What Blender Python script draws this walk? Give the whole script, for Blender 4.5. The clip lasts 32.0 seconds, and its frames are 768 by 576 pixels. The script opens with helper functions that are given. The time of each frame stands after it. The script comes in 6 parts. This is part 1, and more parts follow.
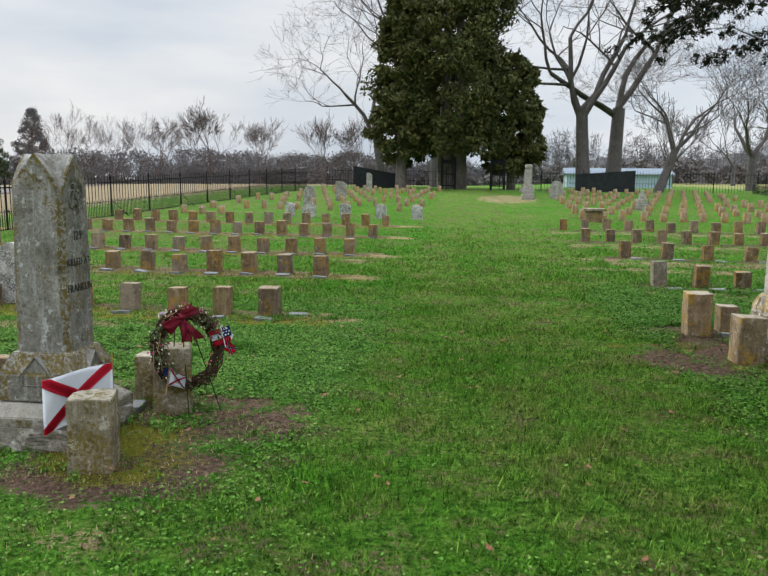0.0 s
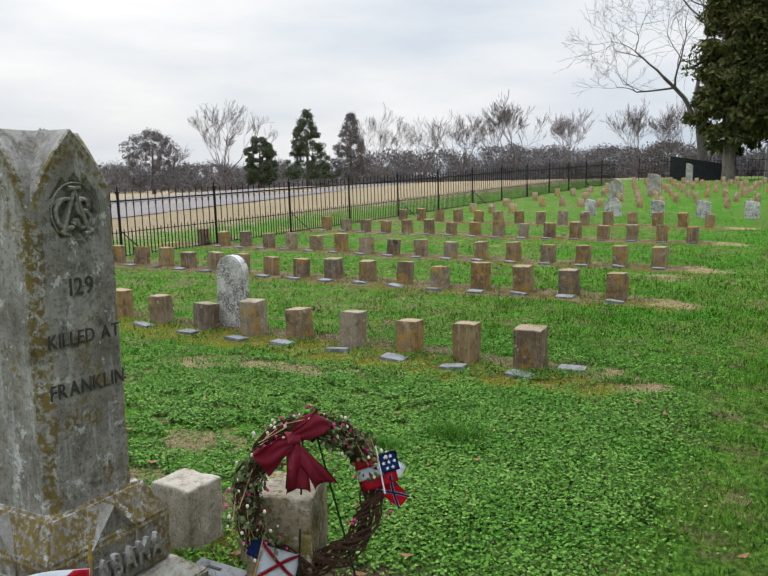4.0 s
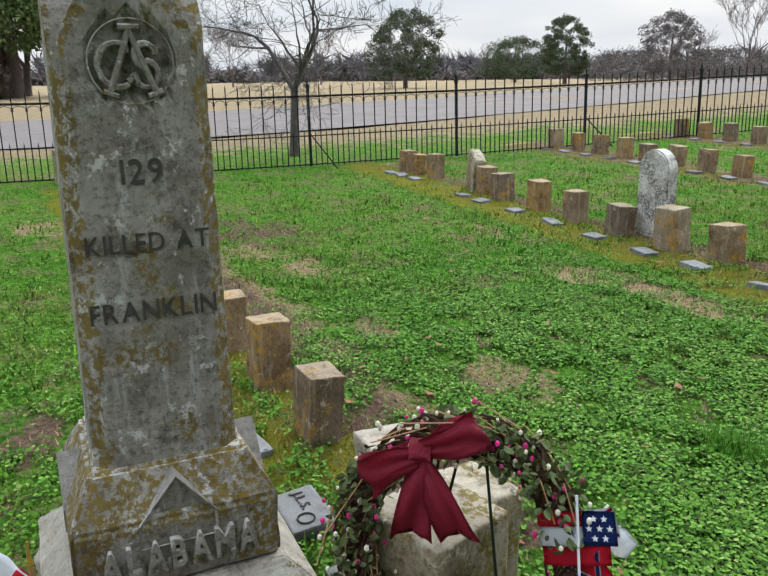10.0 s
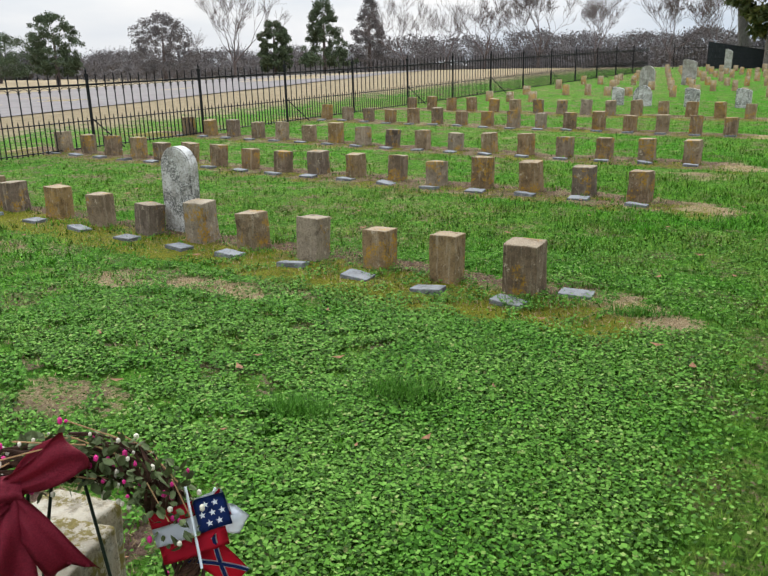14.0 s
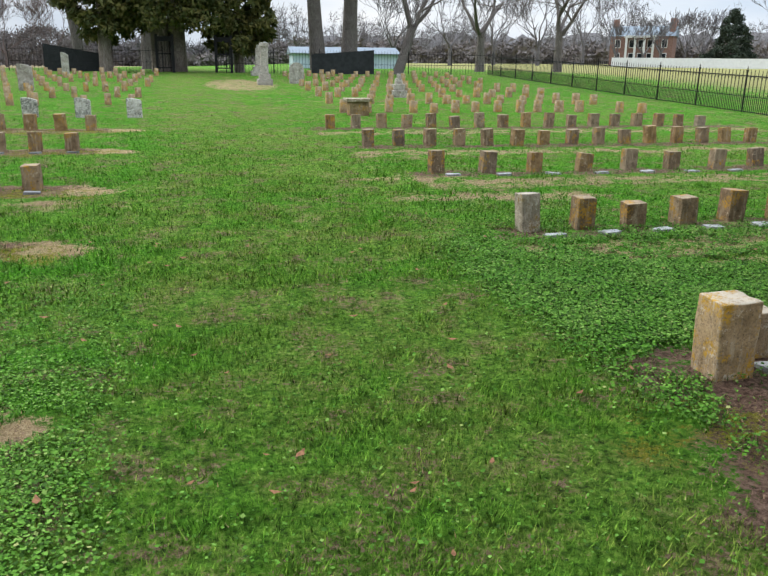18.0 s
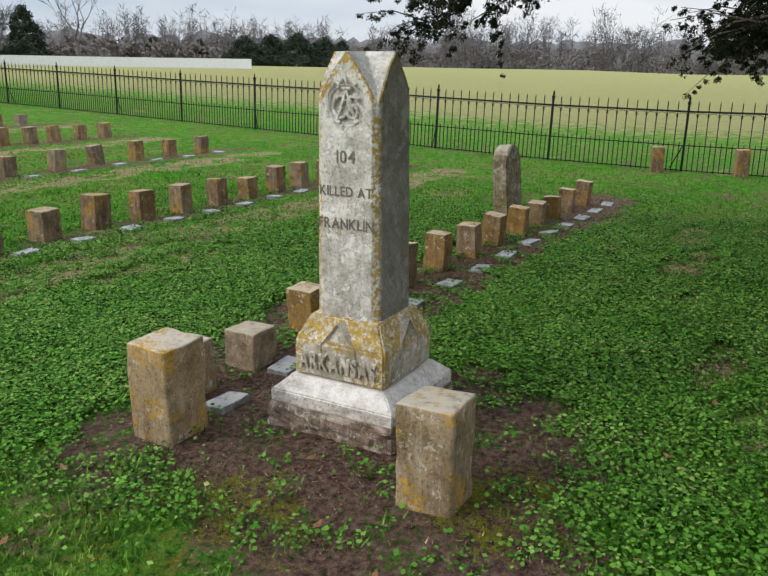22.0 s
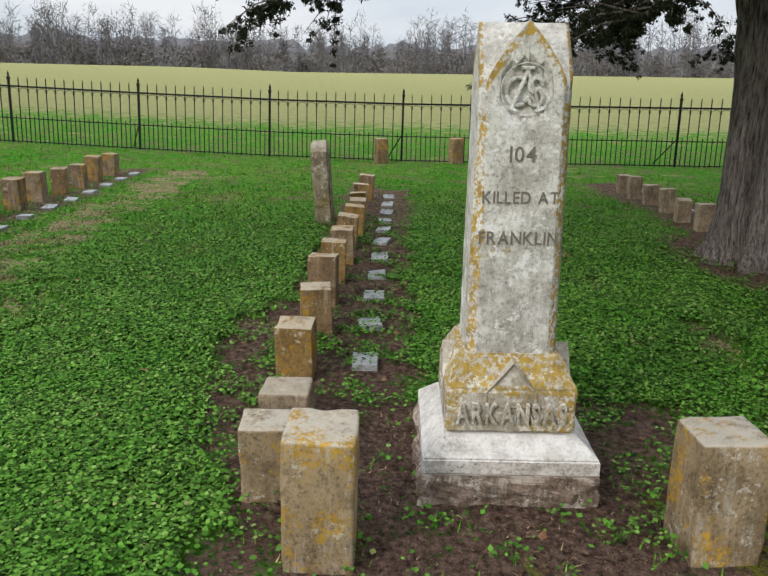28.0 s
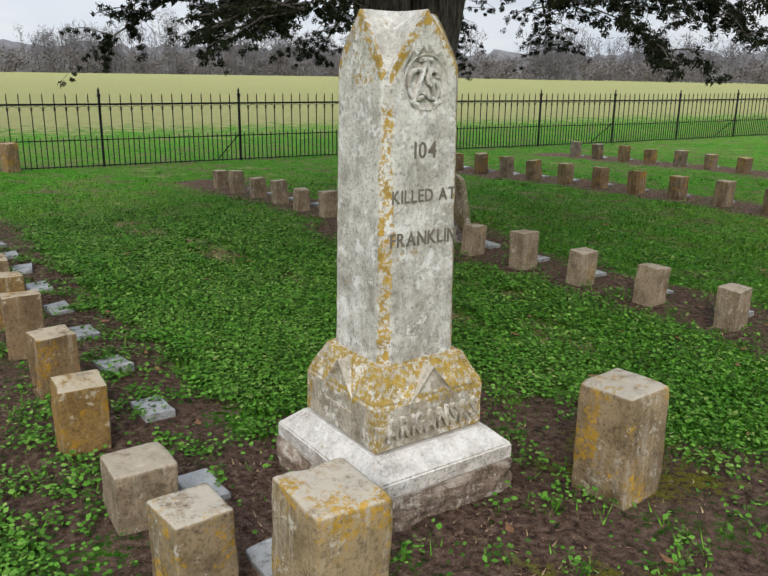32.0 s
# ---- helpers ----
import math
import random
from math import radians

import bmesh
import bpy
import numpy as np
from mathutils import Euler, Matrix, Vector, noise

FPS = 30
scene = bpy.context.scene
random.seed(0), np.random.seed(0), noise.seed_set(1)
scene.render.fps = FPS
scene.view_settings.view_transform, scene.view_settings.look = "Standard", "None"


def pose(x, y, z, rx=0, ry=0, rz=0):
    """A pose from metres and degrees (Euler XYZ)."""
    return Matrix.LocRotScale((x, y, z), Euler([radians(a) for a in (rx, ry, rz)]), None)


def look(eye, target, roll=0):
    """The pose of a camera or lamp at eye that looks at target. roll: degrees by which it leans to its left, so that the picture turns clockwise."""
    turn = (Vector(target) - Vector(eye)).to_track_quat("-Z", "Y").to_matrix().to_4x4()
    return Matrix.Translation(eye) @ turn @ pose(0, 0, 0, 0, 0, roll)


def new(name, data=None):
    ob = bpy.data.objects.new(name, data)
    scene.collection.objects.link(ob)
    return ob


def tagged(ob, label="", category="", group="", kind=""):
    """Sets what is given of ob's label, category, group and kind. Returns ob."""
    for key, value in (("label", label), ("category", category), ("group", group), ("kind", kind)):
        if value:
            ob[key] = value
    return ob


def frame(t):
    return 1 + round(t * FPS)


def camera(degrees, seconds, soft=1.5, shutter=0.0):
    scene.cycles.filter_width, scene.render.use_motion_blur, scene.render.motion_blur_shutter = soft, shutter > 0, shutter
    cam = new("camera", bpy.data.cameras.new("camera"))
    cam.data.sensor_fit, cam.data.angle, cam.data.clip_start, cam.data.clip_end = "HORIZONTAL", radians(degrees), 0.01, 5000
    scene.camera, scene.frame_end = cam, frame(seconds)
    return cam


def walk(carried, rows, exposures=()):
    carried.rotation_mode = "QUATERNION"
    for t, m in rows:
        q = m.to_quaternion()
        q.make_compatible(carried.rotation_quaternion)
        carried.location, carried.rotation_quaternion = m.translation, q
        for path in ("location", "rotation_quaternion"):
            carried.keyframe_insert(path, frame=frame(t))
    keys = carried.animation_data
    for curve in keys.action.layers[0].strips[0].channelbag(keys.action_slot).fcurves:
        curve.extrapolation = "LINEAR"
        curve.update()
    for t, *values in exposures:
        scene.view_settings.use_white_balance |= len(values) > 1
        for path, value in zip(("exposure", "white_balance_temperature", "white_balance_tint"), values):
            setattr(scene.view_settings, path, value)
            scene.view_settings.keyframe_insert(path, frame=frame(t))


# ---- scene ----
PATH = [
    (0, (0.015, 0.786, 1.459), (0.032, 2.768, 1.192), 0.7),
    (0.5, (0.008, 1.163, 1.461), (-0.017, 3.145, 1.191), 0.8),
    (1, (-0.003, 1.526, 1.462), (-0.07, 3.506, 1.188), 0.6),
    (1.5, (0.0, 1.926, 1.466), (-0.129, 3.903, 1.191), 0.7),
    (2, (0.02, 2.3, 1.467), (-0.19, 4.27, 1.191), 0.5),
    (2.5, (0.041, 2.588, 1.454), (-0.301, 4.539, 1.18), -0.1),
    (3, (0.023, 2.837, 1.456), (-0.48, 4.753, 1.183), -0.5),
    (3.5, (-0.026, 3.086, 1.458), (-0.663, 4.962, 1.187), -0.7),
    (5.5, (0.024, 4.41, 1.374), (-1.191, 5.953, 0.996), -0.2),
    (6, (0.088, 4.538, 1.362), (-1.363, 5.844, 0.924), -0.4),
    (6.5, (0.052, 4.555, 1.343), (-1.576, 5.607, 0.851), -0.6),
    (7, (0.023, 4.588, 1.331), (-1.691, 5.472, 0.799), -0.6),
    (7.5, (-0.018, 4.647, 1.329), (-1.738, 5.515, 0.792), -0.7),
    (8, (-0.042, 4.7, 1.333), (-1.762, 5.567, 0.796), -0.6),
    (8.5, (-0.08, 4.739, 1.334), (-1.8, 5.607, 0.798), -0.7),
    (9, (-0.101, 4.756, 1.334), (-1.811, 5.644, 0.798), -0.7),
    (9.5, (-0.074, 4.756, 1.353), (-1.761, 5.687, 0.817), -0.7),
    (10, (-0.065, 4.742, 1.341), (-1.716, 5.735, 0.805), -0.7),
    (10.5, (-0.034, 4.735, 1.34), (-1.634, 5.808, 0.803), -0.6),
    (11, (-0.044, 4.749, 1.341), (-1.578, 5.914, 0.803), -0.6),
    (11.5, (-0.053, 4.753, 1.349), (-1.509, 6.013, 0.81), -0.6),
    (12, (-0.065, 4.753, 1.343), (-1.419, 6.123, 0.804), -0.6),
    (12.5, (-0.047, 4.731, 1.326), (-1.283, 6.208, 0.786), -0.6),
    (13, (-0.074, 4.679, 1.327), (-1.171, 6.26, 0.785), -0.7),
    (13.5, (-0.093, 4.673, 1.333), (-1.035, 6.351, 0.788), -0.6),
    (15.5, (-0.176, 4.704, 1.305), (-0.418, 6.611, 0.753), -0.0),
    (16, (-0.115, 4.704, 1.314), (-0.157, 6.625, 0.759), 0.3),
    (16.5, (-0.097, 4.791, 1.463), (0.043, 6.707, 0.908), 0.4),
    (17, (-0.095, 4.96, 1.568), (0.195, 6.859, 1.011), 0.4),
    (17.5, (0.023, 5.203, 1.559), (0.495, 7.065, 1.004), 0.4),
    (18, (0.135, 5.402, 1.572), (0.82, 7.198, 1.02), 0.5),
    (18.5, (0.207, 5.527, 1.567), (1.086, 7.237, 1.014), 0.6),
    (19, (0.348, 5.637, 1.531), (1.422, 7.233, 0.985), 0.9),
    (19.5, (0.436, 5.703, 1.523), (1.672, 7.178, 0.977), 0.8),
    (20, (0.489, 5.764, 1.511), (1.871, 7.104, 0.966), 0.7),
    (20.5, (0.583, 5.865, 1.504), (2.087, 7.067, 0.961), 0.8),
    (21, (0.655, 6.026, 1.499), (2.281, 7.059, 0.96), 0.8),
    (21.5, (0.68, 6.207, 1.518), (2.389, 7.091, 0.971), 0.4),
    (22, (0.724, 6.389, 1.52), (2.511, 7.103, 0.976), 0.5),
    (22.5, (0.783, 6.544, 1.535), (2.631, 7.083, 0.991), 0.6),
    (23, (0.854, 6.652, 1.547), (2.744, 7.016, 1.004), 0.7),
    (23.5, (0.913, 6.725, 1.561), (2.827, 6.941, 1.019), 0.6),
    (24, (0.993, 6.811, 1.571), (2.913, 6.961, 1.03), 0.7),
    (24.5, (1.06, 6.944, 1.583), (2.979, 7.094, 1.041), 0.7),
    (25, (1.094, 7.138, 1.582), (3.013, 7.286, 1.039), 0.7),
    (25.5, (1.069, 7.358, 1.531), (2.989, 7.491, 0.988), 0.7),
    (26, (1.025, 7.594, 1.452), (2.947, 7.698, 0.909), 0.7),
    (26.5, (1.034, 7.822, 1.447), (2.957, 7.904, 0.904), 0.8),
    (28.5, (1.196, 8.593, 1.426), (3.089, 8.235, 0.887), 0.8),
    (29, (1.274, 8.758, 1.422), (3.131, 8.244, 0.885), 0.8),
    (29.5, (1.36, 8.903, 1.415), (3.169, 8.237, 0.881), 0.7),
    (30, (1.451, 9.035, 1.414), (3.202, 8.229, 0.88), 0.8),
    (30.5, (1.554, 9.14, 1.409), (3.231, 8.191, 0.876), 0.8),
    (31, (1.659, 9.247, 1.405), (3.249, 8.157, 0.874), 0.8),
    (31.5, (1.767, 9.341, 1.398), (3.261, 8.121, 0.867), 0.8),
    (32, (1.873, 9.409, 1.4), (3.306, 8.119, 0.869), 0.8),
]
cam = camera(53.0, 32.0, soft=1.5)
walk(cam, [(t, look(eye, target, roll)) for t, eye, target, roll in PATH], exposures=[(0.0, 0.3), (1.0, 0.28), (3.5, 0.36), (6.0, 0.55), (7.0, 0.55), (11.0, 0.5), (13.0, 0.52), (17.0, 0.54), (19.0, 0.56), (20.0, 0.34), (22.0, 0.2), (24.0, 0.22), (26.0, 0.24), (29.0, 0.16), (32.0, 0.22)])

# ---- overcast sky and a broad, weak sun ----
SUN_AZ, SUN_EL = radians(-42), radians(31)
world = bpy.data.worlds.new("world")
scene.world = world
world.use_nodes = True
wt = world.node_tree
sky = wt.nodes.new("ShaderNodeTexSky")
sky.sky_type = "NISHITA"
sky.sun_disc = False
sky.sun_elevation = SUN_EL
sky.sun_rotation = SUN_AZ
sky.dust_density = 4.0
dim = wt.nodes.new("ShaderNodeVectorMath")
dim.operation = "SCALE"
dim.inputs["Scale"].default_value = 0.07
coord = wt.nodes.new("ShaderNodeTexCoord")
stretch = wt.nodes.new("ShaderNodeMapping")
stretch.inputs["Scale"].default_value = (1.0, 1.0, 4.5)
cloud = wt.nodes.new("ShaderNodeTexNoise")
cloud.inputs["Scale"].default_value = 2.2
cloud.inputs["Detail"].default_value = 5.0
cloud.inputs["Roughness"].default_value = 0.5
ramp = wt.nodes.new("ShaderNodeValToRGB")
ramp.color_ramp.elements[0].position, ramp.color_ramp.elements[0].color = 0.34, (0.50, 0.59, 0.70, 1)
ramp.color_ramp.elements[1].position, ramp.color_ramp.elements[1].color = 0.66, (0.81, 0.83, 0.86, 1)
mixer = wt.nodes.new("ShaderNodeMixRGB")
mixer.inputs["Fac"].default_value = 0.88
wt.links.new(sky.outputs[0], dim.inputs[0])
wt.links.new(coord.outputs["Generated"], stretch.inputs["Vector"])
wt.links.new(stretch.outputs["Vector"], cloud.inputs["Vector"])
wt.links.new(cloud.outputs["Fac"], ramp.inputs["Fac"])
wt.links.new(dim.outputs["Vector"], mixer.inputs["Color1"])
wt.links.new(ramp.outputs["Color"], mixer.inputs["Color2"])
# an overcast sky grows brighter towards the zenith
split = wt.nodes.new("ShaderNodeSeparateXYZ")
wt.links.new(coord.outputs["Generated"], split.inputs[0])
climb = wt.nodes.new("ShaderNodeMapRange")
for key, value in (("From Min", 0.22), ("From Max", 0.95), ("To Min", 1.0), ("To Max", 3.7)):
    climb.inputs[key].default_value = value
wt.links.new(split.outputs["Z"], climb.inputs["Value"])
bright = wt.nodes.new("ShaderNodeVectorMath")
bright.operation = "SCALE"
wt.links.new(mixer.outputs["Color"], bright.inputs[0])
wt.links.new(climb.outputs["Result"], bright.inputs["Scale"])
east = wt.nodes.new("ShaderNodeMapRange")
for key, value in (("From Min", -0.1), ("From Max", 0.95), ("To Min", 1.0), ("To Max", 1.2)):
    east.inputs[key].default_value = value
wt.links.new(split.outputs["X"], east.inputs["Value"])
paler = wt.nodes.new("ShaderNodeVectorMath")
paler.operation = "SCALE"
wt.links.new(bright.outputs["Vector"], paler.inputs[0])
wt.links.new(east.outputs["Result"], paler.inputs["Scale"])
wt.links.new(paler.outputs["Vector"], wt.nodes["Background"].inputs["Color"])
wt.nodes["Background"].inputs["Strength"].default_value = 0.86
sun = new("sun", bpy.data.lights.new("sun", "SUN"))
sun.data.energy, sun.data.angle, sun.data.color = 1.5, radians(16), (1.0, 0.96, 0.88)
sun.matrix_world = look((0, 0, 0), (-math.sin(SUN_AZ) * math.cos(SUN_EL), -math.cos(SUN_AZ) * math.cos(SUN_EL), -math.sin(SUN_EL)))
scene.view_settings.exposure = 0.28


# ---- materials ----
def node(nt, kind, **values):
    n = nt.nodes.new(kind)
    for key, value in values.items():
        n.inputs[key.replace("_", " ")].default_value = value
    return n


def noise_node(nt, scale, detail=4.0, rough=0.6, vec=None):
    n = node(nt, "ShaderNodeTexNoise", Scale=scale, Detail=detail, Roughness=rough)
    if vec is not None:
        nt.links.new(vec, n.inputs["Vector"])
    return n.outputs["Fac"]


def ramp_node(nt, fac, stops, ease="LINEAR"):
    n = nt.nodes.new("ShaderNodeValToRGB")
    n.color_ramp.interpolation = ease
    while len(n.color_ramp.elements) < len(stops):
        n.color_ramp.elements.new(0.5)
    for e, (p, c) in zip(n.color_ramp.elements, stops):
        e.position, e.color = p, (*c, 1) if len(c) == 3 else c
    nt.links.new(fac, n.inputs["Fac"])
    return n.outputs["Color"]


def mask_node(nt, fac, lo, hi):
    n = node(nt, "ShaderNodeMapRange", From_Min=lo, From_Max=hi)
    n.interpolation_type = "SMOOTHSTEP"
    nt.links.new(fac, n.inputs["Value"])
    return n.outputs["Result"]


def mix_node(nt, fac, a, b, mode="MIX"):
    n = nt.nodes.new("ShaderNodeMixRGB")
    n.blend_type = mode
    for socket, value in ((n.inputs["Fac"], fac), (n.inputs["Color1"], a), (n.inputs["Color2"], b)):
        if isinstance(value, (int, float)):
            socket.default_value = value
        elif isinstance(value, tuple):
            socket.default_value = (*value, 1)
        else:
            nt.links.new(value, socket)
    return n.outputs["Color"]


def calc(nt, op, a, b):
    n = nt.nodes.new("ShaderNodeMath")
    n.operation = op
    for socket, value in zip(n.inputs, (a, b)):
        if isinstance(value, (int, float)):
            socket.default_value = value
        else:
            nt.links.new(value, socket)
    return n.outputs[0]


def begin(name, rough=0.9):
    m = bpy.data.materials.new(name)
    m.use_nodes = True
    b = m.node_tree.nodes["Principled BSDF"]
    b.inputs["Roughness"].default_value = rough
    b.inputs["Specular IOR Level"].default_value = 0.15
    return m, m.node_tree, b


def bump(nt, b, height, strength, distance=0.01):
    n = node(nt, "ShaderNodeBump", Strength=strength, Distance=distance)
    nt.links.new(height, n.inputs["Height"])
    nt.links.new(n.outputs["Normal"], b.inputs["Normal"])


def local(nt, spread=37.0):
    """Object coordinates, shifted for every object by its random number."""
    tc, oi = nt.nodes.new("ShaderNodeTexCoord"), nt.nodes.new("ShaderNodeObjectInfo")
    add = nt.nodes.new("ShaderNodeVectorMath")
    add.operation = "ADD"
    shift = calc(nt, "MULTIPLY", oi.outputs["Random"], spread)
    comb = nt.nodes.new("ShaderNodeCombineXYZ")
    for s in comb.inputs:
        nt.links.new(shift, s)
    nt.links.new(tc.outputs["Object"], add.inputs[0])
    nt.links.new(comb.outputs[0], add.inputs[1])
    return add.outputs[0], oi.outputs["Random"]


def stone(name, tones, lichen, lichen_amount=0.5, pale=(0.5, 0.49, 0.45), pale_amount=0.45, dark=(0.05, 0.045, 0.035), grain=1.0, bump_by=0.5, edge=False, grime_amount=0.7, pale_top=0.6, second=None):
    """Weathered limestone: body tones by object, rain streaks, pale worn spots, dark grime, and ragged lichen with fine specks."""
    m, nt, b = begin(name, 0.92)
    vec, rnd = local(nt)
    tones = tones * 2 if len(tones) == 1 else tones
    body = ramp_node(nt, rnd, [(i / max(1, len(tones) - 1), t) for i, t in enumerate(tones)])
    ragged = noise_node(nt, 6.0, 10.0, 0.78, vec)
    body = mix_node(nt, mask_node(nt, ragged, 0.38, 0.62), mix_node(nt, 1.0, body, (1.22, 1.2, 1.18), "MULTIPLY"), mix_node(nt, 1.0, body, (0.66, 0.63, 0.58), "MULTIPLY"))
    mp = nt.nodes.new("ShaderNodeMapping")
    mp.inputs["Scale"].default_value = (1.0, 1.0, 0.12)
    nt.links.new(vec, mp.inputs["Vector"])
    streak = noise_node(nt, 26.0, 6.0, 0.7, mp.outputs["Vector"])
    body = mix_node(nt, calc(nt, "MULTIPLY", mask_node(nt, streak, 0.5, 0.68), 0.45), body, pale)
    fine = noise_node(nt, 75.0 * grain, 5.0, 0.75, vec)
    body = mix_node(nt, calc(nt, "MULTIPLY", mask_node(nt, fine, 0.48, 0.66), 0.6), body, dark)
    worn = noise_node(nt, 13.0, 9.0, 0.78, vec)
    low = 0.64 - pale_amount * 0.16
    body = mix_node(nt, calc(nt, "MULTIPLY", mask_node(nt, worn, low, low + 0.05), 0.85), body, pale)
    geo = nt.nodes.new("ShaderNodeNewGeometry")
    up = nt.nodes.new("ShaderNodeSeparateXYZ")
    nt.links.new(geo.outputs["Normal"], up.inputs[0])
    # Upward faces are mixed towards the pale tone, broken up by noise.
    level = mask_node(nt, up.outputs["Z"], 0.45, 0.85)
    if pale_top:
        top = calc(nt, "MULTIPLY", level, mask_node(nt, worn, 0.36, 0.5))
        body = mix_node(nt, calc(nt, "MULTIPLY", top, pale_top), body, pale)
    big = noise_node(nt, 4.6, 11.0, 0.74, vec)
    if edge:
        at = nt.nodes.new("ShaderNodeAttribute")
        at.attribute_name = "edge"
        big = calc(nt, "ADD", calc(nt, "SUBTRACT", big, 0.06), calc(nt, "MULTIPLY", at.outputs["Fac"], 0.24))
    low = 0.66 - 0.2 * lichen_amount
    specks = mask_node(nt, noise_node(nt, 48.0, 6.0, 0.7, vec), 0.45, 0.53)
    growth = calc(nt, "MULTIPLY", mask_node(nt, big, low, low + 0.06), specks)
    tint = ramp_node(nt, noise_node(nt, 19.0, 5.0, 0.7, vec), [(0.3, tuple(c * 0.55 for c in lichen)), (0.5, lichen), (0.7, second or tuple(min(0.6, c * 1.35) for c in lichen))])
    body = mix_node(nt, calc(nt, "MULTIPLY", growth, 0.9), body, tint)
    grime = noise_node(nt, 8.5, 9.0, 0.78, vec)
    body = mix_node(nt, calc(nt, "MULTIPLY", mask_node(nt, grime, 0.54, 0.64), grime_amount), body, mix_node(nt, 1.0, body, (0.42, 0.4, 0.36), "MULTIPLY"))
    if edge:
        # Dark olive brown is mixed in where the side attribute is set.
        dark_side = nt.nodes.new("ShaderNodeAttribute")
        dark_side.attribute_name = "dark_side"
        side_mix = calc(nt, "MULTIPLY", dark_side.outputs["Fac"], mask_node(nt, ragged, 0.2, 0.42))
        body = mix_node(nt, calc(nt, "MULTIPLY", side_mix, 0.68), body, (0.085, 0.07, 0.042))
    nt.links.new(body, b.inputs["Base Color"])
    bump(nt, b, calc(nt, "ADD", calc(nt, "MULTIPLY", fine, 0.6), worn), bump_by, 0.014)
    return m


MARKER = stone("marker limestone", [(0.15, 0.11, 0.075), (0.22, 0.14, 0.07), (0.20, 0.155, 0.11), (0.23, 0.15, 0.065), (0.24, 0.20, 0.155), (0.21, 0.135, 0.065), (0.13, 0.10, 0.078), (0.18, 0.13, 0.085)], (0.34, 0.185, 0.02), 0.68, (0.42, 0.35, 0.25), 0.36, grime_amount=0.7, pale_top=0.42)
MARKER_ORANGE = stone("orange-lichened marker limestone", [(0.20, 0.13, 0.06), (0.28, 0.17, 0.05), (0.17, 0.115, 0.07), (0.25, 0.18, 0.10)], (0.36, 0.19, 0.018), 0.62, (0.48, 0.40, 0.29), 0.42, grime_amount=0.7, pale_top=0.9)
MARKER_TAN = stone("tan marker limestone", [(0.30, 0.23, 0.155), (0.25, 0.19, 0.13), (0.33, 0.26, 0.18)], (0.26, 0.17, 0.05), 0.4, (0.46, 0.40, 0.31), 0.4, grime_amount=0.6)
BLOCK = stone("corner block limestone", [(0.27, 0.20, 0.12), (0.31, 0.225, 0.13), (0.26, 0.195, 0.12)], (0.42, 0.24, 0.022), 0.80, (0.50, 0.45, 0.37), 0.42, pale_top=0.8, grime_amount=0.7)
BLOCK_OLD = stone("mossy block limestone", [(0.23, 0.195, 0.135), (0.26, 0.215, 0.145)], (0.15, 0.115, 0.02), 0.8, (0.46, 0.42, 0.34), 0.6)
PALE_MARKER = stone("pale marker limestone", [(0.30, 0.26, 0.20), (0.27, 0.24, 0.19)], (0.20, 0.13, 0.04), 0.5, (0.44, 0.40, 0.34), 0.5)
MARBLE = stone("grey headstone marble", [(0.50, 0.49, 0.46), (0.44, 0.43, 0.41)], (0.10, 0.10, 0.09), 0.95, (0.64, 0.63, 0.60), 0.5)
PLATE = stone("grey granite plate", [(0.23, 0.237, 0.245), (0.29, 0.297, 0.305), (0.25, 0.257, 0.265)], (0.13, 0.135, 0.135), 0.5, (0.40, 0.405, 0.41), 0.4, grain=2.0, bump_by=0.25)
PLATE_OLD = stone("weathered grey granite plate", [(0.13, 0.135, 0.142), (0.17, 0.176, 0.185), (0.145, 0.15, 0.158)], (0.09, 0.093, 0.09), 0.55, (0.24, 0.245, 0.25), 0.4, grain=2.0, bump_by=0.25)
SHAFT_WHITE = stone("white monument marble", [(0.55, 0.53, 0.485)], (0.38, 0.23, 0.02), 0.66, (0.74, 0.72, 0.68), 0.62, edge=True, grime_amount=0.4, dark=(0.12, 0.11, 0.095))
DIE_WHITE = stone("white die marble", [(0.40, 0.355, 0.28)], (0.36, 0.23, 0.03), 0.68, (0.68, 0.64, 0.57), 0.66, edge=True, grime_amount=0.6, dark=(0.12, 0.11, 0.095))
BASE_WHITE = stone("white plinth marble", [(0.55, 0.51, 0.47)], (0.33, 0.25, 0.15), 0.15, (0.70, 0.67, 0.63), 0.6, grime_amount=0.4)
ROUGH_WHITE = stone("rock-faced plinth marble", [(0.27, 0.20, 0.155)], (0.13, 0.09, 0.06), 0.6, (0.58, 0.51, 0.43), 0.68, bump_by=1.0)
SHAFT_GREY = stone("grey monument limestone", [(0.235, 0.223, 0.198)], (0.15, 0.105, 0.022), 0.86, (0.50, 0.49, 0.46), 0.5, edge=True, grime_amount=0.8, second=(0.19, 0.135, 0.02))
BASE_GREY = stone("grey plinth limestone", [(0.26, 0.235, 0.195)], (0.13, 0.095, 0.02), 0.6, (0.40, 0.38, 0.33), 0.5)
GREY_COLUMN = stone("weathered column stone", [(0.36, 0.35, 0.32), (0.30, 0.28, 0.25)], (0.15, 0.13, 0.08), 0.4)


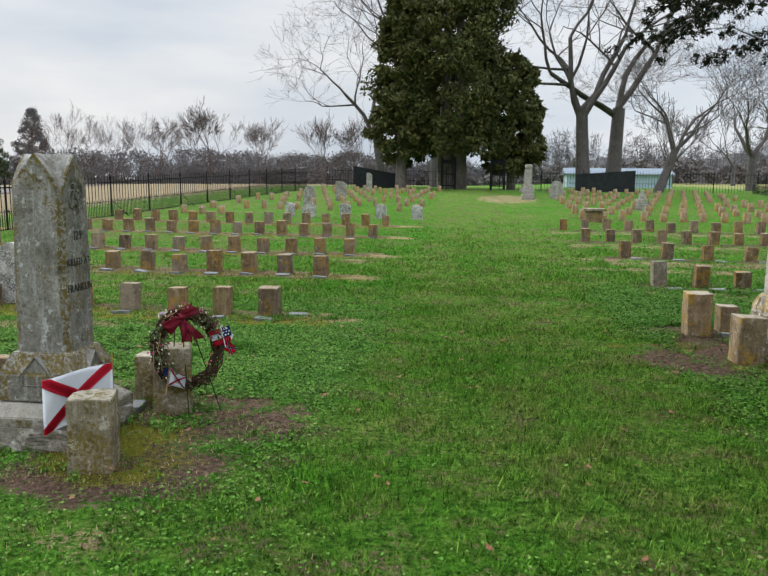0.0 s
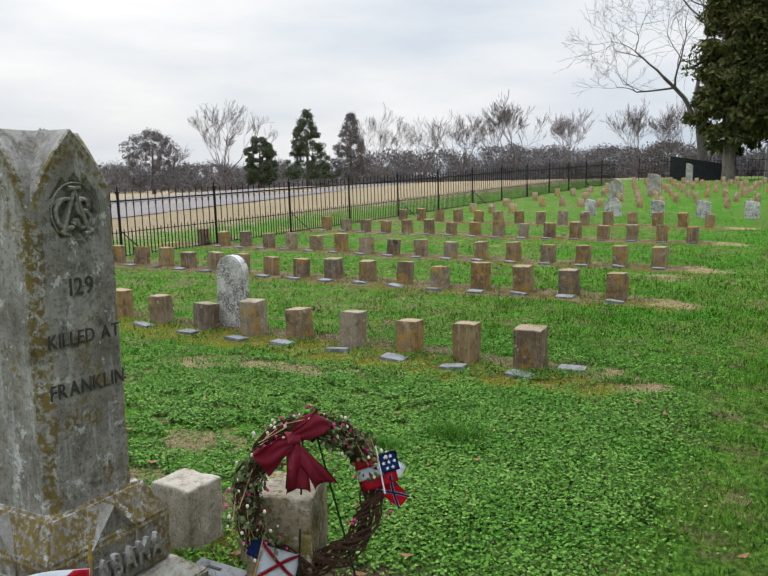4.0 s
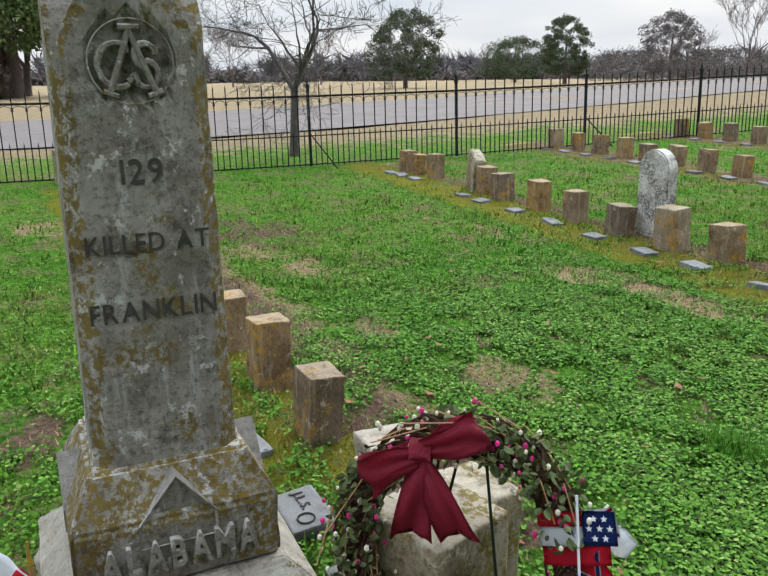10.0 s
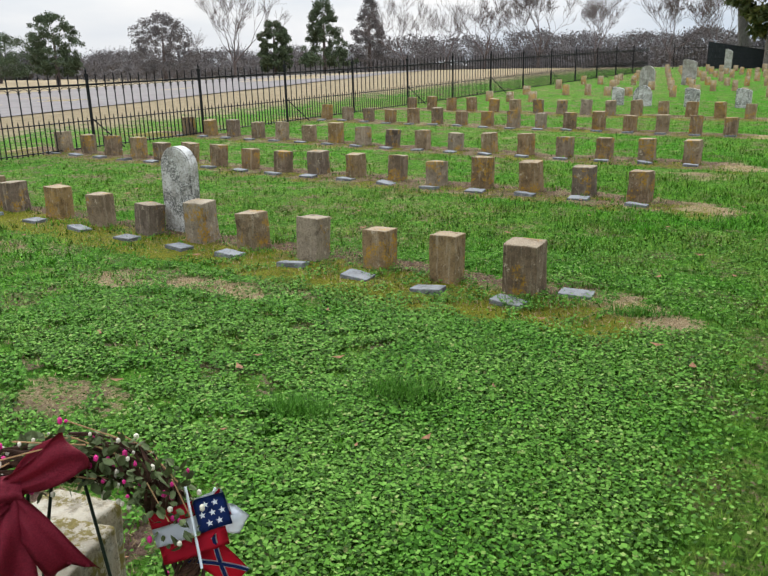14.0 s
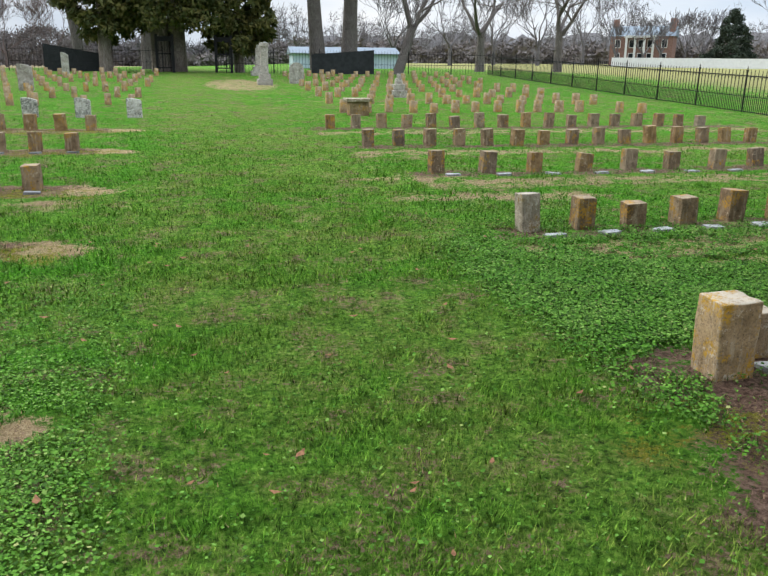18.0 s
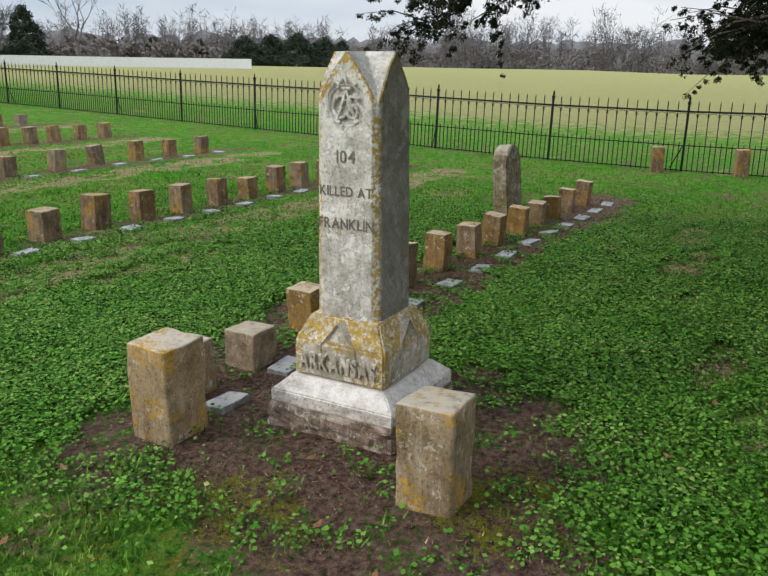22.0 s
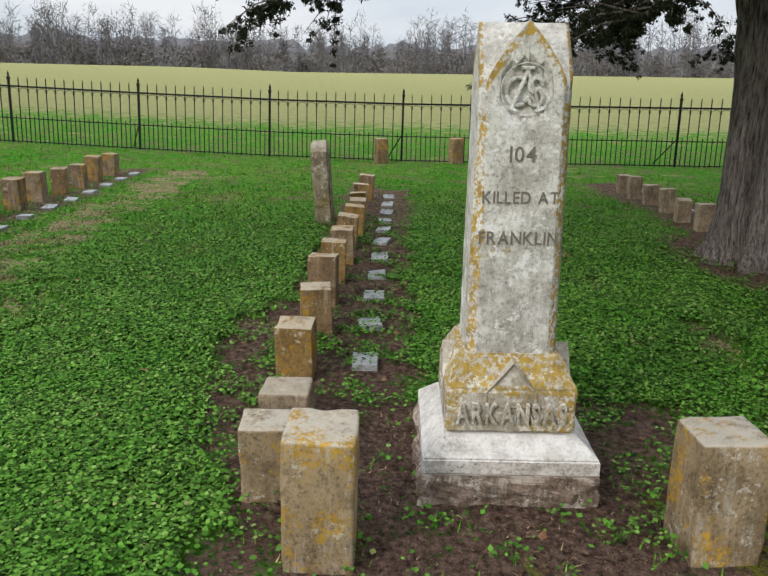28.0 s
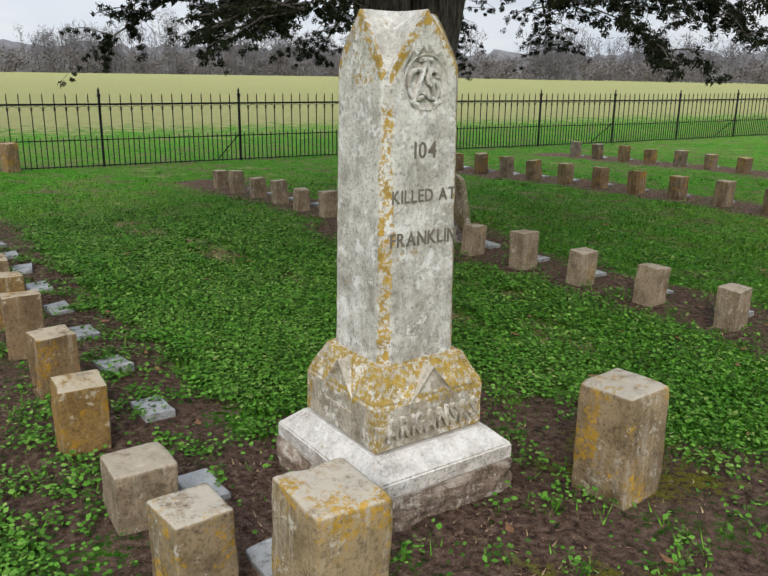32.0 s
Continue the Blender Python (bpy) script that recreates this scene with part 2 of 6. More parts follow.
def plain(name, col, rough=0.6, metal=0.0, vary=0.25, scale=30.0, bump_by=0.0):
    m, nt, b = begin(name, rough)
    vec, rnd = local(nt)
    n = noise_node(nt, scale, 4.0, 0.6, vec)
    col2 = tuple(c * (1 - vary) for c in col)
    nt.links.new(mix_node(nt, mask_node(nt, n, 0.3, 0.7), col, col2), b.inputs["Base Color"])
    b.inputs["Metallic"].default_value = metal
    if bump_by:
        bump(nt, b, n, bump_by, 0.01)
    return m


IRON = plain("black iron", (0.018, 0.018, 0.02), 0.55, 0.3, 0.4, 40)
# Incised letters are drawn as thin dark meshes on the stone face.
INSCRIBED = plain("dark incised lettering", (0.06, 0.055, 0.047), 0.95)
INSCRIBED_PALE = plain("grey incised lettering", (0.19, 0.165, 0.13), 0.95)
BOW = plain("burgundy ribbon", (0.27, 0.02, 0.04), 0.55, 0, 0.3, 300, 0.2)
TWIG = plain("dry grapevine", (0.07, 0.035, 0.022), 0.85, 0, 0.5, 80, 0.4)
LEAF = plain("wreath leaf", (0.12, 0.15, 0.06), 0.6, 0, 0.45, 50)
BERRY_PINK = plain("pink berry", (0.65, 0.03, 0.22), 0.4)
BERRY_WHITE = plain("cream berry", (0.72, 0.66, 0.52), 0.5)
STEM_TAN = plain("tan stem", (0.45, 0.27, 0.13), 0.7)
FLAG_RED = plain("red flag cloth", (0.50, 0.012, 0.03), 0.75, 0, 0.12, 20)
FLAG_WHITE = plain("white flag cloth", (0.74, 0.76, 0.80), 0.8, 0, 0.06, 12)
FLAG_BLUE = plain("navy flag cloth", (0.018, 0.04, 0.17), 0.75, 0, 0.15, 20)
WOOD_STICK = plain("flag stick wood", (0.35, 0.2, 0.08), 0.7)
FINIAL = plain("gilded flag tip", (0.55, 0.33, 0.06), 0.35, 0.6)
WIRE = plain("dark green wire", (0.02, 0.03, 0.02), 0.5, 0.4)
WHITE_PAINT = plain("white paint", (0.66, 0.67, 0.68), 0.6, 0, 0.1, 3)
# Roof blue is greyed to carry the haze over the far house.
ROOF_BLUE = plain("blue-grey metal roofing", (0.19, 0.235, 0.28), 0.5, 0.2, 0.2, 2)
SIDING = plain("pale blue metal siding", (0.42, 0.52, 0.60), 0.5, 0.1, 0.15, 2)
# Brick red is paled: haze over the far house is in the colour.
BRICK_FAR = plain("haze-paled red brick", (0.24, 0.145, 0.12), 0.9, 0, 0.3, 3)
GLASS_DARK = plain("dark window pane", (0.02, 0.025, 0.03), 0.15, 0, 0.2, 3)
SCREEN = plain("black windscreen mesh", (0.03, 0.033, 0.035), 0.85, 0, 0.35, 4)
ASPHALT = plain("worn asphalt", (0.165, 0.147, 0.142), 0.9, 0, 0.2, 1.3, 0.3)
LITTER = plain("dead leaf", (0.26, 0.13, 0.065), 0.8, 0, 0.5, 60)


def bark_material(name, a, b_col, c):
    m, nt, b = begin(name, 0.95)
    tc = nt.nodes.new("ShaderNodeTexCoord")
    mp = nt.nodes.new("ShaderNodeMapping")
    mp.inputs["Scale"].default_value = (26, 26, 2.6)
    nt.links.new(tc.outputs["Object"], mp.inputs["Vector"])
    warp = node(nt, "ShaderNodeTexNoise", Scale=3.2, Detail=3.0)
    push = nt.nodes.new("ShaderNodeVectorMath")
    push.operation = "MULTIPLY_ADD"
    push.inputs[1].default_value = (1.1, 1.1, 0.0)
    nt.links.new(tc.outputs["Object"], warp.inputs["Vector"])
    nt.links.new(warp.outputs["Color"], push.inputs[0])
    nt.links.new(mp.outputs["Vector"], push.inputs[2])
    n = noise_node(nt, 1.9, 7.0, 0.66, push.outputs[0])
    strips = noise_node(nt, 5.5, 5.0, 0.7, push.outputs[0])
    wide = noise_node(nt, 1.4, 4.0, 0.6, tc.outputs["Object"])
    n = calc(nt, "ADD", calc(nt, "MULTIPLY", n, 0.6), calc(nt, "MULTIPLY", strips, 0.4))
    col = ramp_node(nt, n, [(0.4, a), (0.49, b_col), (0.6, c)])
    col = mix_node(nt, calc(nt, "MULTIPLY", mask_node(nt, wide, 0.4, 0.7), 0.5), col, tuple(x * 0.55 for x in b_col))
    nt.links.new(col, b.inputs["Base Color"])
    bump(nt, b, n, 1.0, 0.06)
    return m


BARK_CEDAR = bark_material("cedar bark", (0.038, 0.031, 0.027), (0.19, 0.158, 0.14), (0.37, 0.325, 0.295))
BARK_GREY = bark_material("grey bark", (0.06, 0.052, 0.048), (0.12, 0.105, 0.098), (0.2, 0.18, 0.17))
BARK_BROWN = bark_material("brown twig bark", (0.07, 0.05, 0.045), (0.12, 0.092, 0.085), (0.18, 0.15, 0.14))
# Distance haze is put into these pale grey bark tones.
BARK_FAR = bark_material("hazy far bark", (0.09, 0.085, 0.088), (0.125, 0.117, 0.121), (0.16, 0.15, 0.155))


def leafage(name, tones, rough=0.75):
    m, nt, b = begin(name, rough)
    geo = nt.nodes.new("ShaderNodeNewGeometry")
    isle = ramp_node(nt, geo.outputs["Random Per Island"], [(i / (len(tones) - 1), t) for i, t in enumerate(tones)])
    n = noise_node(nt, 0.7, 4.0, 0.6, geo.outputs["Position"])
    nt.links.new(mix_node(nt, calc(nt, "MULTIPLY", mask_node(nt, n, 0.35, 0.7), 0.5), isle, mix_node(nt, 1.0, isle, (0.75, 0.6, 0.5), "MULTIPLY")), b.inputs["Base Color"])
    return m


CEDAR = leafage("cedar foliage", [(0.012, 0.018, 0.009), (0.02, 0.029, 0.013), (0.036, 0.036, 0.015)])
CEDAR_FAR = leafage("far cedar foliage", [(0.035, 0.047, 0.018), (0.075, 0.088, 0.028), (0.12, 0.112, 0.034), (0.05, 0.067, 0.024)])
PINE = leafage("pine needles", [(0.045, 0.07, 0.036), (0.09, 0.115, 0.06), (0.065, 0.09, 0.05)])
PINE_NEAR = leafage("fresh pine needles", [(0.05, 0.085, 0.028), (0.105, 0.15, 0.05), (0.075, 0.115, 0.04)])
DRY_LEAF = leafage("dry brown leaves", [(0.10, 0.08, 0.065), (0.14, 0.11, 0.085), (0.12, 0.1, 0.08)])
# Both far scrub materials carry distance haze in their lightened grey.
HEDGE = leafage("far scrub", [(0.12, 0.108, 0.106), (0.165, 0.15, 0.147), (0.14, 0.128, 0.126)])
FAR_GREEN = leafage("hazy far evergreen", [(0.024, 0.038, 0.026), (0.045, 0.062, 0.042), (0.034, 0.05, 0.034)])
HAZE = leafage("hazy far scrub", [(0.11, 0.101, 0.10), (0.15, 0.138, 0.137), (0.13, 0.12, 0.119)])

# Haze over the farthest woods is painted in as paler grey.
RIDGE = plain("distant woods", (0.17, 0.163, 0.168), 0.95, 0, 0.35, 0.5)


def grass_shade(nt, b, blades):
    """Lawn colour by place: greens, clover, straw, moss, soil and the outer fields, from the ground's own layers."""
    geo = nt.nodes.new("ShaderNodeNewGeometry")
    pos = geo.outputs["Position"]
    wide, mid, small = noise_node(nt, 0.4, 5.0, 0.65, pos), noise_node(nt, 2.6, 6.0, 0.7, pos), noise_node(nt, 30.0, 6.0, 0.75, pos)
    lump = noise_node(nt, 8.0, 5.0, 0.65, pos)
    fine = noise_node(nt, 130.0, 4.0, 0.75, pos)
    layer = {}
    for key in ("soil", "straw", "moss", "field", "grain", "path"):
        at = nt.nodes.new("ShaderNodeAttribute")
        at.attribute_name = key
        layer[key] = at.outputs["Fac"]
    green = ramp_node(nt, small, [(0.34, (0.014, 0.040, 0.006)), (0.49, (0.073, 0.205, 0.017)), (0.66, (0.175, 0.36, 0.042))])
    green = mix_node(nt, 1.0, green, ramp_node(nt, lump, [(0.32, (0.62, 0.62, 0.6)), (0.5, (1.0, 1.0, 1.0)), (0.68, (1.3, 1.25, 1.25))]), "MULTIPLY")
    green = mix_node(nt, mask_node(nt, mid, 0.42, 0.6), green, mix_node(nt, 1.0, green, (1.4, 0.98, 1.5), "MULTIPLY"))
    green = mix_node(nt, calc(nt, "MULTIPLY", mask_node(nt, wide, 0.42, 0.6), 0.75), green, mix_node(nt, 1.0, green, (0.62, 0.98, 0.5), "MULTIPLY"))
    green = mix_node(nt, calc(nt, "MULTIPLY", layer["path"], 0.85), green, mix_node(nt, 1.0, green, (1.25, 0.98, 1.35), "MULTIPLY"))
    arid = calc(nt, "MULTIPLY", mask_node(nt, noise_node(nt, 1.1, 8.0, 0.8, pos), 0.56, 0.66), 0.6)
    if blades:
        green = mix_node(nt, calc(nt, "MULTIPLY", arid, 0.5), green, (0.26, 0.20, 0.09))
        isle = geo.outputs["Random Per Island"]
        green = mix_node(nt, 1.0, green, ramp_node(nt, isle, [(0.0, (0.3, 0.33, 0.26)), (0.5, (1.0, 1.04, 0.85)), (0.85, (1.22, 1.2, 1.05)), (0.97, (1.32, 1.28, 1.15)), (1.0, (1.7, 1.4, 1.4))]), "MULTIPLY")
        nt.links.new(green, b.inputs["Base Color"])
        return
    broken = calc(nt, "SUBTRACT", calc(nt, "ADD", mid, calc(nt, "MULTIPLY", small, 0.9)), 0.95)
    broken = calc(nt, "MULTIPLY", broken, 2.2)

    def lay(col, key, over, lo=0.35, hi=0.65):
        return mix_node(nt, mask_node(nt, calc(nt, "ADD", layer[key], broken), lo, hi), col, over)
    straw = ramp_node(nt, fine, [(0.34, (0.16, 0.11, 0.06)), (0.5, (0.37, 0.27, 0.15)), (0.66, (0.55, 0.44, 0.27))])
    soil = ramp_node(nt, small, [(0.34, (0.022, 0.013, 0.010)), (0.48, (0.125, 0.076, 0.057)), (0.64, (0.27, 0.18, 0.135))])
    soil = mix_node(nt, mask_node(nt, fine, 0.55, 0.64), soil, (0.23, 0.155, 0.105))
    moss = ramp_node(nt, fine, [(0.36, (0.08, 0.088, 0.006)), (0.64, (0.29, 0.28, 0.03))])
    tan = ramp_node(nt, mid, [(0.3, (0.255, 0.195, 0.12)), (0.6, (0.315, 0.25, 0.155)), (0.8, (0.21, 0.19, 0.095))])
    grain = ramp_node(nt, mid, [(0.3, (0.20, 0.215, 0.075)), (0.6, (0.28, 0.26, 0.115)), (0.8, (0.22, 0.23, 0.08))])
    dry = mix_node(nt, arid, green, straw)
    col = lay(dry, "straw", straw)
    col = lay(col, "soil", soil, 0.14, 0.34)
    col = lay(col, "moss", moss)
    col = lay(col, "field", tan, 0.3, 0.7)
    col = lay(col, "grain", grain, 0.3, 0.7)
    nt.links.new(col, b.inputs["Base Color"])
    bump(nt, b, calc(nt, "ADD", calc(nt, "MULTIPLY", lump, 1.6), calc(nt, "ADD", small, calc(nt, "MULTIPLY", fine, 0.6))), 1.0, 0.045)


LAWN, lawn_nt, lawn_b = begin("lawn", 0.95)
lawn_b.inputs["Specular IOR Level"].default_value = 0.05
grass_shade(lawn_nt, lawn_b, False)
CLOVER, clover_nt, clover_b = begin("clover leaves", 0.8)
clover_b.inputs["Specular IOR Level"].default_value = 0.1
clover_geo = clover_nt.nodes.new("ShaderNodeNewGeometry")
clover_col = ramp_node(clover_nt, clover_geo.outputs["Random Per Island"], [(0.0, (0.018, 0.042, 0.007)), (0.4, (0.066, 0.164, 0.019)), (0.8, (0.113, 0.252, 0.033)), (0.96, (0.18, 0.32, 0.065)), (1.0, (0.26, 0.27, 0.10))])
clover_wide = noise_node(clover_nt, 2.1, 5.0, 0.65, clover_geo.outputs["Position"])
clover_col = mix_node(clover_nt, mask_node(clover_nt, clover_wide, 0.4, 0.62), clover_col, mix_node(clover_nt, 1.0, clover_col, (0.70, 0.86, 0.62), "MULTIPLY"))
clover_nt.links.new(clover_col, clover_b.inputs["Base Color"])
BLADE, blade_nt, blade_b = begin("grass blades", 0.85)
blade_b.inputs["Specular IOR Level"].default_value = 0.08
grass_shade(blade_nt, blade_b, True)
TUFT = leafage("fresh tuft grass", [(0.03, 0.10, 0.006), (0.055, 0.175, 0.012), (0.09, 0.24, 0.02)], 0.7)
MULCH = leafage("bark mulch chips", [(0.06, 0.035, 0.025), (0.14, 0.085, 0.06), (0.27, 0.18, 0.12), (0.38, 0.27, 0.17)])
STRAW_BLADE = leafage("straw blades", [(0.2, 0.13, 0.06), (0.42, 0.31, 0.15), (0.5, 0.4, 0.24)])


# ---- plan ----
ROW = radians(-7.5)          # the grave rows run this much off the x axis
CU, SU = math.cos(ROW), math.sin(ROW)


def ease(a, b, x):
    x = np.clip((x - a) / (b - a), 0, 1)
    return x * x * (3 - 2 * x)


def fence_left(y):
    return -11.51 + 0.1825 * (y - 5.07)


def fence_right(y):
    return 15.15 + 0.18 * (y - 6.6)


def gh(x, y):
    """Height of the ground: level round the monuments, rising along the avenue, falling a little to the near side fence."""
    x, y = np.asarray(x, float), np.asarray(y, float)
    s = np.logaddexp(0, (y - 11.9) / 1.5) * 1.5
    rise = 0.0335 * np.where(s < 31.5, s, 31.5 + 7.5 * np.tanh((s - 31.5) / 7.5))
    inside = ease(-60, -14, x)
    dip = -0.13 * ease(6, 13.5, x) * ease(15, 6, y)
    far = 0.9 * ease(30, 260, x) + 1.0 * ease(50, 170, y) * ease(10, 60, x)
    small = 0.012 * np.sin(1.7 * x + 0.6 * y) * np.sin(1.3 * y - 0.5 * x) + 0.006 * np.sin(6.3 * x + 2.1 * y) * np.sin(5.7 * y - 2.3 * x)
    return rise * inside + dip * ease(60, 16, x) + far + small


def g(x, y):
    return float(gh(x, y))


# rows of graves: first stone (x, y), how many, spacing (signed along the row), row angle in degrees
LEFT_ROWS = [((-1.15, 9.17), 15, -0.575, -10.3), ((-0.86, 12.64), 17, -0.575, -9.5), ((-0.52, 15.42), 17, -0.57, -9.0),
             ((-0.10, 18.83), 16, -0.55, -8.5), ((0.22, 21.78), 15, -0.55, -8.5)]
RIGHT_ROWS = [((4.10, 11.85), 15, 0.59, -5.3), ((4.73, 15.4), 11, 0.76, -6.6), ((4.77, 18.39), 16, 0.56, -6.9), ((4.95, 21.33), 17, 0.56, -6.4)]
NEAR_ROWS = [((4.66, 8.42), 11, 0.585, -7.5), ((3.72, 5.0), 14, 0.57, -6.9), ((4.05, 0.83), 12, 0.605, -7.7), ((4.8, -2.6), 11, 0.61, -10.0)]
SOUTH_ROW = [((-1.95, 5.87), 14, -0.575, -4.5)]


def along(start, angle, d):
    return start[0] + d * math.cos(radians(angle)), start[1] + d * math.sin(radians(angle))


def strip(x, y, row, ahead, width, extra=0.35):
    """1 on a strip along a row of graves, shifted by ahead to its near side."""
    (x0, y0), count, step, angle = row
    ca, sa = math.cos(radians(angle)), math.sin(radians(angle))
    u, v = (x - x0) * ca + (y - y0) * sa, -(x - x0) * sa + (y - y0) * ca
    length = count * step
    lo, hi = (min(0, length) - extra, max(0, length) + extra)
    return ease(width, width * 0.55, np.abs(v + ahead)) * ease(lo - 0.2, lo, u) * ease(hi + 0.2, hi, u)


def spot(x, y, cx, cy, rx, ry, turn=0.0):
    c, s = math.cos(turn), math.sin(turn)
    u, v = (x - cx) * c + (y - cy) * s, -(x - cx) * s + (y - cy) * c
    return ease(1.25, 0.75, np.hypot(u / rx, v / ry))


def layers(x, y):
    x, y = np.asarray(x, float), np.asarray(y, float)
    soil, straw, moss = np.zeros(x.shape), np.zeros(x.shape), np.zeros(x.shape)
    for n, row in enumerate(LEFT_ROWS):
        straw = np.maximum(straw, (0.84 if n else 0.72) * strip(x, y, row, 0.12, 0.5, 0.55))
        soil = np.maximum(soil, (0.4 if n else 0.46) * strip(x, y, row, 0.15, 0.5, 0.3))
        moss = np.maximum(moss, (0.42 if n else 0.74) * strip(x, y, row, 0.3, 0.45, 0.7))
        end = along(row[0], row[3], 0.55)
        straw = np.maximum(straw, 0.8 * spot(x, y, end[0], end[1] - 0.15, 0.5, 0.28, radians(row[3])))
    for n, row in enumerate(RIGHT_ROWS):
        soil = np.maximum(soil, 0.34 * strip(x, y, row, 0.15, 0.3))
        straw = np.maximum(straw, 0.5 * strip(x, y, row, 0.9, 0.5))
    for row in NEAR_ROWS:
        soil = np.maximum(soil, 0.6 * strip(x, y, row, 0.15, 0.52))
    for row in SOUTH_ROW:
        straw = np.maximum(straw, 0.74 * strip(x, y, row, -0.15, 0.5))
        soil = np.maximum(soil, 0.45 * strip(x, y, row, -0.05, 0.5))
        moss = np.maximum(moss, 0.7 * strip(x, y, row, 0.2, 0.42))
    for cx, cy, rx, ry, k in ((3.55, 7.6, 0.85, 1.0, 0.62), (3.1, 8.3, 0.45, 0.5, 0.45), (2.85, 7.2, 0.6, 0.7, 0.52), (6.8, 4.65, 1.15, 0.8, 0.65), (4.6, 8.45, 1.2, 0.45, 0.6)):
        soil = np.maximum(soil, k * spot(x, y, cx, cy, rx, ry))
    for cx, cy, rx, ry, k in ((-1.34, 4.62, 0.6, 0.5, 0.5), (-1.04, 5.42, 0.6, 0.5, 0.46), (-2.04, 5.72, 0.6, 0.4, 0.4), (-6.5, 7.2, 0.8, 0.4, 0.3), (-3.14, 4.92, 0.3, 0.2, 0.34)):
        soil = np.maximum(soil, k * spot(x, y, cx, cy, rx, ry))
    for cx, cy, rx, ry, k in ((-1.29, 4.62, 0.55, 0.4, 0.6), (-0.94, 5.42, 0.55, 0.5, 0.52), (-3.78, 8.47, 0.32, 0.2, 0.8), (-3.0, 8.52, 0.5, 0.16, 0.74), (-2.6, 8.7, 0.3, 0.12, 0.5), (-5.0, 7.04, 0.38, 0.18, 0.62), (-3.5, 6.78, 0.24, 0.13, 0.5), (-5.75, 6.96, 0.35, 0.2, 0.6), (-7.6, 5.8, 0.5, 0.45, 0.6), (-5.2, 8.85, 0.4, 0.14, 0.5), (-4.1, 6.45, 0.3, 0.15, 0.5), (-0.72, 5.55, 0.25, 0.3, 0.45), (-1.25, 3.75, 0.2, 0.25, 0.5),
                              (8.8, 6.33, 0.6, 0.22, 0.6), (7.4, 6.35, 0.7, 0.2, 0.62), (6.0, 6.28, 0.55, 0.16, 0.55), (4.95, 6.15, 0.4, 0.14, 0.6), (4.25, 5.95, 0.4, 0.16, 0.48), (5.1, 5.5, 0.5, 0.15, 0.4), (7.9, 10.4, 0.5, 0.2, 0.45), (5.6, 9.9, 0.4, 0.15, 0.4), (5.6, 10.2, 0.8, 0.2, 0.5), (4.8, 13.6, 1.6, 0.3, 0.55),
                              (4.3, 15.1, 0.9, 0.2, 0.65), (-2.6, 6.9, 0.4, 0.2, 0.55), (6.0, 37.0, 1.5, 4.0, 0.6), (-0.5, 14.6, 0.6, 0.18, 0.5)):
        straw = np.maximum(straw, k * spot(x, y, cx, cy, rx, ry, ROW))
    for cx, cy, rx, ry, k in ((-1.34, 4.82, 0.5, 0.5, 0.55), (3.2, 6.95, 0.35, 0.3, 0.5), (2.6, 7.8, 0.5, 0.4, 0.4)):
        moss = np.maximum(moss, k * spot(x, y, cx, cy, rx, ry))
    straw = np.maximum(straw, 0.25 * ease(-0.8, -2.5, x))
    outside_left = ease(0.5, 6.0, fence_left(y) - x)
    outside_right = ease(2.0, 15.0, x - fence_right(y))
    walkway = ease(2.1, 0.9, np.abs(x - 1.4 - 0.115 * (y - 9))) * ease(1.5, 4.5, y)
    walkway = np.maximum(walkway, 0.5 * ease(-0.8, -2.5, x))
    return dict(soil=soil, straw=straw, moss=moss, field=outside_left, grain=outside_right, path=walkway)


def put_mesh(name, verts, faces, material, smooth=False):
    """A mesh of triangles or quads from two arrays."""
    verts, faces = np.asarray(verts, np.float32), np.asarray(faces, np.int32)
    me = bpy.data.meshes.new(name)
    n, k = faces.shape
    me.vertices.add(len(verts))
    me.vertices.foreach_set("co", verts.ravel())
    me.loops.add(n * k)
    me.loops.foreach_set("vertex_index", faces.ravel())
    me.polygons.add(n)
    me.polygons.foreach_set("loop_start", np.arange(0, n * k, k, dtype=np.int32))
    if smooth:
        me.polygons.foreach_set("use_smooth", np.ones(n, bool))
    me.update(calc_edges=True)
    me.materials.append(material)
    return me


def axis(lo, hi, step, reach):
    core = np.arange(lo, hi + step / 2, step)
    out, d, s = [], 0.0, step
    while d < reach:
        s *= 1.12
        d += s
        out.append(d)
    out = np.array(out)
    return np.concatenate([(lo - out)[::-1], core, hi + out])


gx, gy = axis(-13, 19, 0.15, 900), axis(-8, 25, 0.15, 900)
X, Y = np.meshgrid(gx, gy)
Z = gh(X, Y)
nx, ny = len(gx), len(gy)
idx = np.arange(nx * ny).reshape(ny, nx)
quads = np.stack([idx[:-1, :-1], idx[:-1, 1:], idx[1:, 1:], idx[1:, :-1]], -1).reshape(-1, 4)
ground_me = put_mesh("ground", np.stack([X, Y, Z], -1).reshape(-1, 3), quads, LAWN, True)
for key, value in layers(X.ravel(), Y.ravel()).items():
    ground_me.attributes.new(key, "FLOAT", "POINT").data.foreach_set("value", value.astype(np.float32))
tagged(new("ground", ground_me), "short green cemetery lawn with clover, bare soil and straw patches", "ground", kind="structure")

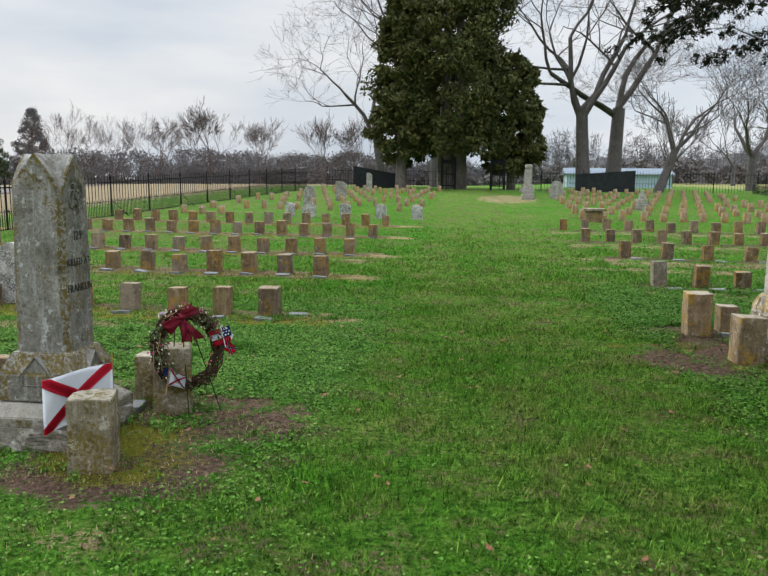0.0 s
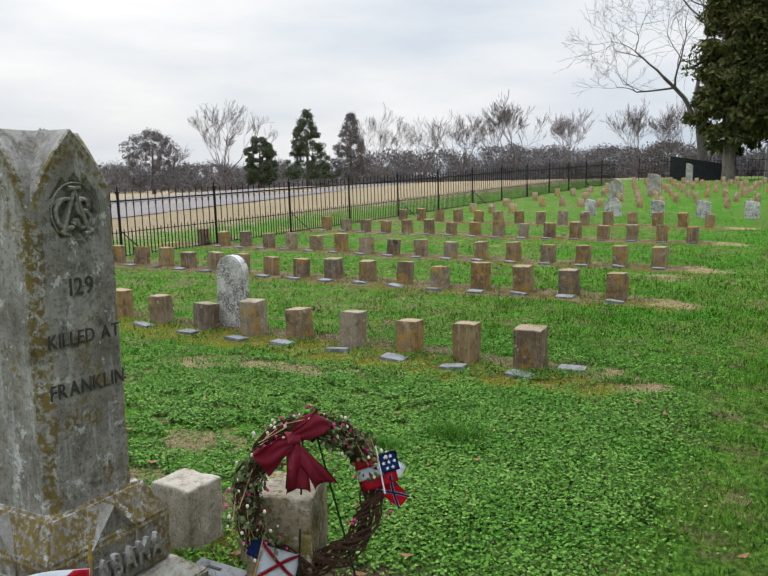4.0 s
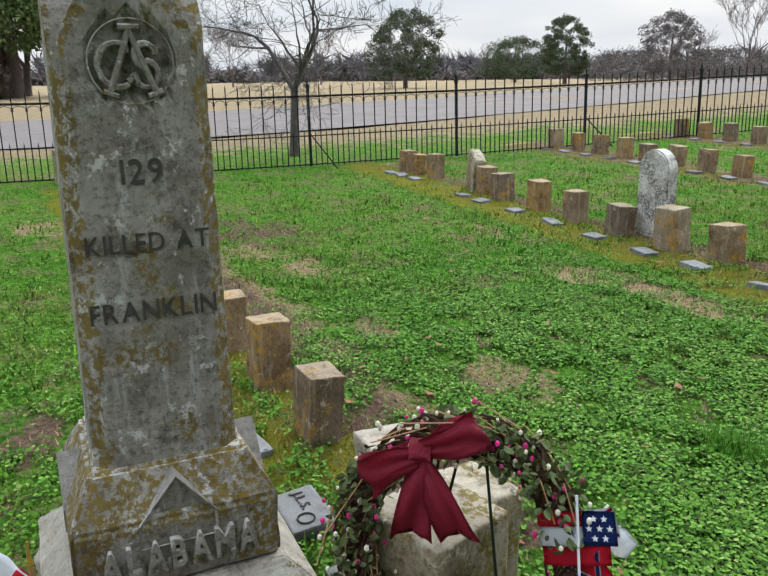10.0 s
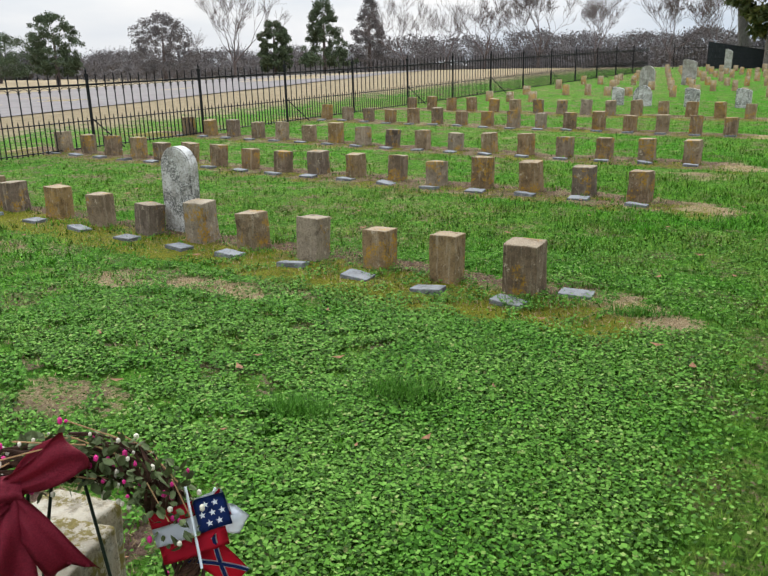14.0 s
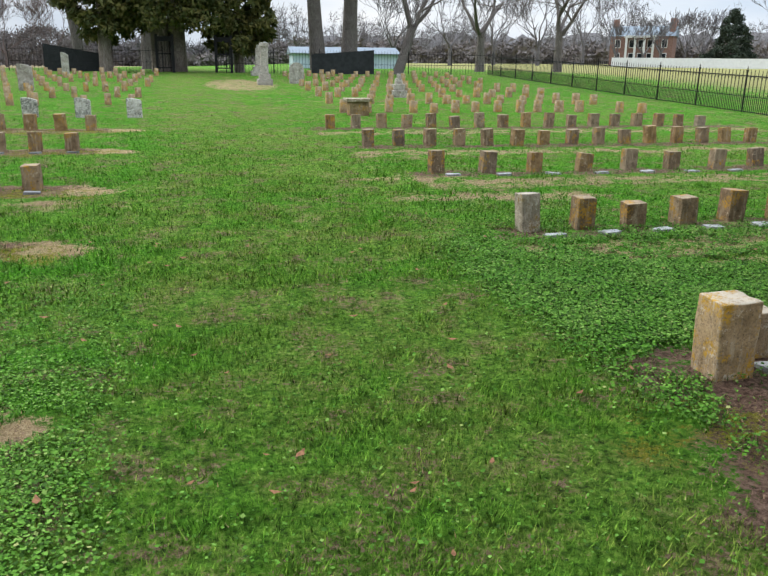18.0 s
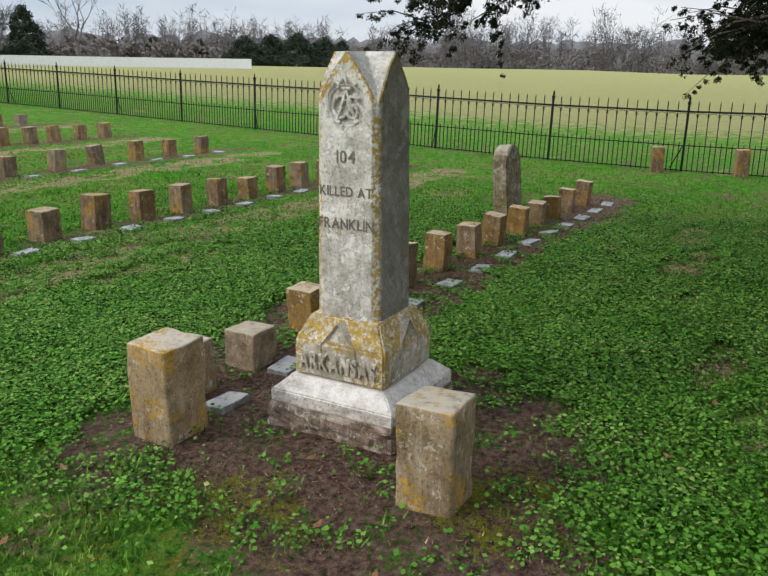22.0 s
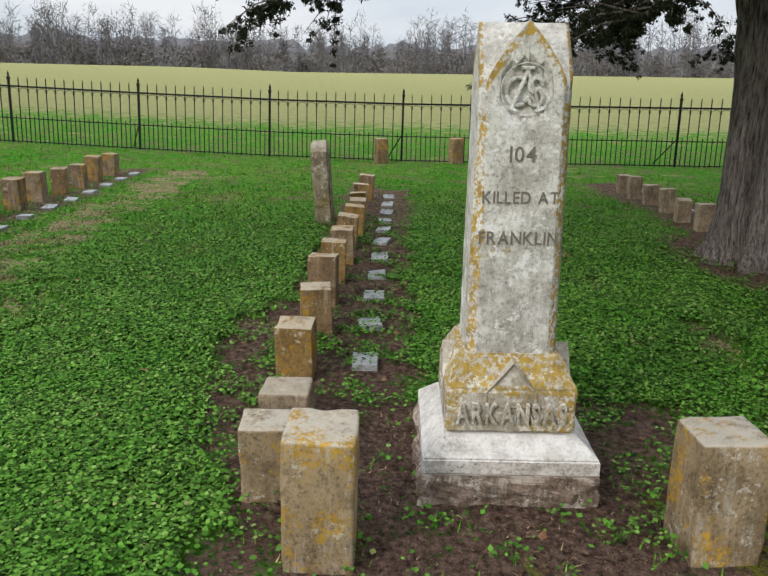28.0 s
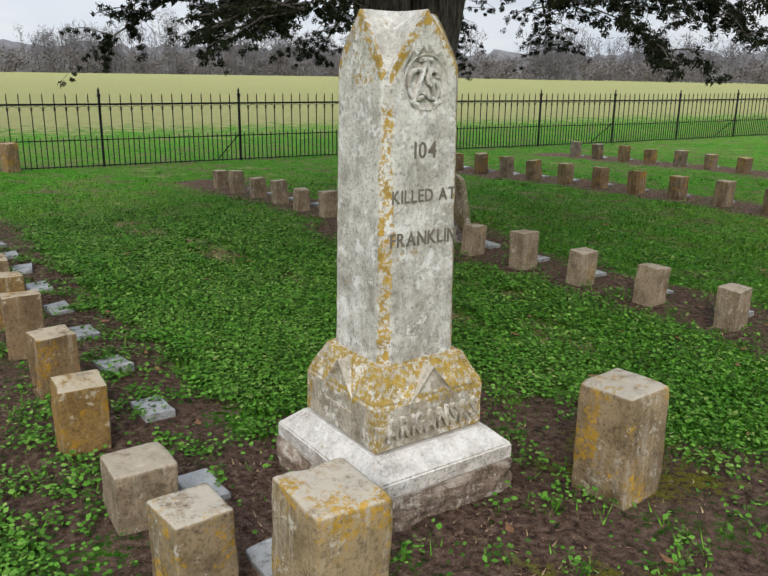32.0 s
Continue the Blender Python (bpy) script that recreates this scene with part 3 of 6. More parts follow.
# road outside the far fence
road_v, road_f = [], []
for i, y in enumerate(np.linspace(-120, 200, 81)):
    near_edge = -5.6 - 0.2 * (y - 8) if y > 8 else -5.6 - 0.1 * (y - 8)
    for dx in (near_edge, near_edge - 11.0):
        x = fence_left(y) + dx
        road_v.append((x, y, g(x, y) + 0.03))
for i in range(80):
    road_f.append((2 * i, 2 * i + 1, 2 * i + 3, 2 * i + 2))
tagged(new("road", put_mesh("road", road_v, road_f, ASPHALT)), "pale grey worn asphalt road across the dry field", "road", kind="structure")


def part(name, bm, material, parent=None, label="", smooth=False):
    me = bpy.data.meshes.new(name)
    bm.to_mesh(me)
    bm.free()
    if smooth:
        for p in me.polygons:
            p.use_smooth = True
    me.materials.append(material)
    ob = new(name, me)
    if parent:
        ob.parent = parent
    if label:
        ob["label"] = label
    return ob


def joined(name, me, parent=None, label=""):
    ob = new(name, me)
    if parent:
        ob.parent = parent
    if label:
        ob["label"] = label
    return ob


def thing(name, m, label, category, group=""):
    ob = new(name)
    ob.empty_display_size = 0.1
    ob.matrix_world = m
    return tagged(ob, label, category, group)


def cube(bm, sx, sy, sz, m=None, base=True):
    made = bmesh.ops.create_cube(bm, size=1)["verts"]
    for v in made:
        v.co = Vector((v.co.x * sx, v.co.y * sy, (v.co.z + (0.5 if base else 0)) * sz))
    if m is not None:
        bmesh.ops.transform(bm, matrix=m, verts=made)
    return made


def tube(bm, points, radius, sides=6, taper=1.0):
    """A round bar along points."""
    rings, n = [], len(points)
    pts = [Vector(p) for p in points]
    for i, p in enumerate(pts):
        d = (pts[min(i + 1, n - 1)] - pts[max(i - 1, 0)]).normalized()
        a = d.orthogonal().normalized()
        b = d.cross(a)
        r = radius * (1 + (taper - 1) * i / max(1, n - 1))
        rings.append([bm.verts.new(p + r * (math.cos(2 * math.pi * k / sides) * a + math.sin(2 * math.pi * k / sides) * b)) for k in range(sides)])
    for r0, r1 in zip(rings, rings[1:]):
        best = min(range(sides), key=lambda s: sum((r0[k].co - r1[(k + s) % sides].co).length for k in range(sides)))
        for k in range(sides):
            bm.faces.new((r0[k], r0[(k + 1) % sides], r1[(k + 1 + best) % sides], r1[(k + best) % sides]))
    bm.faces.new(rings[0][::-1])
    bm.faces.new(rings[-1])


def rough_block(w, d, h, seed, cuts=3, bevel=0.012, wear=0.006, sink=0.08, taper=0.0):
    """A worn stone block with softened, chipped edges, sunk a little into the ground."""
    bm = bmesh.new()
    cube(bm, w, d, h + sink)
    for v in bm.verts:
        v.co.z -= sink
        if v.co.z > 0:
            v.co.x *= 1 - taper
            v.co.y *= 1 - taper
    bmesh.ops.bevel(bm, geom=bm.edges[:], offset=bevel, segments=2, profile=0.6, affect="EDGES")
    if cuts:
        long = [e for e in bm.edges if e.calc_length() > 0.05]
        bmesh.ops.subdivide_edges(bm, edges=long, cuts=cuts, use_grid_fill=True)
    off = Vector((seed * 3.1, seed * 1.7, seed * 0.9))
    for v in bm.verts:
        q = noise.noise_vector(v.co * 14 + off) * wear + noise.noise_vector(v.co * 5 + off) * wear * 1.6
        edge = (abs(v.co.x) > w * 0.42) + (abs(v.co.y) > d * 0.42) + (v.co.z > h * 0.93)
        chip = max(0, noise.noise(v.co * 9 + off) - 0.25) * 0.05 * (edge >= 2)
        v.co += q - Vector((v.co.x, v.co.y, max(0, v.co.z - h * 0.7))) * chip * 3
    return bm


# ---- the two monuments ----
def glyph(ch, size, extrude, heavy):
    cu = bpy.data.curves.new("letter", "FONT")
    cu.body, cu.size, cu.extrude, cu.align_y = ch, size, extrude, "CENTER"
    cu.bevel_depth = 0.0012 if extrude > 0.003 else 0.0003
    cu.offset = heavy * size
    cu.resolution_u = 3
    tmp = new("letter", cu)
    me = bpy.data.meshes.new_from_object(tmp.evaluated_get(bpy.context.evaluated_depsgraph_get()))
    bpy.data.objects.remove(tmp)
    me.materials.clear()
    return me


def letters(name, text, size, material, parent, m, extrude=0.006, label="", narrow=1.0, space=1.0, heavy=0.012):
    """A centred line of lettering, every letter a mesh of its own."""
    made, at = [], 0.0
    for ch in text:
        if ch == " ":
            at += 0.36 * size * space
            continue
        me = glyph(ch, size, extrude, heavy)
        xs = [v.co.x for v in me.vertices]
        made.append((me, at - min(xs)))
        at += max(xs) - min(xs) + 0.115 * size * space
    half = (at - 0.115 * size * space) / 2
    for me, x in made:
        me.transform(Matrix.Diagonal((narrow, 1, 1, 1)) @ Matrix.Translation((x - half, 0, 0)))
        me.materials.append(material)
        joined(name, me, parent, label).matrix_local = m


def front(x, y, z):
    """A place for lettering on the front, which faces -y of the monument; leaned back by the taper."""
    return Matrix.Translation((x, y, z)) @ Matrix.Rotation(radians(89.3), 4, "X")


def monument(name, m, s, wide, shaft_mat, die_mat, rock_mat, number, state, label, z_lines, die_h=0.40):
    """s: height scale; wide: half width of the shaft at its foot. Front faces -y."""
    top = thing(name, m, label, "monument")
    bw, bh = wide * 1.92, 0.165 * s
    dw, d0, d1, d2 = wide * 1.42, 0.238 * s, die_h * s, 0.512 * s
    z_spring, z_top = 1.345 * s, 1.605 * s
    # plinth: rock-faced course below, dressed course with a sloping wash above
    bm = bmesh.new()
    cube(bm, bw * 2, bw * 2, bh * 0.72 + 0.06, Matrix.Translation((0, 0, -0.06)))
    bmesh.ops.subdivide_edges(bm, edges=bm.edges[:], cuts=22, use_grid_fill=True)
    for v in bm.verts:
        side = max(abs(v.co.x), abs(v.co.y)) > bw * 0.97
        if side:
            out = Vector((v.co.x, v.co.y, 0)).normalized()
            k = noise.fractal(v.co * 9 + Vector((wide * 90, 0, 0)), 0.9, 2.0, 4)
            lip = min(1, max(0, (bh * 0.72 - v.co.z) / 0.02))
            v.co += out * (0.03 * k + 0.006) * lip + Vector((0, 0, 0.012 * noise.noise(v.co * 15))) * lip
    part("rock_faced_plinth", bm, rock_mat, top, "rough rock-faced lower course")
    bm = bmesh.new()
    levels = ((bw * 0.992, bh * 0.722), (bw * 0.992, bh * 1.06), (bw * 0.965, bh * 1.1), (dw * 1.04, d0), (dw * 0.8, d0))
    rows = [[bm.verts.new((sx * r, sy * r, z)) for sx, sy in ((-1, -1), (1, -1), (1, 1), (-1, 1))] for r, z in levels]
    for r0, r1 in zip(rows, rows[1:]):
        for i in range(4):
            bm.faces.new((r0[i], r0[(i + 1) % 4], r1[(i + 1) % 4], r1[i]))
    bm.faces.new(rows[0][::-1])
    bm.faces.new(rows[-1])
    bmesh.ops.bevel(bm, geom=[e for e in bm.edges if e.calc_length() > 0.1], offset=0.005, segments=2, affect="EDGES")
    bmesh.ops.subdivide_edges(bm, edges=[e for e in bm.edges if e.calc_length() > 0.05], cuts=5, use_grid_fill=True)
    for v in bm.verts:
        v.co += noise.noise_vector(v.co * 14) * 0.003
    part("plinth_cap", bm, BASE_WHITE if state == "ARKANSAS" else BASE_GREY, top, "dressed flat top of the plinth")
    # die: upright block whose top slopes in to the shaft, with a gable on each face
    bm = bmesh.new()
    cube(bm, dw * 2, dw * 2, d1 - d0 - 0.004, Matrix.Translation((0, 0, d0 + 0.004)))
    top_face = max(bm.faces, key=lambda f: f.calc_center_median().z)
    up = bmesh.ops.extrude_face_region(bm, geom=[top_face])["geom"]
    bmesh.ops.delete(bm, geom=[top_face], context="FACES_ONLY")
    for v in [e for e in up if isinstance(e, bmesh.types.BMVert)]:
        v.co = Vector((v.co.x * (wide + 0.012) / dw, v.co.y * (wide + 0.012) / dw, d2))
    bmesh.ops.bevel(bm, geom=bm.edges[:], offset=0.009, segments=2, affect="EDGES")
    bmesh.ops.subdivide_edges(bm, edges=[e for e in bm.edges if e.calc_length() > 0.05], cuts=5, use_grid_fill=True)
    for v in bm.verts:
        v.co += noise.noise_vector(v.co * 16) * 0.004
    near = [float(max(ease(0.55, 0.95, min(abs(v.co.x), abs(v.co.y)) / dw), 0.8 * ease(d1 - 0.05, d1, v.co.z))) for v in bm.verts]
    die = part("die", bm, die_mat, top)
    die.data.attributes.new("edge", "FLOAT", "POINT").data.foreach_set("value", np.array(near, np.float32))
    for k in range(4):
        # small gabled panel rising over the sloping top of the die
        bm = bmesh.new()
        prof = [(-0.38, d1 - 0.06), (-0.38, d1 - 0.004), (0, d2 - 0.01), (0.38, d1 - 0.004), (0.38, d1 - 0.06)]
        face = bm.faces.new([bm.verts.new((px * dw, -dw - 0.005, pz)) for px, pz in prof])
        up = bmesh.ops.extrude_face_region(bm, geom=[face])["geom"]
        for v in [e for e in up if isinstance(e, bmesh.types.BMVert)]:
            v.co.y = -wide - 0.004
        bmesh.ops.recalc_face_normals(bm, faces=bm.faces[:])
        fr = min(bm.faces, key=lambda f: f.calc_center_median().y)
        bmesh.ops.inset_region(bm, faces=[fr], thickness=0.016, depth=0.0)
        for v in fr.verts:
            v.co.y += 0.012
            if v.co.z < d1 - 0.03:
                v.co.z = d1 - 0.0605
        bmesh.ops.transform(bm, matrix=Matrix.Rotation(k * math.pi / 2, 4, "Z"), verts=bm.verts[:])
        part("gable_panel", bm, die_mat, die)
    # shaft: tapered square pier ending in four pointed gables whose ridges cross
    N, Kz = 36, 36
    def half(z):
        return wide * (1 - 0.07 * (z - d2) / (z_top - d2))
    def rise(q):
        q = min(1.0, abs(q))
        return (z_top - z_spring) * (1 - q) ** 0.63
    bm = bmesh.new()
    grid = [[None] * (N + 1) for _ in range(N + 1)]
    for i in range(N + 1):
        for j in range(N + 1):
            px, py = math.sin(math.pi * (i / N - 0.5)), math.sin(math.pi * (j / N - 0.5))
            z = z_spring + max(rise(px), rise(py))
            grid[i][j] = bm.verts.new((px * half(z), py * half(z), z))
    for i in range(N):
        for j in range(N):
            bm.faces.new((grid[i][j], grid[i + 1][j], grid[i + 1][j + 1], grid[i][j + 1]))
    rim = [grid[i][0] for i in range(N)] + [grid[N][j] for j in range(N)] + [grid[N - i][N] for i in range(N)] + [grid[0][N - j] for j in range(N)]
    prev = rim
    for k in range(1, Kz + 1):
        f = k / Kz
        row = []
        for v in rim:
            z = v.co.z * (1 - f) + (d2 - 0.004) * f
            scale = half(z) / half(v.co.z)
            row.append(bm.verts.new((v.co.x * scale, v.co.y * scale, z)))
        for a in range(len(rim)):
            b = (a + 1) % len(rim)
            bm.faces.new((prev[a], row[a], row[b], prev[b]))
        prev = row
    bmesh.ops.recalc_face_normals(bm, faces=bm.faces[:])
    # flattened arrises below the gables, a round sunk panel on the front, weathering
    zr = z_lines[0]
    rr = 0.082 * s
    for v in bm.verts:
        h = half(v.co.z)
        ax, ay = abs(v.co.x) / h, abs(v.co.y) / h
        if ax > 0.75 and ay > 0.75:
            cut = max(0, ax + ay - 1.79) * 0.5
            k = 1.0
            v.co.x -= math.copysign(cut * h * k, v.co.x)
            v.co.y -= math.copysign(cut * h * k, v.co.y)
        if v.co.y < -h * 0.97 and math.hypot(v.co.x, v.co.z - zr) < rr:
            v.co.y += 0.018
        v.co += noise.noise_vector(v.co * 18) * 0.0022
    near, side_dark = [], []
    for v in bm.verts:
        h = half(v.co.z)
        lo = sorted((abs(v.co.x) / h, abs(v.co.y) / h))
        crown = z_spring + rise(lo[0]) - v.co.z
        below = ease(z_spring + 0.03, z_spring - 0.03, v.co.z)
        rib = ease(0.055, 0.015, abs(crown)) * ease(0.9, 0.95, lo[1]) if v.co.z > z_spring - 0.08 else 0.0
        near.append(float(max(ease(0.7, 0.88, lo[0]) * below, rib)))
        # Only the Arkansas shaft's +x face gets the darker tone.
        side_dark.append(float(ease(0.9, 0.98, v.co.x / h)) if state == "ARKANSAS" else 0.0)
    shaft = part("shaft", bm, shaft_mat, top)
    shaft.data.attributes.new("edge", "FLOAT", "POINT").data.foreach_set("value", np.array(near, np.float32))
    shaft.data.attributes.new("dark_side", "FLOAT", "POINT").data.foreach_set("value", np.array(side_dark, np.float32))
    yf = lambda z: -half(z) - 0.0015
    # rim of the round panel and the raised monogram
    bm = bmesh.new()
    ring = [(rr * math.cos(a), yf(zr) + 0.003, zr + rr * math.sin(a)) for a in [2 * math.pi * k / 40 for k in range(41)]]
    tube(bm, ring, 0.0018, 6)
    part("panel_rim", bm, shaft_mat, shaft)
    # interlaced rustic monogram, every letter a raised ribbon
    k = rr / 0.082
    arc = lambda cx, cz, r0, a0, a1, n=14: [(cx + r0 * math.cos(radians(a0 + (a1 - a0) * i / n)), cz + r0 * 1.12 * math.sin(radians(a0 + (a1 - a0) * i / n))) for i in range(n + 1)]
    strokes = {"monogram_a": ([[(-0.044, -0.058), (-0.022, 0.0), (0.0, 0.06)], [(0.044, -0.058), (0.022, 0.0), (0.0, 0.06)], [(-0.058, -0.056), (-0.030, -0.066)], [(0.058, -0.056), (0.030, -0.066)], [(-0.02, 0.066), (0.02, 0.066)]], 0.0),
               "monogram_c": ([arc(-0.026, -0.006, 0.038, 62, 300), [(-0.009, 0.030), (-0.006, 0.018)], [(-0.007, -0.038), (0.008, -0.026)]], 0.0035),
               "monogram_s": ([arc(0.028, 0.012, 0.021, 20, 240, 10) + arc(0.028, -0.024, 0.023, 80, -150, 12), [(0.048, 0.030), (0.047, 0.014)], [(0.002, -0.022), (0.010, -0.036)]], 0.0018)}
    for name_, (lines, back) in strokes.items():
        bm = bmesh.new()
        for line in lines:
            pts = [Vector((px * k, 0, pz * k + zr)) for px, pz in line]
            n = len(pts)
            rows = []
            for i, p in enumerate(pts):
                d = (pts[min(i + 1, n - 1)] - pts[max(i - 1, 0)]).normalized()
                w = Vector((d.z, 0, -d.x)) * 0.0065 * k * (1 + 0.16 * math.sin(5.3 * i))
                yo = yf(zr) - 0.001 + back
                rows.append([bm.verts.new(p + w * sx + Vector((0, yy, 0))) for sx, yy in ((-1, yo + 0.022), (-1, yo + 0.003), (-0.5, yo), (0.5, yo), (1, yo + 0.003), (1, yo + 0.022))])
            for r0, r1 in zip(rows, rows[1:]):
                for i in range(5):
                    bm.faces.new((r0[i], r0[i + 1], r1[i + 1], r1[i]))
            bm.faces.new(rows[0])
            bm.faces.new(rows[-1][::-1])
        bmesh.ops.recalc_face_normals(bm, faces=bm.faces[:])
        part(name_, bm, shaft_mat, shaft)
    for text, size, z, narrow, space in ((number, 0.072 * s, z_lines[1], 1.0, 1.1), ("KILLED AT", 0.057 * s, z_lines[2], 0.93, 1.04), ("FRANKLIN", 0.062 * s, z_lines[3], 0.93, 1.06)):
        letters("inscription_letter", text, size, INSCRIBED if state == "ALABAMA" else INSCRIBED_PALE, shaft, front(0, yf(z), z), 0.0012, "dark incised letter", narrow * 0.88 * wide / 0.152 / s, space, 0.002 if state == "ALABAMA" else 0.006)
    letters("state_letter", state, 0.1 * s, die_mat, die, front(0, -dw - 0.004, d0 + 0.076 * s), 0.011, "raised letter", 0.6 * wide / 0.152, 1.1, 0.02)
    return top


monument("arkansas_monument", pose(3.735, 7.685, g(3.735, 7.685), 0, 0, -97), 1.0, 0.158, SHAFT_WHITE, DIE_WHITE, ROUGH_WHITE, "104", "ARKANSAS",
         "white lichen-stained marble monument with four pointed gables on a plinth", (1.395, 1.19, 1.05, 0.915))
monument("alabama_monument", pose(-1.83, 5.155, g(-1.83, 5.155), 0, 0, 83), 1.0, 0.161, SHAFT_GREY, SHAFT_GREY, BASE_GREY, "129", "ALABAMA",
         "dark grey lichen-stained stone monument with four pointed gables", (1.372, 1.155, 1.008, 0.862))


# ---- grave markers and their flat plates ----
VARIANTS = []
for n, (w, d, h) in enumerate(((0.20, 0.18, 0.30), (0.195, 0.17, 0.285), (0.205, 0.175, 0.315), (0.19, 0.18, 0.295), (0.2, 0.165, 0.27), (0.21, 0.19, 0.305))):
    bm = rough_block(w, d, h, n + 1, 2, 0.009, 0.005, 0.08, 0.02)
    me = bpy.data.meshes.new("grave_marker")
    bm.to_mesh(me)
    bm.free()
    me.materials.append(MARKER)
    VARIANTS.append(me)
FLATS = []
for n in range(3):
    bm = rough_block(0.225, 0.145, 0.034, 30 + n, 2, 0.008, 0.004, 0.05)
    me = bpy.data.meshes.new("grave_plate")
    bm.to_mesh(me)
    bm.free()
    me.materials.append(PLATE)
    FLATS.append(me)
def repainted(meshes, mat):
    out = []
    for me in meshes:
        q = me.copy()
        q.materials[0] = mat
        out.append(q)
    return out


ORANGE_SET, TAN_SET = repainted(VARIANTS, MARKER_ORANGE), repainted(VARIANTS, MARKER_TAN)
OLD_FLATS = repainted(FLATS, PLATE_OLD)
rng = random.Random(5)


def marker(x, y, turn, label, group, size=1.0, tall=1.0, lean=2.0, mat=None):
    me = rng.choice(VARIANTS)
    ob = new("grave_marker", me)
    k = size * rng.uniform(0.94, 1.05)
    ob.matrix_world = pose(x, y, g(x, y), rng.gauss(0, lean), rng.gauss(0, lean), turn + rng.gauss(0, 3.5)) @ Matrix.Diagonal((k, k, tall * rng.uniform(0.92, 1.08), 1))
    return tagged(ob, label, "gravestone", group)


def plate(x, y, turn, group, size=1.0):
    ob = new("grave_plate", rng.choice(FLATS if x > 2.5 else OLD_FLATS))
    ob.matrix_world = pose(x, y, g(x, y), rng.gauss(0, 3), rng.gauss(0, 3), turn + rng.gauss(0, 5)) @ Matrix.Diagonal((size * 0.9, size * 0.9, 0.75, 1))
    return tagged(ob, "small grey granite name plate flush in the ground", "grave plate", group)


TXT_MARK = "small weathered brown limestone block marker in a grave row"
for n, row in enumerate(LEFT_ROWS):
    start, count, step, angle = row
    group = ("first", "second", "third", "fourth", "fifth")[n] + " grave row west of the avenue"
    first_x = (-1.16, -1.7, -2.23, -2.78, -3.38, -3.92, -4.54, -5.17, -5.82, -6.53, -6.94, -8.29, -8.75, -9.12)
    for k in range(count if n else len(first_x)):
        x, y = along(start, angle, k * step)
        if n == 0:
            x, y = first_x[k], 9.17 - (first_x[k] + 1.16) * 0.182
            plate(x - 0.03, y - 0.27, angle, "plates of the " + group)
        marker(x, y + rng.gauss(0, 0.02), angle, TXT_MARK, group)
        if 0 < n < 4:
            px, py = along(start, angle, k * step + 0.02)
            plate(px - 0.02, py - 0.27, angle, "plates of the " + group, 1.0 if n < 2 else 0.9)
plate(-0.86, 9.22, -9, "plates of the first grave row west of the avenue")
for n, row in enumerate(RIGHT_ROWS):
    start, count, step, angle = row
    group = ("first", "second", "third", "fourth")[n] + " grave row east of the avenue"
    for k in range(count):
        x, y = along(start, angle, k * step)
        if n == 0 and k == 0:
            ob = marker(x, y, angle, "pale grey limestone block marker at the end of a row", group, 1.0, 1.08)
            ob.data = ob.data.copy()
            ob.data.materials[0] = PALE_MARKER
        else:
            marker(x, y + rng.gauss(0, 0.02), angle, TXT_MARK, group)
        if n < 2:
            plate(x + 0.12, y - 0.3, angle, "plates of the " + group, 0.95)
for n, row in enumerate(NEAR_ROWS):
    start, count, step, angle = row
    group = ("monument", "tree", "shaded", "farthest shaded")[n] + " grave row"
    for k in range(count):
        if n == 1 and k in (5, 6):
            continue
        x, y = along(start, angle, k * step)
        ob = marker(x, y + rng.gauss(0, 0.015), angle + 90, ("orange-lichened limestone block marker with a pale top", "small pale tan limestone block marker beside the tree", TXT_MARK, TXT_MARK)[n], group, (0.88, 0.8, 0.88, 0.88)[n], (0.95, 0.88, 0.95, 0.95)[n])
        if n < 2:
            ob.data = (ORANGE_SET if n == 0 else TAN_SET)[VARIANTS.index(ob.data)]
        plate(x + 0.12, y - 0.31, angle, "plates of the " + group, 1.0)
for k in range(1, 14):
    x, y = along(SOUTH_ROW[0][0], -4.5, -k * 0.575)
    marker(x, y, -5, "mossy limestone block marker behind the grey monument", "row behind the grey monument", 0.9)
    plate(x - 0.05, y - 0.27, -5, "plates of the row behind the grey monument")


def block(x, y, w, d, h, turn, seed, mat, label, lean=(0, 0)):
    ob = part("stone_block", rough_block(w, d, h, seed, 7, 0.011, 0.004, 0.1, 0.015), mat, None, "", True)
    ob.matrix_world = pose(x, y, g(x, y), lean[0], lean[1], turn)
    return tagged(ob, label, "stone block")


block(3.22, 8.375, 0.24, 0.215, 0.425, -7, 3, BLOCK, "square limestone corner block with orange lichen", (1, -1))
block(3.14, 7.15, 0.225, 0.22, 0.40, -4, 8, BLOCK, "square limestone corner block with bright orange lichen", (0, 1))
block(4.07, 8.49, 0.20, 0.20, 0.20, -9, 12, MARKER_TAN, "low pale limestone block beside the white monument")
block(3.6, 8.55, 0.19, 0.18, 0.27, -3, 17, BLOCK, "small limestone block with a pale worn top")
plate(4.07, 8.27, -8, "plates of the monument grave row")
plate(3.54, 8.31, -8, "plates of the monument grave row")
block(-1.435, 4.61, 0.22, 0.22, 0.385, 8, 21, BLOCK_OLD, "mossy square limestone corner block beside the grey monument", (0, 1))
block(-1.285, 5.60, 0.235, 0.235, 0.415, 12, 25, BLOCK_OLD, "square limestone corner block behind the wreath")
block(-1.90, 5.87, 0.21, 0.19, 0.255, -8, 29, PALE_MARKER, "low white-topped limestone block")
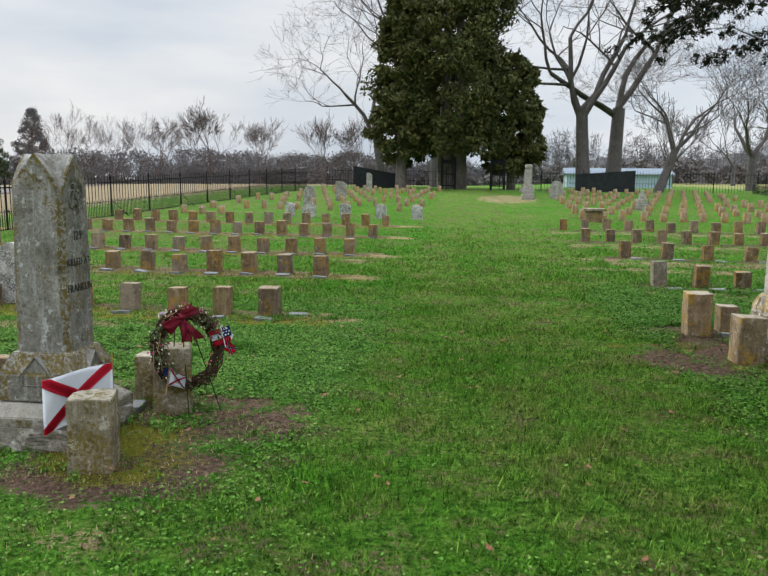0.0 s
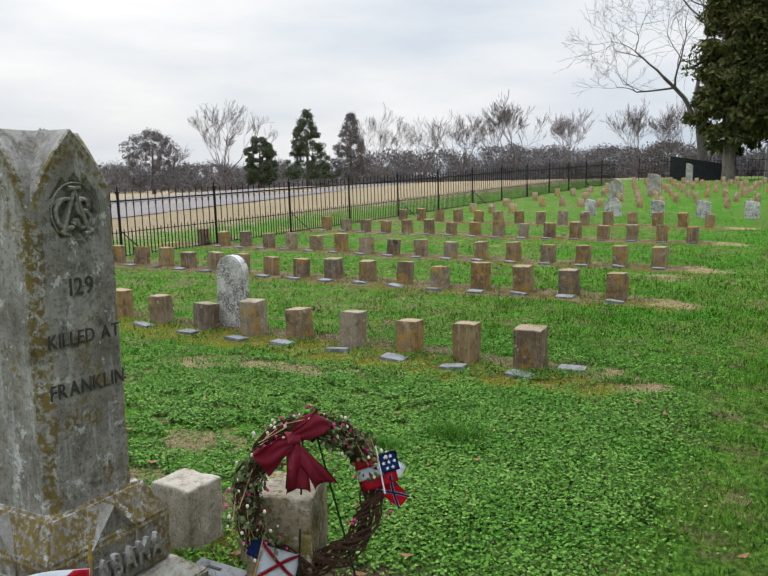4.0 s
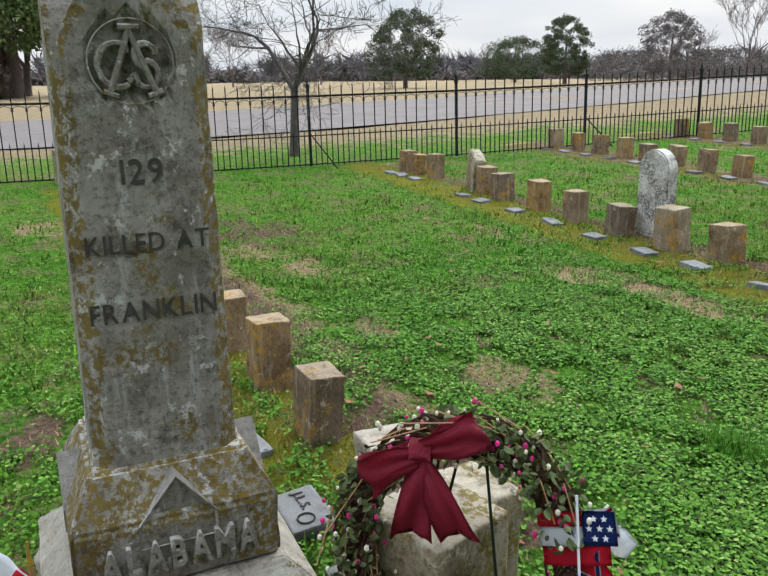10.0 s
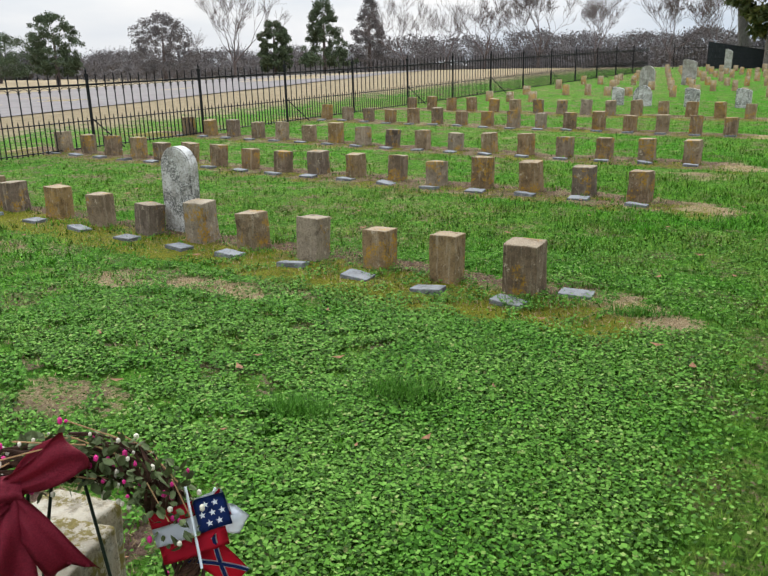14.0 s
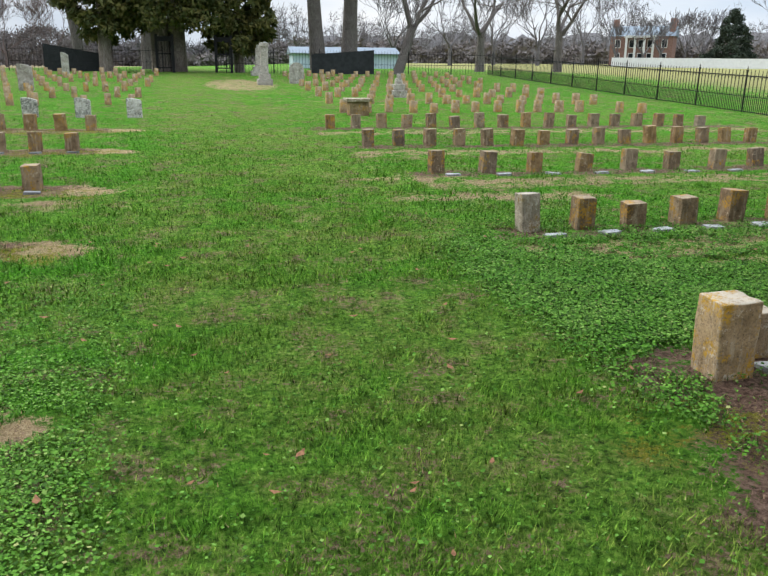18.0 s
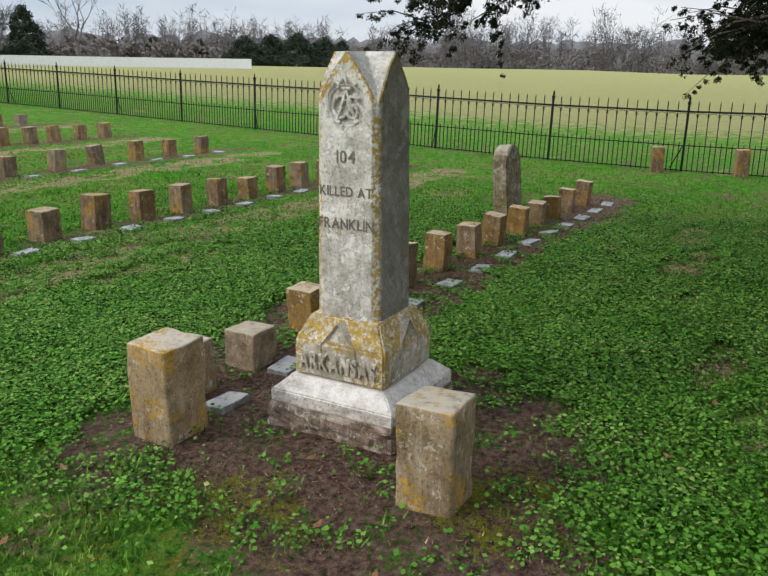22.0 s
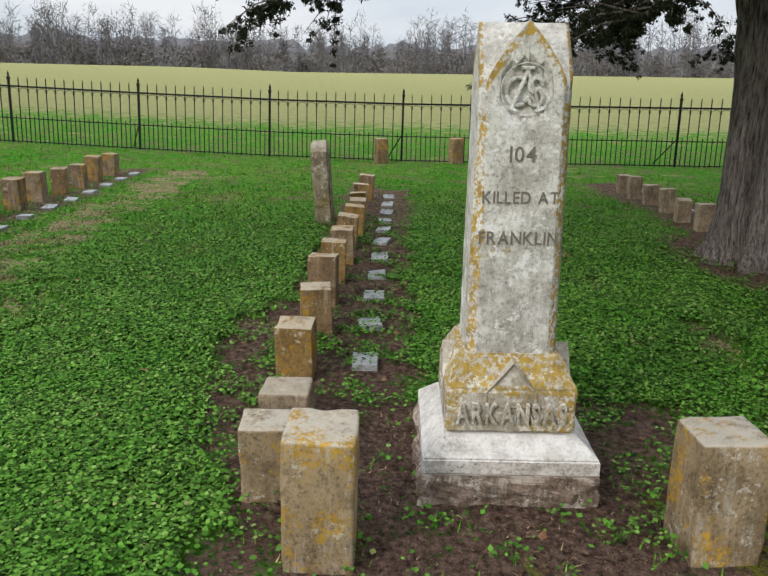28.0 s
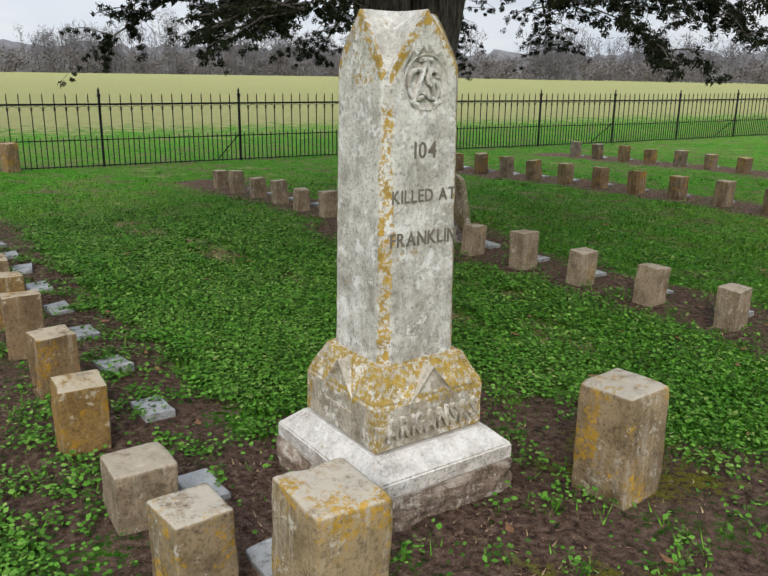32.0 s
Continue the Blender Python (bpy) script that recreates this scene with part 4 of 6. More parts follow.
block(-1.48, 5.84, 0.20, 0.19, 0.31, 3, 37, BLOCK_OLD, "low pale limestone block behind the wreath")
block(-3.0, 4.48, 0.23, 0.22, 0.36, 5, 33, BLOCK_OLD, "mossy limestone corner block behind the grey monument")


def text_plate(x, y, turn, lines):
    bm = rough_block(0.22, 0.145, 0.05, 71, 0, 0.008, 0.001, 0.05)
    ob = part("name_plate", bm, PLATE_OLD)
    ob.matrix_world = pose(x, y, g(x, y), 3, 2, turn)
    tagged(ob, "grey granite name plate with dark initials", "grave plate", "plates of the row behind the grey monument")
    for n, t in enumerate(lines):
        letters("initial", t, 0.046, INSCRIBED, ob, Matrix.Translation((-0.035, 0.01 - 0.06 * n, 0.052)), 0.001)
    return ob


initial_plate = text_plate(-2.01, 5.61, -4, ("J.L.S.",))
bm = bmesh.new()
tube(bm, [(0.062 + 0.026 * math.cos(q), -0.012 + 0.026 * math.sin(q), 0.053) for q in [2 * math.pi * k / 20 for k in range(21)]], 0.003, 5)
part("ring_mark", bm, INSCRIBED, initial_plate, "dark ring mark")


faint_plate = text_plate(-1.59, 5.59, -4, ())
for n, (px, py, ln) in enumerate(((-0.02, 0.03, 0.06), (0.01, -0.025, 0.035))):
    bm = bmesh.new()
    cube(bm, ln, 0.014, 0.0015, Matrix.Translation((px, py, 0.0515)))
    part("worn_mark", bm, INSCRIBED, faint_plate, "dark worn mark")


def slab(name, x, y, w, d, h, turn, mat, label, lean=(0, 0), round_top=True):
    bm = bmesh.new()
    prof = [(-w / 2, -0.1), (-w / 2, h - (w / 2 if round_top else 0.0))]
    if round_top:
        prof += [(w / 2 * math.cos(a), h - w / 2 + w / 2 * math.sin(a)) for a in [math.pi * (1 - k / 14) for k in range(1, 14)]]
    else:
        prof += [(-w * 0.2, h)]
        prof += [(w * 0.15, h * 0.96)]
    prof += [(w / 2, h - (w / 2 if round_top else h * 0.12)), (w / 2, -0.1)]
    face = bm.faces.new([bm.verts.new((px, -d / 2, pz)) for px, pz in prof])
    up = bmesh.ops.extrude_face_region(bm, geom=[face])["geom"]
    for v in [e for e in up if isinstance(e, bmesh.types.BMVert)]:
        v.co.y += d
    bmesh.ops.recalc_face_normals(bm, faces=bm.faces[:])
    bmesh.ops.bevel(bm, geom=[e for e in bm.edges if e.calc_face_angle(0) > 1.0], offset=0.012, segments=2, affect="EDGES")
    ob = part(name, bm, mat)
    ob.matrix_world = pose(x, y, g(x, y), lean[0], lean[1], turn)
    return tagged(ob, label, "headstone")


slab("rounded_headstone", -4.33, 9.95, 0.345, 0.11, 0.72, -8, MARBLE, "white marble round-topped headstone with dark weathering", (1, 1))
slab("broken_headstone", -7.28, 10.33, 0.39, 0.13, 0.44, -25, BLOCK_OLD, "broken grey headstone leaning in a grave row", (-4, 8), False)
slab("rounded_headstone", 8.78, 8.18, 0.48, 0.16, 0.82, -5, BLOCK_OLD, "dark grey round-topped headstone among block markers", (-4, -2))
slab("leaning_headstone", 6.86, 3.95, 0.27, 0.08, 0.5, -4, BLOCK_OLD, "narrow grey headstone leaning beside the tree", (3, 17), True)
for x, y in ((14.9, 7.0), (14.8, 5.67)):
    block(x, y, 0.24, 0.2, 0.44, 10, int(x * 10), MARKER, "grey stone post standing before the iron fence")
block(-10.95, 6.4, 0.26, 0.2, 0.45, 5, 66, BLOCK_OLD, "grey stone post standing before the iron fence")
# white military-style stones and larger headstones up the avenue
for n, (x, y, w) in enumerate(((1.19, 24.15, 0.33), (0.10, 24.36, 0.33), (-1.00, 24.56, 0.33), (-2.13, 24.76, 0.43), (-2.73, 24.95, 0.28))):
    slab("white_headstone", x, y, w, 0.12, 0.43 if n != 3 else 0.48, -7, MARBLE, "squat white marble headstone with a darkened top", (0, 0), n == 3)
# the rest of the rows, far up the slope
far_v, far_f, base_i = [], [], 0
rng2 = random.Random(9)
for side in (-1, 1):
    for r in range(8):
        y0 = 24.8 + 2.8 * r
        x0 = (0.5 + 0.125 * (y0 - 20.9)) if side < 0 else (5.75 + 0.165 * (y0 - 20.9))
        for k in range(17 if side < 0 else 15):
            if rng2.random() < 0.12:
                continue
            x = x0 + side * k * 0.6
            y = y0 - side * k * 0.6 * 0.12 + rng2.gauss(0, 0.08)
            if x < fence_left(y) + 1 or x > fence_right(y) - 1 or (abs(y - 24.8) < 1 and -5 < x < 1.5):
                continue
            w, d, h = rng2.uniform(0.17, 0.22), 0.17, rng2.uniform(0.24, 0.34)
            z = g(x, y) - 0.05
            for c in ((0, 0, 0), (1, 0, 0), (1, 1, 0), (0, 1, 0), (0.04, 0.04, 1), (0.96, 0.04, 1), (0.96, 0.96, 1), (0.04, 0.96, 1)):
                far_v.append((x + (c[0] - 0.5) * w, y + (c[1] - 0.5) * d, z + c[2] * (h + 0.05)))
            for q in ((0, 1, 5, 4), (1, 2, 6, 5), (2, 3, 7, 6), (3, 0, 4, 7), (4, 5, 6, 7)):
                far_f.append([base_i + i for i in q])
            base_i += 8
FAR_MARKER = stone("far marker limestone", [(0.24, 0.17, 0.09), (0.24, 0.17, 0.09)], (0.30, 0.17, 0.02), 0.8, (0.36, 0.31, 0.23), 0.6)
tagged(new("far_grave_markers", put_mesh("far_grave_markers", far_v, far_f, FAR_MARKER)), "rows of small brown block markers up the slope", "gravestones", kind="stuff")

# table-like pedestal
ped = thing("stone_pedestal", pose(6.52, 24.07, g(6.52, 24.07), 0, 0, -8) @ Matrix.Scale(0.79, 4), "squat brown stone pedestal with an overhanging cap", "pedestal")
bm = rough_block(0.62, 0.55, 0.42, 44, 3, 0.02, 0.01, 0.1)
part("pedestal_body", bm, MARKER, ped)
bm = rough_block(0.86, 0.72, 0.1, 45, 3, 0.02, 0.008, 0.0)
ob = part("pedestal_cap", bm, BLOCK_OLD, ped, "mossy overhanging cap")
ob.matrix_local = Matrix.Translation((0, 0, 0.42))


def column(x, y, h, w, label, obelisk=False):
    c = thing("column_monument", pose(x, y, g(x, y), 0, 0, -7), label, "monument")
    bm = rough_block(w * 2.0, w * 2.0, 0.22, 50, 2, 0.02, 0.006, 0.1)
    part("column_base", bm, GREY_COLUMN, c)
    bm = rough_block(w * 1.5, w * 1.5, 0.2, 51, 2, 0.02, 0.006, 0)
    part("column_foot", bm, GREY_COLUMN, c).matrix_local = Matrix.Translation((0, 0, 0.22))
    bm = rough_block(w, w, h - 0.42, 52, 2, 0.02, 0.006, 0, 0.22 if obelisk else 0.06)
    part("column_shaft", bm, GREY_COLUMN, c).matrix_local = Matrix.Translation((0, 0, 0.42))
    bm = rough_block(w * (0.5 if obelisk else 1.15), w * (0.5 if obelisk else 1.15), 0.16, 53, 1, 0.03, 0.004, 0)
    part("column_cap", bm, GREY_COLUMN, c).matrix_local = Matrix.Translation((0, 0, h))


column(6.99, 36.96, 1.45, 0.3, "pale square column monument on a stepped base")
column(8.46, 44.95, 1.3, 0.4, "grey stone shaft monument near the gate", True)
column(9.97, 30.0, 0.6, 0.25, "grey pointed monument among block markers", True)
slab("far_headstone", 8.53, 37.86, 0.6, 0.15, 0.85, -7, GREY_COLUMN, "grey round-topped headstone far up the rows")
slab("far_headstone", -2.72, 31.59, 0.45, 0.16, 0.72, -7, GREY_COLUMN, "large grey round-topped headstone among far rows")
slab("far_headstone", -1.58, 33.87, 0.45, 0.16, 0.85, -7, GREY_COLUMN, "large grey square headstone among far rows", (0, 0), False)
slab("far_headstone", -0.5, 43.99, 0.3, 0.2, 1.0, -7, GREY_COLUMN, "tall narrow stone near the far fence", (0, 0), False)


# ---- iron fences ----
PANEL = 2.43


def bar_mesh(name, boxes):
    bm = bmesh.new()
    for (x, y, z), (sx, sy, sz) in boxes:
        cube(bm, sx, sy, sz, Matrix.Translation((x, y, z)))
    return bm


def picket_mesh(name, h, w):
    """A square picket with a pointed tip."""
    bm = bmesh.new()
    made = cube(bm, w, w, h - 0.05)
    tip = bm.verts.new((0, 0, h))
    top = max(bm.faces, key=lambda f: f.calc_center_median().z)
    vs = list(top.verts)
    bm.faces.remove(top)
    for i in range(4):
        bm.faces.new((vs[i], vs[(i + 1) % 4], tip))
    me = bpy.data.meshes.new(name)
    bm.to_mesh(me)
    bm.free()
    me.materials.append(IRON)
    return me


TALL, SHORT = picket_mesh("picket", 1.235, 0.014), picket_mesh("dog_picket", 0.56, 0.013)
bm = bmesh.new()
cube(bm, 0.036, 0.036, 1.22)
cube(bm, 0.05, 0.05, 0.05, Matrix.Translation((0, 0, 1.17)))
tip = [bm.verts.new((0.012 * math.cos(a), 0.012 * math.sin(a), 1.22)) for a in (0, 1.57, 3.14, 4.71)]
mid = [bm.verts.new((0.022 * math.cos(a), 0.022 * math.sin(a), 1.265)) for a in (0, 1.57, 3.14, 4.71)]
end = bm.verts.new((0, 0, 1.33))
for i in range(4):
    bm.faces.new((tip[i], tip[(i + 1) % 4], mid[(i + 1) % 4], mid[i]))
    bm.faces.new((mid[i], mid[(i + 1) % 4], end))
POST = bpy.data.meshes.new("post")
bm.to_mesh(POST)
bm.free()
POST.materials.append(IRON)
bm = bar_mesh("rails", [((PANEL / 2, 0, 1.035), (PANEL, 0.02, 0.022)), ((PANEL / 2, 0, 1.058), (PANEL, 0.032, 0.008))])
TOP_RAIL = bpy.data.meshes.new("top_rail")
bm.to_mesh(TOP_RAIL)
bm.free()
TOP_RAIL.materials.append(IRON)
MID_RAIL = bpy.data.meshes.new("mid_rail")
bm = bar_mesh("rail", [((PANEL / 2, 0, 0.47), (PANEL, 0.022, 0.016))])
bm.to_mesh(MID_RAIL)
bm.free()
MID_RAIL.materials.append(IRON)
LOW_RAIL = bpy.data.meshes.new("bottom_rail")
bm = bar_mesh("rail", [((PANEL / 2, 0, 0.045), (PANEL, 0.022, 0.016))])
bm.to_mesh(LOW_RAIL)
bm.free()
LOW_RAIL.materials.append(IRON)
bm = bmesh.new()
step = PANEL / 14
for k in range(14):
    arc = [(step * k + step / 2 - step / 2 * math.cos(a), 0, 0.965 + 0.06 * math.sin(a)) for a in [math.pi * q / 6 for q in range(7)]]
    tube(bm, arc, 0.006, 4)
    cube(bm, 0.034, 0.02, 0.022, Matrix.Translation((step * k, 0, 0.955)))
ARCHES = bpy.data.meshes.new("scroll_band")
bm.to_mesh(ARCHES)
bm.free()
ARCHES.materials.append(IRON)
bm = bmesh.new()
tube(bm, [(0, 0, 0.52), (0.3, -0.42, 0.0)], 0.011, 5)
BRACE = bpy.data.meshes.new("brace")
bm.to_mesh(BRACE)
bm.free()
BRACE.materials.append(IRON)


def fence_panel(x0, y0, x1, y1, brace=False, group=""):
    z0, z1 = g(x0, y0), g(x1, y1)
    d = Vector((x1 - x0, y1 - y0, z1 - z0))
    ang = math.atan2(d.y, d.x)
    m = pose(x0, y0, z0 - 0.03, 0, -math.degrees(math.atan2(d.z, math.hypot(d.x, d.y))), math.degrees(ang))
    p = thing("iron_fence_panel", m, "black wrought iron fence panel with spear pickets and dog bars", "fence", group)
    for name, me in (("post", POST), ("top_rail", TOP_RAIL), ("mid_rail", MID_RAIL), ("bottom_rail", LOW_RAIL), ("scroll_band", ARCHES)) + ((("brace", BRACE),) if brace else ()):
        joined(name, me, p)
    for k in range(1, 14):
        joined("picket", TALL, p).matrix_local = Matrix.Translation((step * k, 0, 0))
    for k in range(14):
        joined("dog_picket", SHORT, p).matrix_local = Matrix.Translation((step * (k + 0.5), 0, 0))


def fence_line(line, y_start, y_end, group):
    y, n = y_start, 0
    while y < y_end:
        slope = line(y + 1) - line(y)
        dy = PANEL / math.hypot(1, slope)
        a, b = (line(y), y), (line(y + dy), y + dy)
        fence_panel(*a, *b, n % 2 == 0, group)
        y += dy
        n += 1
    return line(y), y


fence_line(fence_left, 5.07 - 4 * PANEL * 0.984, 45, "iron fence west of the graves")
fence_line(fence_right, 6.6 - 12 * PANEL * 0.984, 45, "iron fence east of the graves")


# ---- trees ----
class Limbs:
    """Collects tapered tubes into one mesh."""
    def __init__(self, sides=5):
        self.v, self.f, self.sides = [], [], sides

    def tube(self, pts, radii):
        s, n0 = self.sides, len(self.v)
        for i, p in enumerate(pts):
            d = (pts[min(i + 1, len(pts) - 1)] - pts[max(i - 1, 0)]).normalized()
            a = d.cross(Vector((0.31, 0.95, 0.05))).normalized()
            b = d.cross(a)
            for k in range(s):
                t = 2 * math.pi * k / s
                self.v.append(p + radii[i] * (math.cos(t) * a + math.sin(t) * b))
        for i in range(len(pts) - 1):
            for k in range(s):
                q = n0 + i * s
                self.f.append((q + k, q + (k + 1) % s, q + s + (k + 1) % s, q + s + k))

    def mesh(self, name, mat):
        return put_mesh(name, self.v, self.f, mat, True)


def grow(limbs, rnd, start, way, length, radius, depth, spread=0.6, up=0.15, kids=(2, 3), shrink=0.72, bend=0.18, tips=None, thin=0.004):
    """Adds a limb and its forks."""
    pts, radii, p, d = [start], [radius], start, way.normalized()
    n = 4 if depth > 1 else 3
    for i in range(n):
        d = (d + Vector((rnd.gauss(0, bend), rnd.gauss(0, bend), rnd.gauss(0, bend * 0.6) + up * 0.4))).normalized()
        p = p + d * length / n
        pts.append(p)
        radii.append(max(thin, radius * (1 - 0.42 * (i + 1) / n)))
    limbs.tube(pts, radii)
    if depth <= 0:
        if tips is not None:
            tips.append(p)
        return
    for k in range(rnd.randint(*kids)):
        i = n if k == 0 else rnd.randint(max(1, n - 2), n)
        side = Vector((rnd.gauss(0, 1), rnd.gauss(0, 1), rnd.gauss(0, 0.7))).normalized()
        w = (d * (1 - spread * 0.4) + side * spread * (0.6 if k == 0 else 1.0) + Vector((0, 0, up))).normalized()
        grow(limbs, rnd, pts[i], w, length * shrink * rnd.uniform(0.8, 1.15), radii[i] * (0.8 if k == 0 else 0.62), depth - 1, spread, up, kids, shrink, bend, tips, thin)


def bare_tree(name, x, y, height, trunk, seed, label, mat, depth=6, spread=0.55, lean=(0, 0), fork=0.25, kids=(2, 3), up=0.15, sides=4, sink=0.0, thin=0.006, shrink=0.78):
    rnd = random.Random(seed)
    t = thing(name, pose(x, y, g(x, y) - sink), label, "tree")
    low, high = Limbs(8), Limbs(sides)
    pts = [Vector((0, 0, -0.2)), Vector((0, 0, 0.1)), Vector((lean[0] * 0.5, lean[1] * 0.5, height * fork * 0.5)), Vector((lean[0], lean[1], height * fork))]
    low.tube(pts, [trunk * 1.5, trunk * 1.2, trunk * 0.95, trunk * 0.85])
    joined("trunk", low.mesh("trunk", mat), t)
    for k in range(rnd.randint(3, 4)):
        a = 2 * math.pi * (k + rnd.uniform(-0.2, 0.2)) / 3.5
        w = Vector((math.cos(a) * spread, math.sin(a) * spread, 1.0))
        grow(high, rnd, pts[-1] - Vector((0, 0, 0.05 * height * fork * k)), w, height * 0.27, trunk * 0.62, depth, spread, up, kids, shrink, 0.16, None, thin)
    joined("crown", high.mesh("crown", mat), t, "bare winter branches")
    return t


def leaf_cloud(rnd, centres, radii, per, size, droop=0.0, flat=0.8, thin=0.35):
    """Triangles in clumps about centres: verts and faces."""
    centres = np.repeat(np.asarray(centres, float), per, 0)
    radii = np.repeat(np.asarray(radii, float), per)[:, None]
    n = len(centres)
    q = rnd.normal(size=(n, 3))
    q /= np.linalg.norm(q, axis=1)[:, None]
    pos = centres + q * radii * (rnd.random((n, 1)) ** 0.5) * np.array([1, 1, flat])
    a = rnd.normal(size=(n, 3))
    a[:, 2] -= droop
    a /= np.linalg.norm(a, axis=1)[:, None]
    b = np.cross(a, rnd.normal(size=(n, 3)))
    b /= np.linalg.norm(b, axis=1)[:, None]
    s = size * rnd.uniform(0.6, 1.4, (n, 1))
    v = np.stack([pos - b * s * thin, pos + b * s * thin, pos + a * s], 1).reshape(-1, 3)
    return v, np.arange(3 * n).reshape(-1, 3)


def evergreen(name, x, y, height, width, seed, label, mat, shape="cone", bottom=0.15, per=26, clumps=150, size=0.4, bark=BARK_BROWN, trunk=0.2, stems=((0, 0),)):
    rnd = np.random.default_rng(seed)
    t = thing(name, pose(x, y, g(x, y)), label, "tree")
    for sx, sy in stems:
        lo = Limbs(7)
        lo.tube([Vector((sx, sy, -0.2)), Vector((sx, sy, height * 0.2)), Vector((sx * 0.8, sy * 0.8, height * 0.75))], [trunk * 1.25, trunk, trunk * 0.3])
        joined("trunk", lo.mesh("trunk", bark), t)
    h = bottom + (1 - bottom) * rnd.random(clumps) ** (1.5 if shape == "cone" else 1.0)
    f = (h - bottom) / (1 - bottom)
    prof = {"cone": (1 - f) ** 0.8 + 0.03, "round": np.sqrt(np.clip(1 - (2 * f - 0.85) ** 2 / 1.35, 0.03, 1)), "tall": np.clip(1.12 - f, 0.05, 1) ** 0.5 * np.clip(0.62 + 1.6 * f, 0, 1)}[shape]
    ang = rnd.random(clumps) * 2 * math.pi
    wob = 1 + 0.16 * np.sin(3 * ang + 7 * h + seed) + 0.1 * rnd.normal(size=clumps)
    r = width / 2 * prof * wob * (0.45 + 0.55 * rnd.random(clumps) ** 0.5)
    c = np.stack([r * np.cos(ang), r * np.sin(ang), h * height], 1)
    v, fc = leaf_cloud(rnd, c, width * 0.085 * (0.7 + 0.6 * rnd.random(clumps)), per, size, 0.4)
    tagged(joined("crown", put_mesh("crown", v, fc, mat), t, "dark evergreen foliage"), kind="stuff")
    return t


# the near red cedar: fluted trunk that forks, and long drooping limbs
CX, CY = 6.86, 4.70
CREASE = 2.72
CZ = g(CX, CY)
cedar = thing("cedar_tree", pose(CX, CY, CZ), "old red cedar with a fluted grey trunk and drooping limbs", "tree")
bm = bmesh.new()
rings = []
for k in range(34):
    z = -0.15 + k * 0.095
    flare = 0.19 * math.exp(-max(0, z) / 0.2)
    fork = max(0.0, (z - 1.3) / 1.8)
    ring = []
    for i in range(84):
        a = 2 * math.pi * i / 84
        flute = 0.055 * math.cos(7 * a + 0.9 * z + 0.6) + 0.028 * math.cos(11 * a - 0.5 * z) + 0.02 * math.cos(19 * a + 1.3 * math.sin(2 * z)) - 0.04 * abs(math.sin(14 * a + 2 * math.sin(1.3 * z)))
        root = flare * (0.55 + 0.6 * max(0, math.cos(5 * a + 0.8)) ** 2 + 0.3 * max(0, math.cos(8 * a)) ** 3)
        r = 0.365 + flute + root + 0.02 * noise.noise(Vector((2 * math.cos(a), 2 * math.sin(a), 3 * z)))
        ex = 1 + 0.5 * fork * abs(math.cos(a - 1.18)) - 0.18 * fork * abs(math.sin(a - 1.18))
        gap = math.atan2(math.sin(a - CREASE), math.cos(a - CREASE))
        r -= 0.25 * math.exp(-(gap / 0.24) ** 2) * min(1.0, max(0.0, (z - 0.35) / 1.3))
        ring.append(bm.verts.new((r * ex * math.cos(a), r * ex * math.sin(a), z)))
    rings.append(ring)
for r0, r1 in zip(rings, rings[1:]):
    for i in range(84):
        bm.faces.new((r0[i], r0[(i + 1) % 84], r1[(i + 1) % 84], r1[i]))
part("trunk", bm, BARK_CEDAR, cedar, "fluted grey-brown bark", True)
limbs = Limbs(6)
for sx, sy in ((0.16, 0.38), (-0.16, -0.38)):
    limbs.tube([Vector((sx * 0.7, sy * 0.7, 2.6)), Vector((sx * 1.6, sy * 1.6, 4.5)), Vector((sx * 2, sy * 2, 8.0)), Vector((sx * 2.2, sy * 2.2, 11.0))], [0.3, 0.24, 0.16, 0.05])
# limbs: bearing from +x in degrees, reach, height at the trunk, height at the tip
BOUGHS = [(88, 3.7, 2.9, 2.0), (82, 3.9, 3.0, 1.95), (77, 3.3, 2.9, 2.1), (93, 1.2, 2.6, 1.8), (101, 1.35, 2.7, 1.9), (84, 1.25, 2.7, 1.9), (110, 1.2, 2.8, 1.95), 
          (62, 3.2, 3.1, 2.6), (45, 3.0, 3.2, 2.65), (25, 3.2, 2.6, 1.75), (0, 3.4, 2.6, 1.75), (-25, 3.6, 2.6, 1.65), (-50, 3.6, 2.6, 1.65), (-75, 3.4, 2.7, 1.9),
          (-100, 3.4, 2.9, 2.1), (-130, 3.6, 3.2, 2.5), (-162, 3.0, 2.8, 1.75),
          (187, 2.2, 2.6, 1.65), (-145, 2.6, 2.7, 1.75), (172, 1.6, 2.7, 1.95), (60, 1.5, 2.6, 1.85), (-5, 4.6, 3.5, 2.5), (30, 4.4, 3.6, 2.8),
          (138, 4.7, 3.5, 2.75), (146, 5.2, 3.6, 2.8), (152, 4.6, 3.5, 2.9), (159, 4.9, 3.6, 2.85), (130, 4.2, 3.6, 3.0)]
rnd = random.Random(31)
nrnd = np.random.default_rng(31)
sprays, spray_r = [], []
